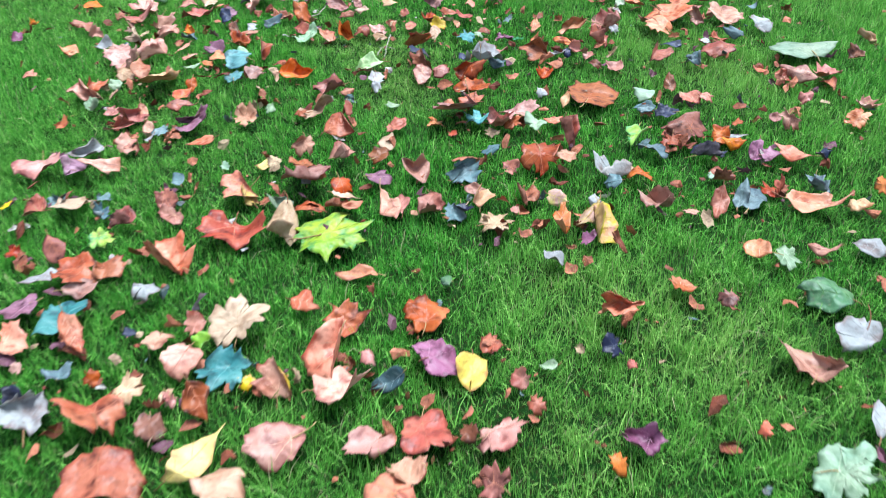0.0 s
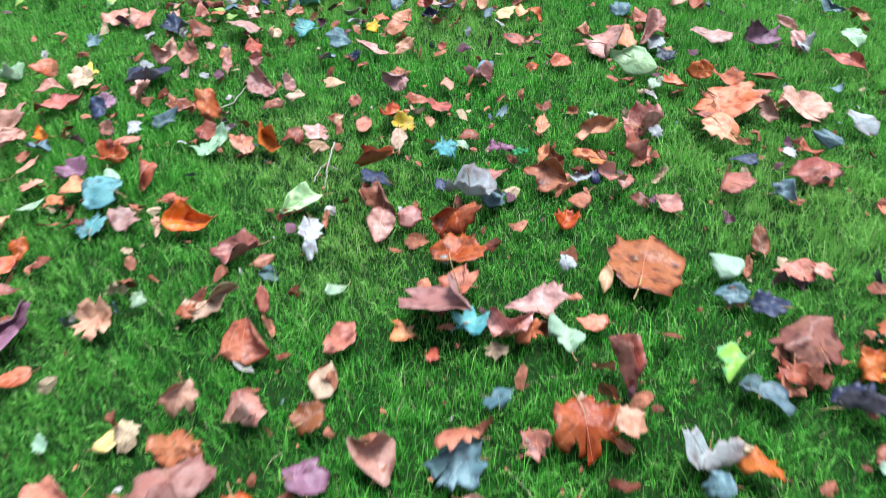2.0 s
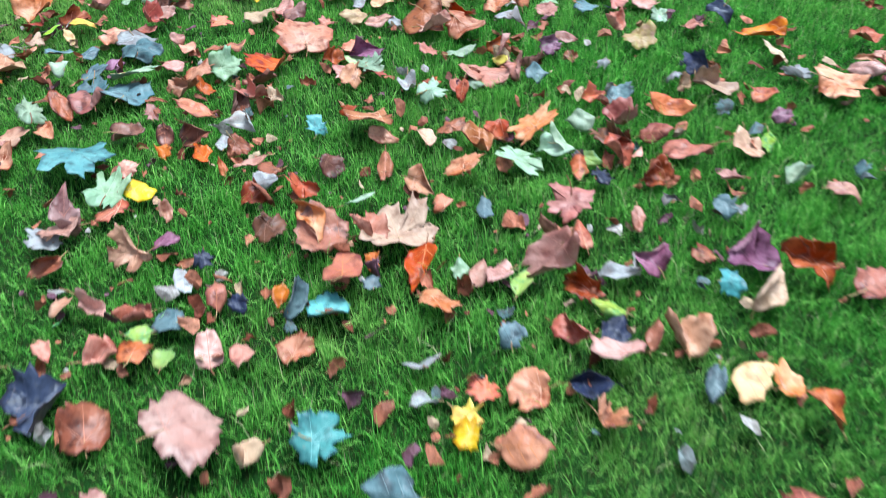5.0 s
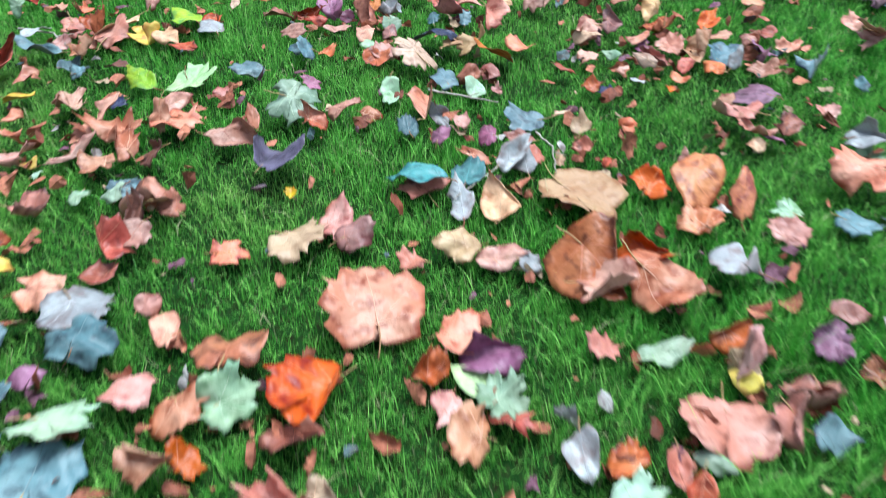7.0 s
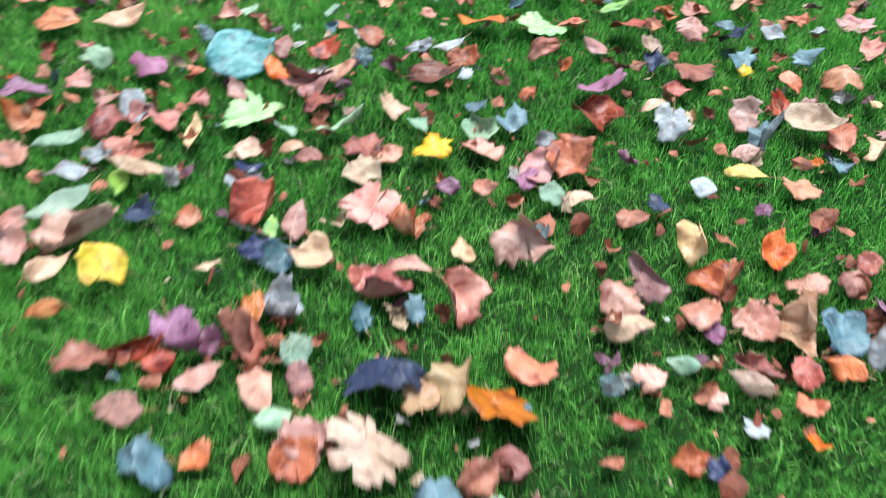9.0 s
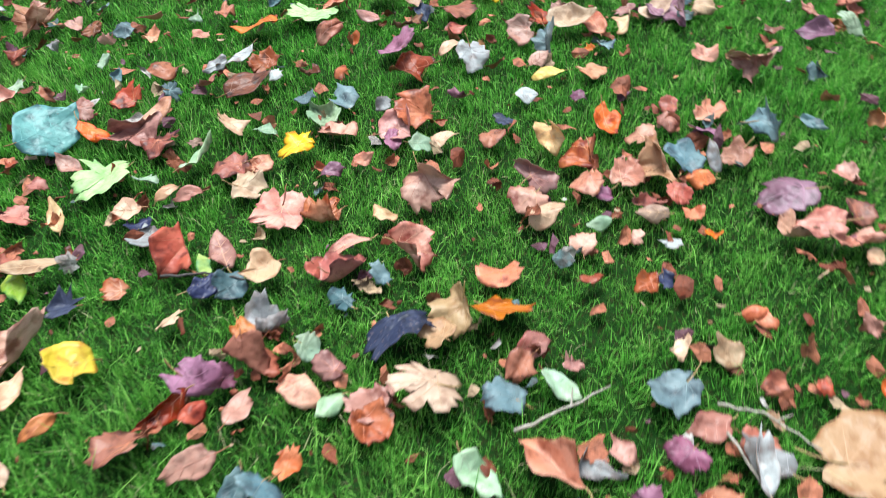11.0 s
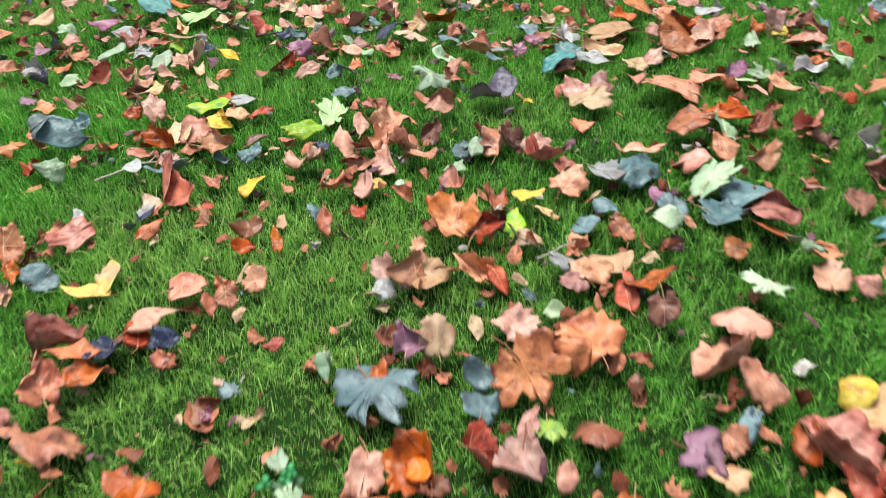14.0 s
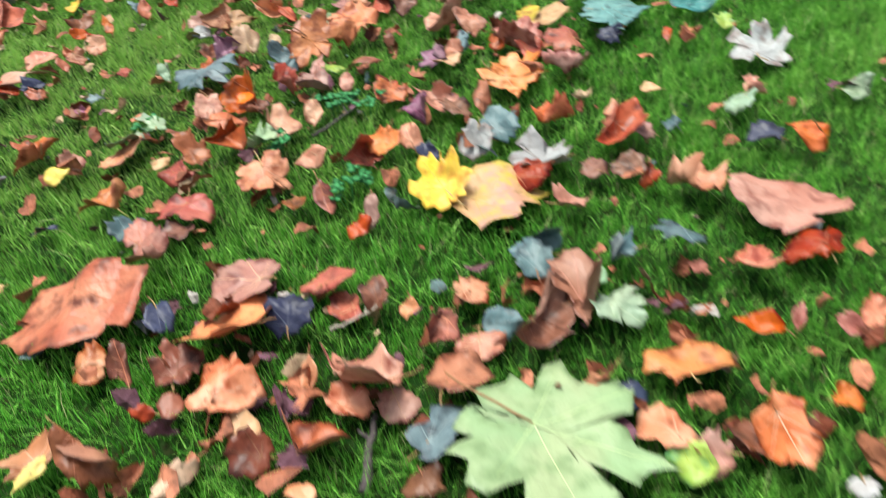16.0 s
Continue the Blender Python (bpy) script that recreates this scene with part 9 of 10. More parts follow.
leaf("plane", "rust", -0.240, 6.401, 65, 5, -3, 0.091, 0.087, 0.68, 0.00, 34774)
leaf("oval", "tan", -0.233, 6.697, -79, 7, 23, 0.048, 0.087, -1.75, 0.00, 20765)
leaf("oval", "tan", -0.192, 6.356, -72, 12, 21, 0.055, 0.061, -1.96, 0.00, 27775)
leaf("maple", "slate", -0.163, 6.747, -119, -12, 21, 0.061, 0.048, 0.40, 0.00, 20767)
leaf("maple", "yellow", -0.109, 6.349, -10, 1, 0, 0.091, 0.069, -0.13, 0.00, 34773)
leaf("oval", "brown", -0.022, 6.646, -108, -2, 10, 0.089, 0.120, -0.42, 0.00, 20772)
leaf("plane", "tan", -0.008, 6.330, -21, 0, -5, 0.088, 0.071, -1.21, 0.00, 20783)
leaf("oval", "mint", 0.002, 6.403, -12, 4, 6, 0.081, 0.103, 0.34, 0.56, 27784)
leaf("scrap", "white", 0.048, 6.633, 156, -15, -3, 0.040, 0.038, -1.51, 0.00, 2318)
leaf("plane", "rust", 0.060, 6.701, 83, 3, -14, 0.063, 0.082, 0.78, 0.00, 20771)
leaf("oval", "slate", 0.087, 6.423, -26, 4, -7, 0.067, 0.095, -0.65, 0.00, 20785)
leaf("oval", "white", 0.124, 6.328, 88, -15, -20, 0.034, 0.050, 2.14, 0.00, 20796)
leaf("scrap", "rust", 0.154, 6.507, 24, 11, -22, 0.051, 0.035, -0.77, 0.00, 2385)
leaf("oval", "pink", 0.253, 6.665, -97, 9, 23, 0.050, 0.088, 2.10, 0.00, 20787)
leaf("oval", "rust", 0.257, 6.384, 42, 12, -22, 0.112, 0.124, -0.19, 0.38, 27791)
leaf("scrap", "orange", 0.281, 6.617, -97, 17, 20, 0.035, 0.051, 2.55, 0.59, 2316)
leaf("plane", "plum", 0.322, 6.494, 1, -6, -6, 0.115, 0.075, 1.60, 0.00, 27790)
leaf("plane", "white", 0.386, 6.297, 147, -24, -4, 0.076, 0.089, 1.60, 0.00, 20792)
leaf("oval", "pink", 0.393, 6.683, 40, 18, -19, 0.055, 0.067, -1.16, 0.00, 20788)
leaf("oval", "cream", 0.400, 6.374, -134, -1, 7, 0.040, 0.075, -2.19, 0.00, 20793)
leaf("scrap", "cream", 0.462, 6.338, 92, -12, -22, 0.030, 0.043, 0.95, 0.22, 2342)
leaf("oval", "rust", 0.489, 6.447, -106, 1, 25, 0.044, 0.068, 0.03, 0.00, 20819)
leaf("oval", "cream", 0.525, 6.646, 166, -15, -9, 0.063, 0.077, 1.31, 0.00, 20789)
leaf("plane", "rust", 0.557, 6.500, -148, -6, 2, 0.147, 0.097, -0.98, 0.00, 27818)
leaf("plane", "pink", 0.560, 6.291, 77, -13, -20, 0.078, 0.072, 1.25, 0.00, 20800)
leaf("plane", "pink", 0.653, 6.682, 116, -9, -15, 0.091, 0.060, 0.16, 0.00, 27811)
leaf("plane", "rust", 0.667, 6.324, -33, 23, -6, 0.055, 0.076, -0.60, 0.00, 27801)
leaf("scrap", "yellow", 0.681, 6.481, 139, -19, -5, 0.040, 0.037, 1.36, 0.00, 2332)
leaf("scrap", "slate", 0.712, 6.535, 124, -24, -5, 0.063, 0.092, -0.78, 0.00, 34809)
leaf("oval", "slate", 0.772, 6.708, 64, -5, -19, 0.033, 0.065, -0.49, 0.09, 2324)
leaf("scrap", "rust", 0.797, 6.516, -100, 14, 10, 0.057, 0.040, -1.56, 0.26, 2331)
leaf("scrap", "slate", 0.852, 6.491, -130, 7, 6, 0.050, 0.072, -1.99, 0.00, 20810)
leaf("plane", "tan", 0.852, 6.368, 66, -8, -8, 0.110, 0.089, -0.35, 0.00, 34804)
leaf("oval", "white", 0.858, 6.634, -134, -17, 23, 0.046, 0.071, 0.55, 0.00, 20813)
leaf("oval", "tan", 0.880, 6.664, -121, 3, 24, 0.034, 0.079, -1.52, 0.51, 2325)
leaf("plane", "pink", 1.026, 6.380, 83, 1, -6, 0.086, 0.091, -0.34, 0.00, 9096)
leaf("oval", "tan", 1.045, 6.500, -53, 9, 3, 0.056, 0.106, 1.18, 0.00, 20815)
leaf("plane", "pink", 1.107, 6.634, -99, -4, 9, 0.096, 0.087, 0.19, 0.00, 27814)
leaf("scrap", "tan", 1.121, 6.508, -169, -11, 21, 0.044, 0.030, 1.86, 0.66, 9029)
leaf("scrap", "tan", 1.196, 6.472, 73, -7, -21, 0.046, 0.066, -2.02, 0.14, 9014)
leaf("oval", "tan", 1.216, 6.457, -130, 5, 17, 0.028, 0.051, 1.29, 0.00, 9083)
leaf("plane", "plum", 1.237, 6.576, 38, 0, -17, 0.051, 0.034, 2.59, 0.00, 9023)
leaf("plane", "pink", 1.287, 6.579, 159, 0, 8, 0.061, 0.040, -2.49, 0.14, 9052)
leaf("plane", "teal", 1.293, 6.667, 13, 8, 7, 0.070, 0.106, 0.56, 0.00, 9064)
leaf("plane", "orange", 1.325, 6.645, 61, 13, 20, 0.038, 0.090, 1.55, 0.73, 9097)
leaf("scrap", "rust", 1.483, 6.454, 241, 2, -4, 0.030, 0.052, 2.31, 0.00, 9070)
leaf("plane", "orange", 1.484, 6.749, 156, 23, -11, 0.047, 0.060, 2.51, 0.54, 9049)
leaf("plane", "rust", 1.521, 6.448, 259, 4, -18, 0.053, 0.084, 1.28, 0.00, 9031)
leaf("plane", "plum", -0.906, 6.778, -98, 2, -4, 0.081, 0.112, 0.91, 0.00, 27824)
leaf("oval", "orange", -0.878, 7.150, 72, 4, -25, 0.107, 0.119, -0.24, 0.00, 20825)
leaf("scrap", "rust", -0.874, 7.003, 172, -27, 5, 0.045, 0.038, 1.98, 0.62, 2302)
leaf("plane", "pink", -0.798, 6.818, -90, -7, 16, 0.063, 0.064, 0.71, 0.00, 20823)
leaf("oval", "mint", -0.764, 6.889, 75, 6, -24, 0.061, 0.075, 1.00, 0.00, 20822)
leaf("oval", "cream", -0.719, 7.114, 108, -1, -20, 0.067, 0.136, -0.40, 0.00, 27826)
leaf("plane", "plum", -0.646, 6.845, -59, 2, 15, 0.118, 0.078, 0.42, 0.00, 20820)
leaf("scrap", "cream", -0.581, 7.145, -154, -22, 11, 0.020, 0.029, -1.26, 0.43, 2284)
leaf("scrap", "slate", -0.511, 6.975, -74, 0, 25, 0.060, 0.041, 1.09, 0.00, 1498)
leaf("oval", "teal", -0.438, 6.808, -79, 5, 24, 0.137, 0.169, -1.16, 0.00, 20760)
leaf("scrap", "rust", -0.363, 6.991, -37, 19, 15, 0.045, 0.046, -0.97, 0.64, 2286)
leaf("scrap", "mint", -0.291, 6.960, 109, -16, -11, 0.039, 0.030, 0.57, 0.62, 2287)
leaf("plane", "rust", -0.244, 6.824, 19, 11, -8, 0.093, 0.061, 0.22, 0.00, 20764)
leaf("scrap", "white", -0.239, 7.215, -179, -23, 9, 0.037, 0.054, 3.14, 0.71, 2371)
leaf("scrap", "pink", -0.137, 7.136, 92, -6, -19, 0.035, 0.051, -1.48, 0.62, 2357)
leaf("oval", "rust", -0.122, 6.866, 54, 10, -22, 0.074, 0.082, -1.35, 0.00, 34768)
leaf("oval", "slate", -0.079, 7.152, 67, -1, -24, 0.063, 0.072, 0.64, 0.00, 2358)
leaf("oval", "white", -0.026, 6.787, 87, -1, -24, 0.039, 0.073, -0.71, 0.00, 20769)
leaf("scrap", "pink", 0.047, 6.966, -3, 13, 2, 0.047, 0.069, 1.40, 0.00, 2292)
leaf("oval", "white", 0.052, 6.786, 91, -3, -12, 0.039, 0.089, -0.37, 0.00, 20770)
leaf("oval", "tan", 0.120, 7.197, 129, 0, 13, 0.028, 0.045, 0.69, 0.61, 9111)
leaf("oval", "orange", 0.156, 6.870, 51, 3, 3, 0.099, 0.130, 0.26, 0.00, 27817)
leaf("plane", "pink", 0.233, 7.244, 272, 7, 13, 0.110, 0.066, 2.99, 0.70, 9105)
leaf("plane", "pink", 0.269, 7.167, 216, -12, -8, 0.055, 0.072, 1.60, 0.00, 9005)
leaf("oval", "orange", 0.278, 7.047, 115, -17, 2, 0.023, 0.063, 0.78, 0.08, 9091)
leaf("maple", "pale", 0.303, 6.808, -79, -4, 6, 0.161, 0.119, 0.07, 0.00, 27786)
leaf("plane", "mint", 0.434, 7.015, 276, -1, -25, 0.082, 0.104, 0.20, 0.05, 9098)
leaf("oval", "mint", 0.511, 7.153, 79, -8, 0, 0.139, 0.086, -0.53, 0.00, 9044)
leaf("oval", "lime", 0.537, 6.873, -108, 11, 7, 0.039, 0.090, -1.13, 0.00, 27816)
leaf("plane", "tan", 0.554, 7.064, 271, -10, 0, 0.053, 0.037, 1.93, 0.07, 9106)
leaf("oval", "tan", 0.614, 7.128, 326, -8, 25, 0.033, 0.051, 2.50, 0.00, 9027)
leaf("maple", "tan", 0.665, 7.034, 101, -11, -5, 0.059, 0.094, 1.55, 0.00, 9033)
leaf("plane", "pink", 0.742, 6.801, -177, 0, 7, 0.082, 0.107, -0.47, 0.00, 34812)
leaf("plane", "rust", 0.788, 6.997, 257, -12, -17, 0.048, 0.074, -1.03, 0.00, 9103)
leaf("scrap", "navy", 0.813, 7.101, 309, 8, -29, 0.039, 0.062, -0.61, 0.06, 9040)
leaf("scrap", "pink", 0.933, 7.012, 13, 0, -25, 0.033, 0.047, -1.17, 0.00, 9060)
leaf("plane", "tan", 0.970, 7.020, 53, 14, -20, 0.041, 0.049, 2.10, 0.06, 9061)
leaf("plane", "tan", 0.980, 6.886, 328, -6, 0, 0.063, 0.107, 1.10, 0.50, 9058)
leaf("scrap", "pink", 1.019, 6.879, 168, -7, -10, 0.033, 0.047, -1.17, 0.00, 9034)
leaf("scrap", "mint", 1.089, 6.970, 335, -6, 3, 0.038, 0.052, -2.04, 0.00, 9043)
leaf("maple", "orange", 1.178, 6.899, 144, -23, -4, 0.027, 0.100, -1.07, 0.58, 9072)
leaf("maple", "tan", -0.954, 7.326, 87, -4, -31, 0.059, 0.094, 1.55, 0.00, 9068)
leaf("scrap", "white", -0.949, 7.400, 223, -4, 8, 0.028, 0.043, -1.02, 0.28, 9056)
leaf("scrap", "slate", -0.948, 7.723, 305, -8, 14, 0.020, 0.073, 0.78, 0.00, 9069)
leaf("plane", "rust", -0.912, 7.386, 33, 6, 8, 0.048, 0.046, -2.89, 0.00, 9041)
leaf("plane", "tan", -0.908, 7.672, 309, 5, 7, 0.058, 0.053, 1.07, 0.00, 9071)
leaf("oval", "tan", -0.866, 7.440, 32, -21, 0, 0.084, 0.094, 3.20, 0.00, 9108)
leaf("scrap", "rust", -0.850, 7.362, -48, 18, 18, 0.075, 0.052, -0.97, 0.64, 9037)
leaf("oval", "slate", -0.799, 7.355, 247, -8, -7, 0.147, 0.064, 1.63, 0.67, 9078)
leaf("scrap", "pink", -0.507, 7.685, 16, -5, 26, 0.043, 0.034, 1.47, 0.21, 9073)
leaf("plane", "navy", -0.492, 7.741, 326, 4, -7, 0.049, 0.058, 2.89, 0.00, 9079)
leaf("plane", "pink", -0.436, 7.653, 324, -7, 15, 0.059, 0.104, -2.36, 0.58, 9110)
leaf("oval", "lime", -0.399, 7.336, 163, -24, -2, 0.075, 0.176, 1.84, 0.72, 1165)
leaf("plane", "rust", -0.323, 7.268, 88, 12, -10, 0.044, 0.060, -2.89, 0.00, 2369)
leaf("plane", "pink", -0.231, 7.400, 64, 12, -16, 0.048, 0.066, 2.03, 0.00, 2355)
leaf("maple", "tan", -0.211, 7.365, -59, 8, 7, 0.157, 0.119, 1.09, 0.35, 739)
leaf("scrap", "tan", -0.130, 7.304, -160, -26, 3, 0.062, 0.090, 2.01, 0.27, 740)
leaf("oval", "slate", -0.828, 7.750, 314, 6, 14, 0.039, 0.058, 3.19, 0.00, 9085)


def far_leaves(count):
    """The leaves go on over the far part of the lawn, too small there to tell their shapes."""
    dice = np.random.RandomState(404)
    here = list(SPOTS)
    kinds = ("tan", "rust", "pink", "tan", "rust", "orange", "cream", "slate", "pink", "mint", "plum", "white", "brown", "navy")
    made = 0
    while made < count:
        x, y = dice.uniform(-1.5, 1.5), dice.uniform(6.1, 7.95)
        gap = min((x - a) ** 2 + (y - b) ** 2 for a, b in here)
        if gap < .006 or x < np.interp(y, (6, 7, 8.1), (-1.7, -1.4, -.5)) or x > np.interp(y, (6, 6.75, 7.1, 7.4, 8.1), (1.4, 1.45, .95, .28, .1)):
            continue
        size = dice.uniform(.045, .092)
        form = ("plane", "scrap", "oval")[made % 3]
        leaf(form, kinds[dice.randint(len(kinds))], x, y, dice.uniform(0, 360), dice.normal(0, 12), dice.normal(0, 12), size * dice.uniform(.6, 1), size,
             dice.normal(0, .8), max(0, dice.uniform(-.4, .5)), 60000 + made)
        here.append((x, y))
        made += 1


far_leaves(130)


# ---- twigs ----
def bark_material(name, colour, second):
    mat, tree, base = shader(name, .75, .2)
    place = tree.nodes.new("ShaderNodeTexCoord").outputs["Object"]
    grain = add(tree, "ShaderNodeTexNoise", Scale=120.0, Detail=4.0)
    tree.links.new(place, grain.inputs["Vector"])
    tree.links.new(mix(tree, ramp(tree, grain.outputs["Fac"], .35, .65), colour, second), base.inputs["Base Color"])
    bump = add(tree, "ShaderNodeBump", Strength=.6, Distance=.002)
    tree.links.new(grain.outputs["Fac"], bump.inputs["Height"])
    tree.links.new(bump.outputs[0], base.inputs["Normal"])
    return mat


PALE_BARK = bark_material("pale_bark", (.42, .38, .32), (.28, .24, .19))
DARK_BARK = bark_material("dark_bark", (.055, .045, .045), (.10, .085, .08))


def twig(label, bark, thick, high, *way):
    """A thin dead twig through places of the lawn, with a side spur."""
    nodes = [np.array([x, y, high + .006 * math.sin(3 * k)]) for k, (x, y) in enumerate(way)]
    line = []
    for k in range(len(nodes) - 1):
        for s in range(5):
            line.append(nodes[k] + (nodes[k + 1] - nodes[k]) * s / 5 + np.array([.002 * math.sin(2.3 * s + k), .002 * math.cos(1.7 * s), .001 * math.sin(s)]))
    line.append(nodes[-1])
    line = np.array(line)
    home = line.mean(0) * (1, 1, 0)
    root = tagged(new("twig"), label, "twig", "twigs in the grass")
    root.location = home
    points, faces = tube(line - home, np.linspace(thick, thick * .5, len(line)), 6)
    part("stem", sheet("stem", points, faces, bark), root)
    ahead = line[-1] - line[0]
    spur = np.array([line[6] + (np.array([-ahead[1], ahead[0], 0]) * .16 + ahead * .12) * s for s in np.linspace(0, 1, 4)])
    points, faces = tube(spur - home, np.linspace(thick * .6, thick * .3, 4), 5)
    part("spur", sheet("spur", points, faces, bark), root)
    return root


twig("pale bare forked twig lying in the grass", PALE_BARK, .0024, .034, (-.140, 2.741), (-.150, 2.656), (-.154, 2.537))
twig("thin pale twig curving out of the grass", PALE_BARK, .0018, .032, (-.181, 2.563), (-.171, 2.618), (-.155, 2.650))
twig("pale grey twig among dry leaves", PALE_BARK, .0024, .032, (-.463, 2.960), (-.425, 2.994), (-.404, 3.105))
twig("grey-green twig lying in lush grass", PALE_BARK, .0030, .036, (-.339, 5.550), (-.270, 5.523), (-.185, 5.497))
twig("dark wet twig beside rust-coloured leaves", DARK_BARK, .0030, .034, (-.510, 6.223), (-.454, 6.168), (-.406, 6.092))
twig("long pale twig lying across the lawn", PALE_BARK, .0032, .034, (-1.403, 5.887), (-1.301, 5.857), (-1.223, 5.770))
twig("dull brown twig under clover", DARK_BARK, .0030, .030, (-1.831, 4.568), (-1.763, 4.542), (-1.673, 4.521))
twig("grey-green stem bent over in the grass", PALE_BARK, .0022, .036, (-2.290, 4.337), (-2.264, 4.309), (-2.222, 4.285))
twig("pale curved stem rising beside crumpled leaves", PALE_BARK, .0024, .040, (-0.115, 5.363), (-0.088, 5.308), (-0.089, 5.225))
twig("pale bent stem among rust-coloured leaves", PALE_BARK, .0024, .040, (-0.149, 5.329), (-0.207, 5.230), (-0.286, 5.139))
twig("straight pale stem over cream leaves", PALE_BARK, .0022, .050, (-1.234, 4.827), (-1.181, 4.804), (-1.124, 4.779))
twig("thin dark stem pointing down from a leaf", DARK_BARK, .0018, .040, (-1.142, 4.937), (-1.178, 4.895), (-1.191, 4.827))
twig("thick black wet twig beneath curled leaves", DARK_BARK, .0065, .018, (-2.491, 4.217), (-2.436, 4.232), (-2.391, 4.242))


# ---- clover ----
def clover_material():
    mat, tree, base = shader("clover_leaf", .5, .2)
    info = tree.nodes.new("ShaderNodeObjectInfo")
    tree.links.new(mix(tree, info.outputs["Random"], (.03, .17, .05), (.06, .28, .09)), base.inputs["Base Color"])
    return mat


CLOVER = clover_material()


def clover(x, y, stems, seed):
    """A low clover plant: thin stems, each with three round leaflets."""
    dice = np.random.RandomState(seed)
    root = tagged(new("clover"), "bright green low clover plant growing in the lawn", "clover", "clover in the lawn")
    root.location = (x, y, 0)
    for k in range(stems):
        a, r = dice.uniform(0, 6.28), dice.uniform(.004, .032)
        top = np.array([math.cos(a) * r, math.sin(a) * r, dice.uniform(.034, .05)])
        points, faces = tube(np.array([top * (.3, .3, 0), top * (.7, .7, .6), top]), [.0009, .0008, .0007], 4)
        stem = part("stem", sheet("stem", points, faces, CLOVER), root)
        turn = dice.uniform(0, 6.28)
        for leaflet in range(3):
            b = turn + leaflet * 2.094
            size = dice.uniform(.0055, .0085)
            mid = top + np.array([math.cos(b), math.sin(b), .05]) * size
            ring = [mid + size * np.array([math.cos(c), math.sin(c), .18 * math.cos(2 * (c - b))]) for c in np.linspace(0, 6.283, 9)[:-1]]
            verts = [mid + (0, 0, .0004)] + ring + [mid - (0, 0, .0006)]
            fan = [(0, 1 + q, 1 + (q + 1) % 8) for q in range(8)] + [(9, 1 + (q + 1) % 8, 1 + q) for q in range(8)]
            part("leaflet", sheet("leaflet", verts, fan, CLOVER), stem)


clover(-1.990, 4.435, 5, 1)
clover(-1.955, 4.419, 4, 2)
clover(-1.707, 4.584, 5, 3)
clover(-1.902, 4.609, 4, 4)
clover(-1.694, 4.552, 5, 5)
clover(-1.858, 4.632, 4, 6)
clover(-1.839, 4.901, 3, 7)
clover(-1.711, 4.509, 4, 8)
clover(.304, 2.640, 3, 9)

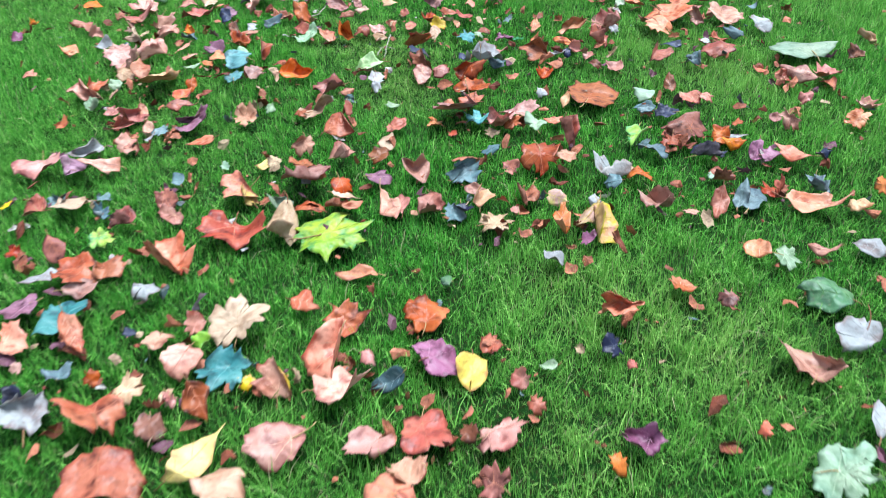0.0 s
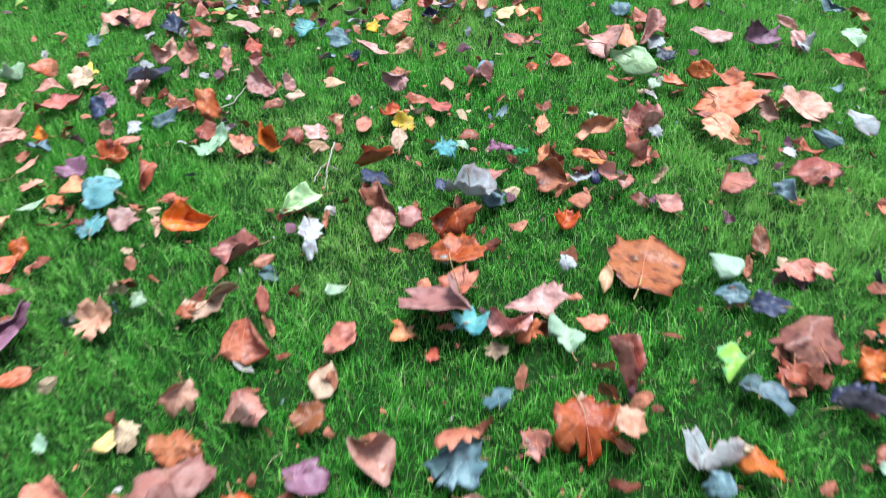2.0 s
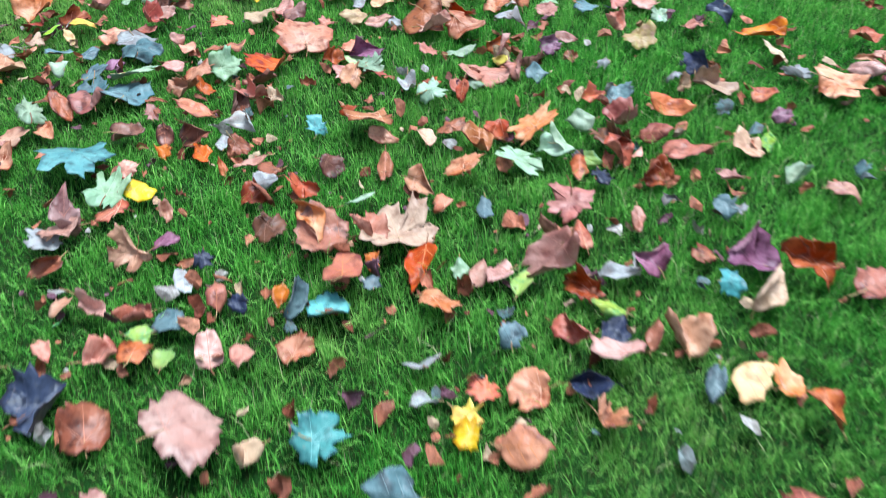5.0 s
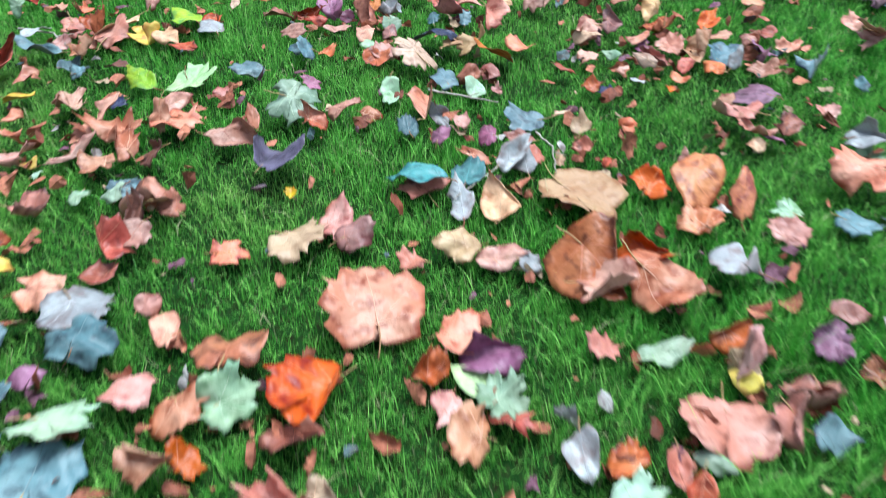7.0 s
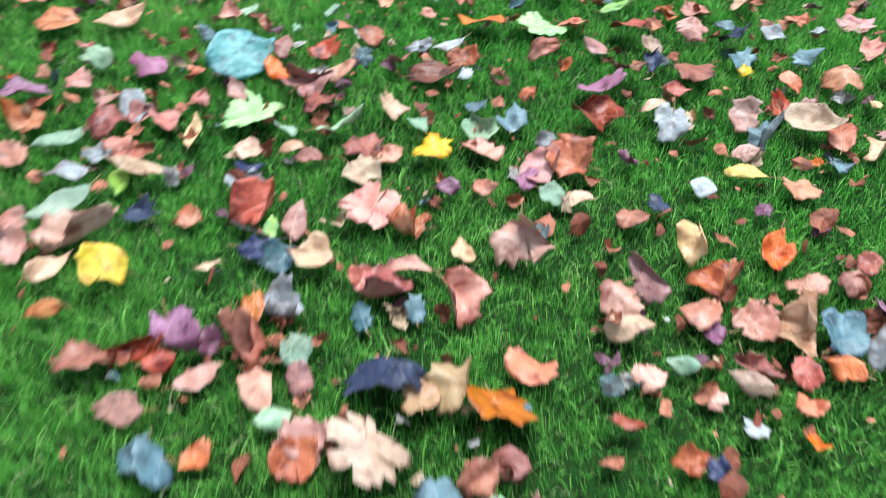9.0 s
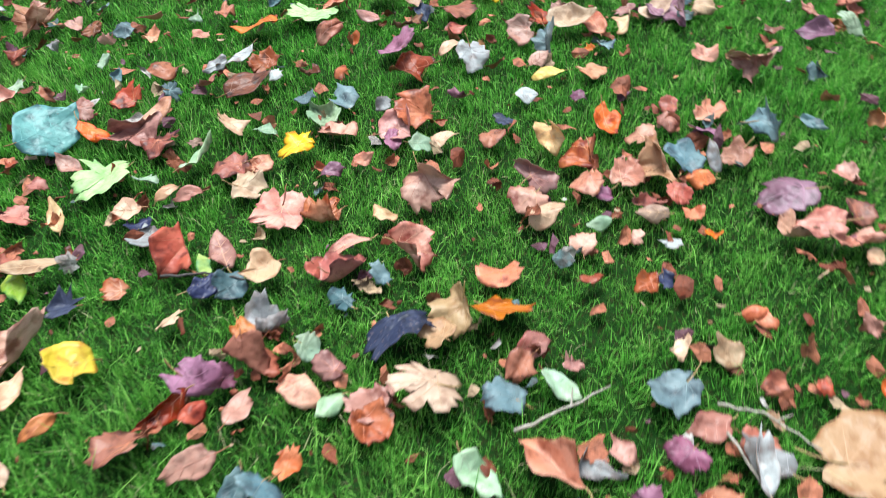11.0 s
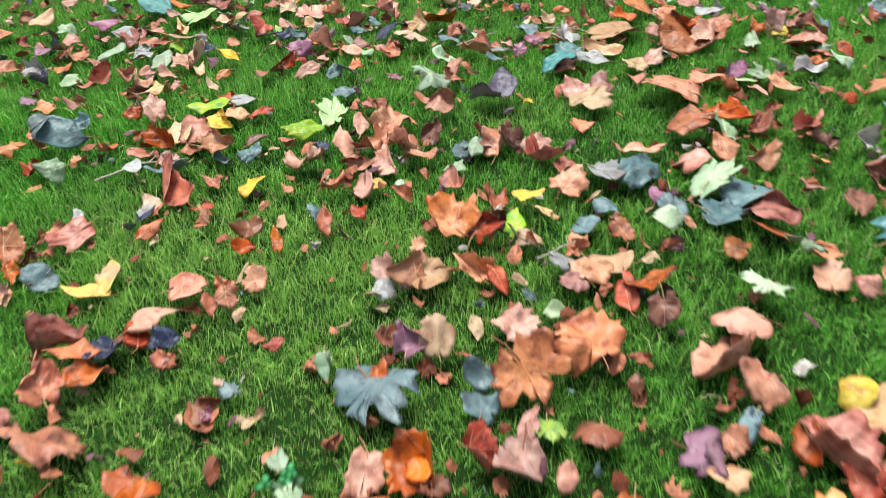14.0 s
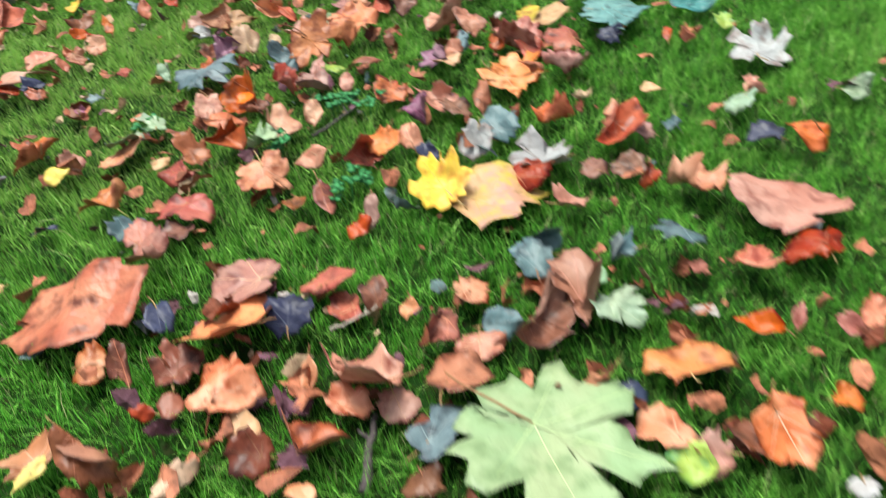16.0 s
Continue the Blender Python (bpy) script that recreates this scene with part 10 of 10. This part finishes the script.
# ---- small litter too fine to count ----
def litter():
    dice = np.random.RandomState(77)
    verts, faces = [], []
    for k in range(2800):
        x, y = dice.uniform(-2.6, 2.4), dice.uniform(.3, 8.2)
        if k % 3:  # most of it lies where the leaves lie
            x, y = np.array(SPOTS[dice.randint(len(SPOTS))]) + dice.normal(0, .06, 2)
        size = .006 + .024 * dice.rand() ** 2
        turn = turn_matrix(dice.normal(0, 25), dice.normal(0, 25), dice.uniform(0, 360))
        n = 7
        ring = np.array([[math.cos(a) * size * dice.uniform(.5, 1), math.sin(a) * size * dice.uniform(.2, .75), dice.normal(0, .12) * size] for a in np.linspace(0, 2 * math.pi, n, endpoint=False)])
        pts = np.concatenate([[[0, 0, size * .15]], ring]) @ turn.T
        pts = pts + (x, y, .012 - pts[:, 2].min() + dice.uniform(0, .016))
        first = len(verts)
        verts += list(pts) + list(pts - (0, 0, .0007))
        m = n + 1
        faces += [(first, first + 1 + k, first + 1 + (k + 1) % n) for k in range(n)]
        faces += [(first + m, first + m + 1 + (k + 1) % n, first + m + 1 + k) for k in range(n)]
        faces += [(first + 1 + k, first + m + 1 + k, first + m + 1 + (k + 1) % n, first + 1 + (k + 1) % n) for k in range(n)]
        press(pts - (0, 0, .002))
    # broken pieces of leaves, most of them under and beside the whole ones
    for k in range(1000):
        x, y = np.array(SPOTS[dice.randint(len(SPOTS))]) + dice.normal(0, .055, 2)
        wide, long = dice.uniform(.016, .046), dice.uniform(.022, .062)
        pts, n = leaf_blade_points(("scrap", "oval")[k % 2], wide, long, 5000 + k, dice.normal(0, 1.5), .3 * (k % 3), 2)
        turn = turn_matrix(dice.normal(0, 28), dice.normal(0, 28), dice.uniform(0, 360))
        pts = pts @ turn.T
        pts = pts + (x, y, .010 - pts[:, 2].min() + dice.uniform(0, .010))
        first = len(verts)
        verts += list(pts) + list(pts - (0, 0, .0006))
        m = len(pts)
        top = [(0, 1 + q, 1 + (q + 1) % n) for q in range(n)] + [(1 + q, 1 + n + q, 1 + n + (q + 1) % n, 1 + (q + 1) % n) for q in range(n)]
        faces += [tuple(first + i for i in f[::-1]) for f in top] + [tuple(first + m + i for i in f) for f in top]
        faces += [(first + 1 + n + q, first + 1 + n + (q + 1) % n, first + m + 1 + n + (q + 1) % n, first + m + 1 + n + q) for q in range(n)]
        press(pts - (0, 0, .002))
    mat, tree, base = shader("leaf_crumbs", .6)
    pick = tree.nodes.new("ShaderNodeNewGeometry").outputs["Random Per Island"]
    body = mix(tree, ramp(tree, pick, 0, .6), (.14, .028, .012), (.54, .20, .11))
    body = mix(tree, ramp(tree, pick, .70, .71), body, (.50, .36, .22))
    body = mix(tree, ramp(tree, pick, .80, .81), body, (.16, .07, .10))
    body = mix(tree, ramp(tree, pick, .90, .91), body, (.10, .16, .16))
    body = mix(tree, ramp(tree, pick, .96, .97), body, (.50, .46, .42))
    where = tree.nodes.new("ShaderNodeTexCoord").outputs["Object"]
    for scale, low, high, amount in ((45.0, .42, .62, .55), (190.0, .5, .7, .5)):
        grain = add(tree, "ShaderNodeTexNoise", Scale=scale, Detail=4.0)
        tree.links.new(where, grain.inputs["Vector"])
        spots = tree.nodes.new("ShaderNodeMath")
        spots.operation = "MULTIPLY"
        spots.inputs[1].default_value = amount
        tree.links.new(ramp(tree, grain.outputs["Fac"], low, high), spots.inputs[0])
        body = mix(tree, spots.outputs[0], body, (.06, .022, .012))
    tree.links.new(body, base.inputs["Base Color"])
    bump = add(tree, "ShaderNodeBump", Strength=.6, Distance=.004)
    tree.links.new(grain.outputs["Fac"], bump.inputs["Height"])
    tree.links.new(bump.outputs[0], base.inputs["Normal"])
    tagged(new("leaf_litter", sheet("leaf_litter", verts, faces, mat, False)), "small brown crumbs of broken leaves in the grass", "leaf litter", kind="stuff")


litter()


# ---- the grass ----
WORN = ((0.27, 1.28, 0.22), (0.20, 0.87, 0.16), (0.54, 1.09, 0.20), (0.90, 2.38, 0.30), (0.25, 3.50, 0.25), (-0.30, 2.82, 0.20),
        (-1.64, 5.20, 0.25), (-1.85, 5.16, 0.22), (-1.47, 5.34, 0.30), (-1.39, 5.11, 0.20), (-0.27, 3.73, 0.15), (-0.68, 5.17, 0.15), (-1.75, 4.85, 0.55), (-0.12, 2.60, 0.17), (-0.10, 2.30, 0.15), (-1.43, 5.68, 0.25))  # thin, dry patches of the lawn: place and reach


def dryness(x, y):
    amount = .16 + .16 * np.sin(x * 1.9 + 2.0 * np.sin(y * 1.3)) * np.sin(y * 2.3 + .7) + .07 * np.sin(x * 7.1 + y * 3.3)
    for cx, cy, reach in WORN:
        amount = amount + .62 * np.exp(-((x - cx) ** 2 + (y - cy) ** 2) / reach ** 2)
    return np.clip(amount, 0, 1)


def thick(x, y):
    """Where the sward is thick: the strewn part of the lawn."""
    left = np.interp(y, (.7, 3.5, 3.7, 4.5, 5.0, 6.0, 7.0, 8.1), (-.85, -2.05, -2.5, -2.65, -2.4, -1.8, -1.5, -.6))
    right = np.interp(y, (.7, 3.0, 4.5, 5.5, 6.75, 7.1, 7.4, 8.1), (.85, 1.95, 2.05, 1.5, 1.6, 1.0, .3, .1))
    return (x > left) & (x < right) & (y > .65) & (y < 8.1)


def spread(dice, count, x0, x1, y0, y1, inner):
    x, y = dice.uniform(x0, x1, count * 3), dice.uniform(y0, y1, count * 3)
    fits = np.flatnonzero(thick(x, y) == inner)[:count]
    return x[fits], y[fits]


def grass(name, label, count, x0, x1, y0, y1, seed, tall, wide, inner=True, fine=False):
    dice = np.random.RandomState(seed)
    x, y = spread(dice, count, x0, x1, y0, y1, inner)
    # half of the blades stand in tufts
    heads = count // 60
    hx, hy = spread(dice, heads, x0, x1, y0, y1, inner)
    half = count // 2
    home = dice.randint(0, heads, half)
    x[:half], y[:half] = hx[home] + dice.normal(0, .012, half), hy[home] + dice.normal(0, .012, half)
    i = np.clip(((x - PLAN_X) / CELL).astype(int), 0, headroom.shape[0] - 1)
    j = np.clip(((y - PLAN_Y) / CELL).astype(int), 0, headroom.shape[1] - 1)
    rough = .85 + .3 * np.sin(x * 2.1 + 1.3) * np.sin(y * 1.7 + .4) + .2 * np.sin(x * 5.3 + y * 4.1)
    worn = dryness(x, y)
    worn[:half] = np.clip(worn[:half] + dice.uniform(-.15, .38, heads)[home] ** 3 * 6, 0, 1)  # some tufts are paler
    height = tall * dice.uniform(.4, 1.2, count) * np.clip(rough, .65, 1.35) * (1 - .15 * worn)
    height[:half] *= 1.2
    room = headroom[i, j]
    keep = room > .006
    height = np.minimum(height, np.maximum(room, .004))
    x, y, height, worn = x[keep], y[keep], height[keep], worn[keep]
    n = len(x)
    around = dice.uniform(0, 2 * math.pi, n)
    lean = np.abs(dice.normal(0, .38 if fine else .55, n)) + .08
    lean[::11] += dice.uniform(.3, .9, len(lean[::11]))
    drift = np.stack([np.cos(around), np.sin(around)], 1) * lean[:, None] * height[:, None]
    facing = around + math.pi / 2 + dice.normal(0, .5, n)
    half = np.stack([np.cos(facing), np.sin(facing)], 1) * (wide * dice.uniform(.55, 1.2, n))[:, None] / 2
    root = np.stack([x, y], 1)
    verts = np.zeros((n, 5, 3), np.float32)
    verts[:, 0, :2], verts[:, 1, :2] = root - half, root + half
    verts[:, 2, :2], verts[:, 3, :2] = root + drift * .35 + half * .8, root + drift * .35 - half * .8
    verts[:, 2, 2] = verts[:, 3, 2] = height * .6
    verts[:, 4, :2] = root + drift
    verts[:, 4, 2] = height * np.clip(1 - .25 * lean, .5, 1)
    if fine:  # single slips of turf between the longer blades
        verts = verts[:, (0, 1, 4)]
    base = (np.arange(n) * verts.shape[1])[:, None]
    loops = (base + np.array([[0, 1, 2]])).astype(np.int32) if fine else np.concatenate([base + np.array([[0, 1, 2, 3]]), base + np.array([[3, 2, 4]])], 1).astype(np.int32)
    data = bpy.data.meshes.new(name)
    data.vertices.add(n * verts.shape[1])
    data.vertices.foreach_set("co", verts.reshape(-1))
    data.loops.add(loops.size)
    data.loops.foreach_set("vertex_index", loops.reshape(-1))
    starts = np.arange(n) * 3 if fine else (np.arange(n)[:, None] * 7 + np.array([[0, 4]])).reshape(-1)
    data.polygons.add(len(starts))
    data.polygons.foreach_set("loop_start", starts.astype(np.int32))
    data.update(calc_edges=True)
    data.attributes.new("dryness", "FLOAT", "POINT").data.foreach_set("value", np.repeat(worn, verts.shape[1]).astype(np.float32))
    data.materials.append(GRASS)
    return tagged(new(name, data), label, "grass", kind="stuff")


grass("grass", "short mown green lawn grass with straw-coloured blades", 320000, -2.7, 2.1, .6, 8.15, 5, .042, .0016)
grass("grass", "dense fine turf between the longer green blades", 640000, -2.7, 2.1, .6, 8.15, 9, .031, .0021, True, True)
grass("grass", "green lawn grass further out, thinly leafed", 60000, -5.0, 5.0, -1.5, 10.0, 6, .060, .0050, False)
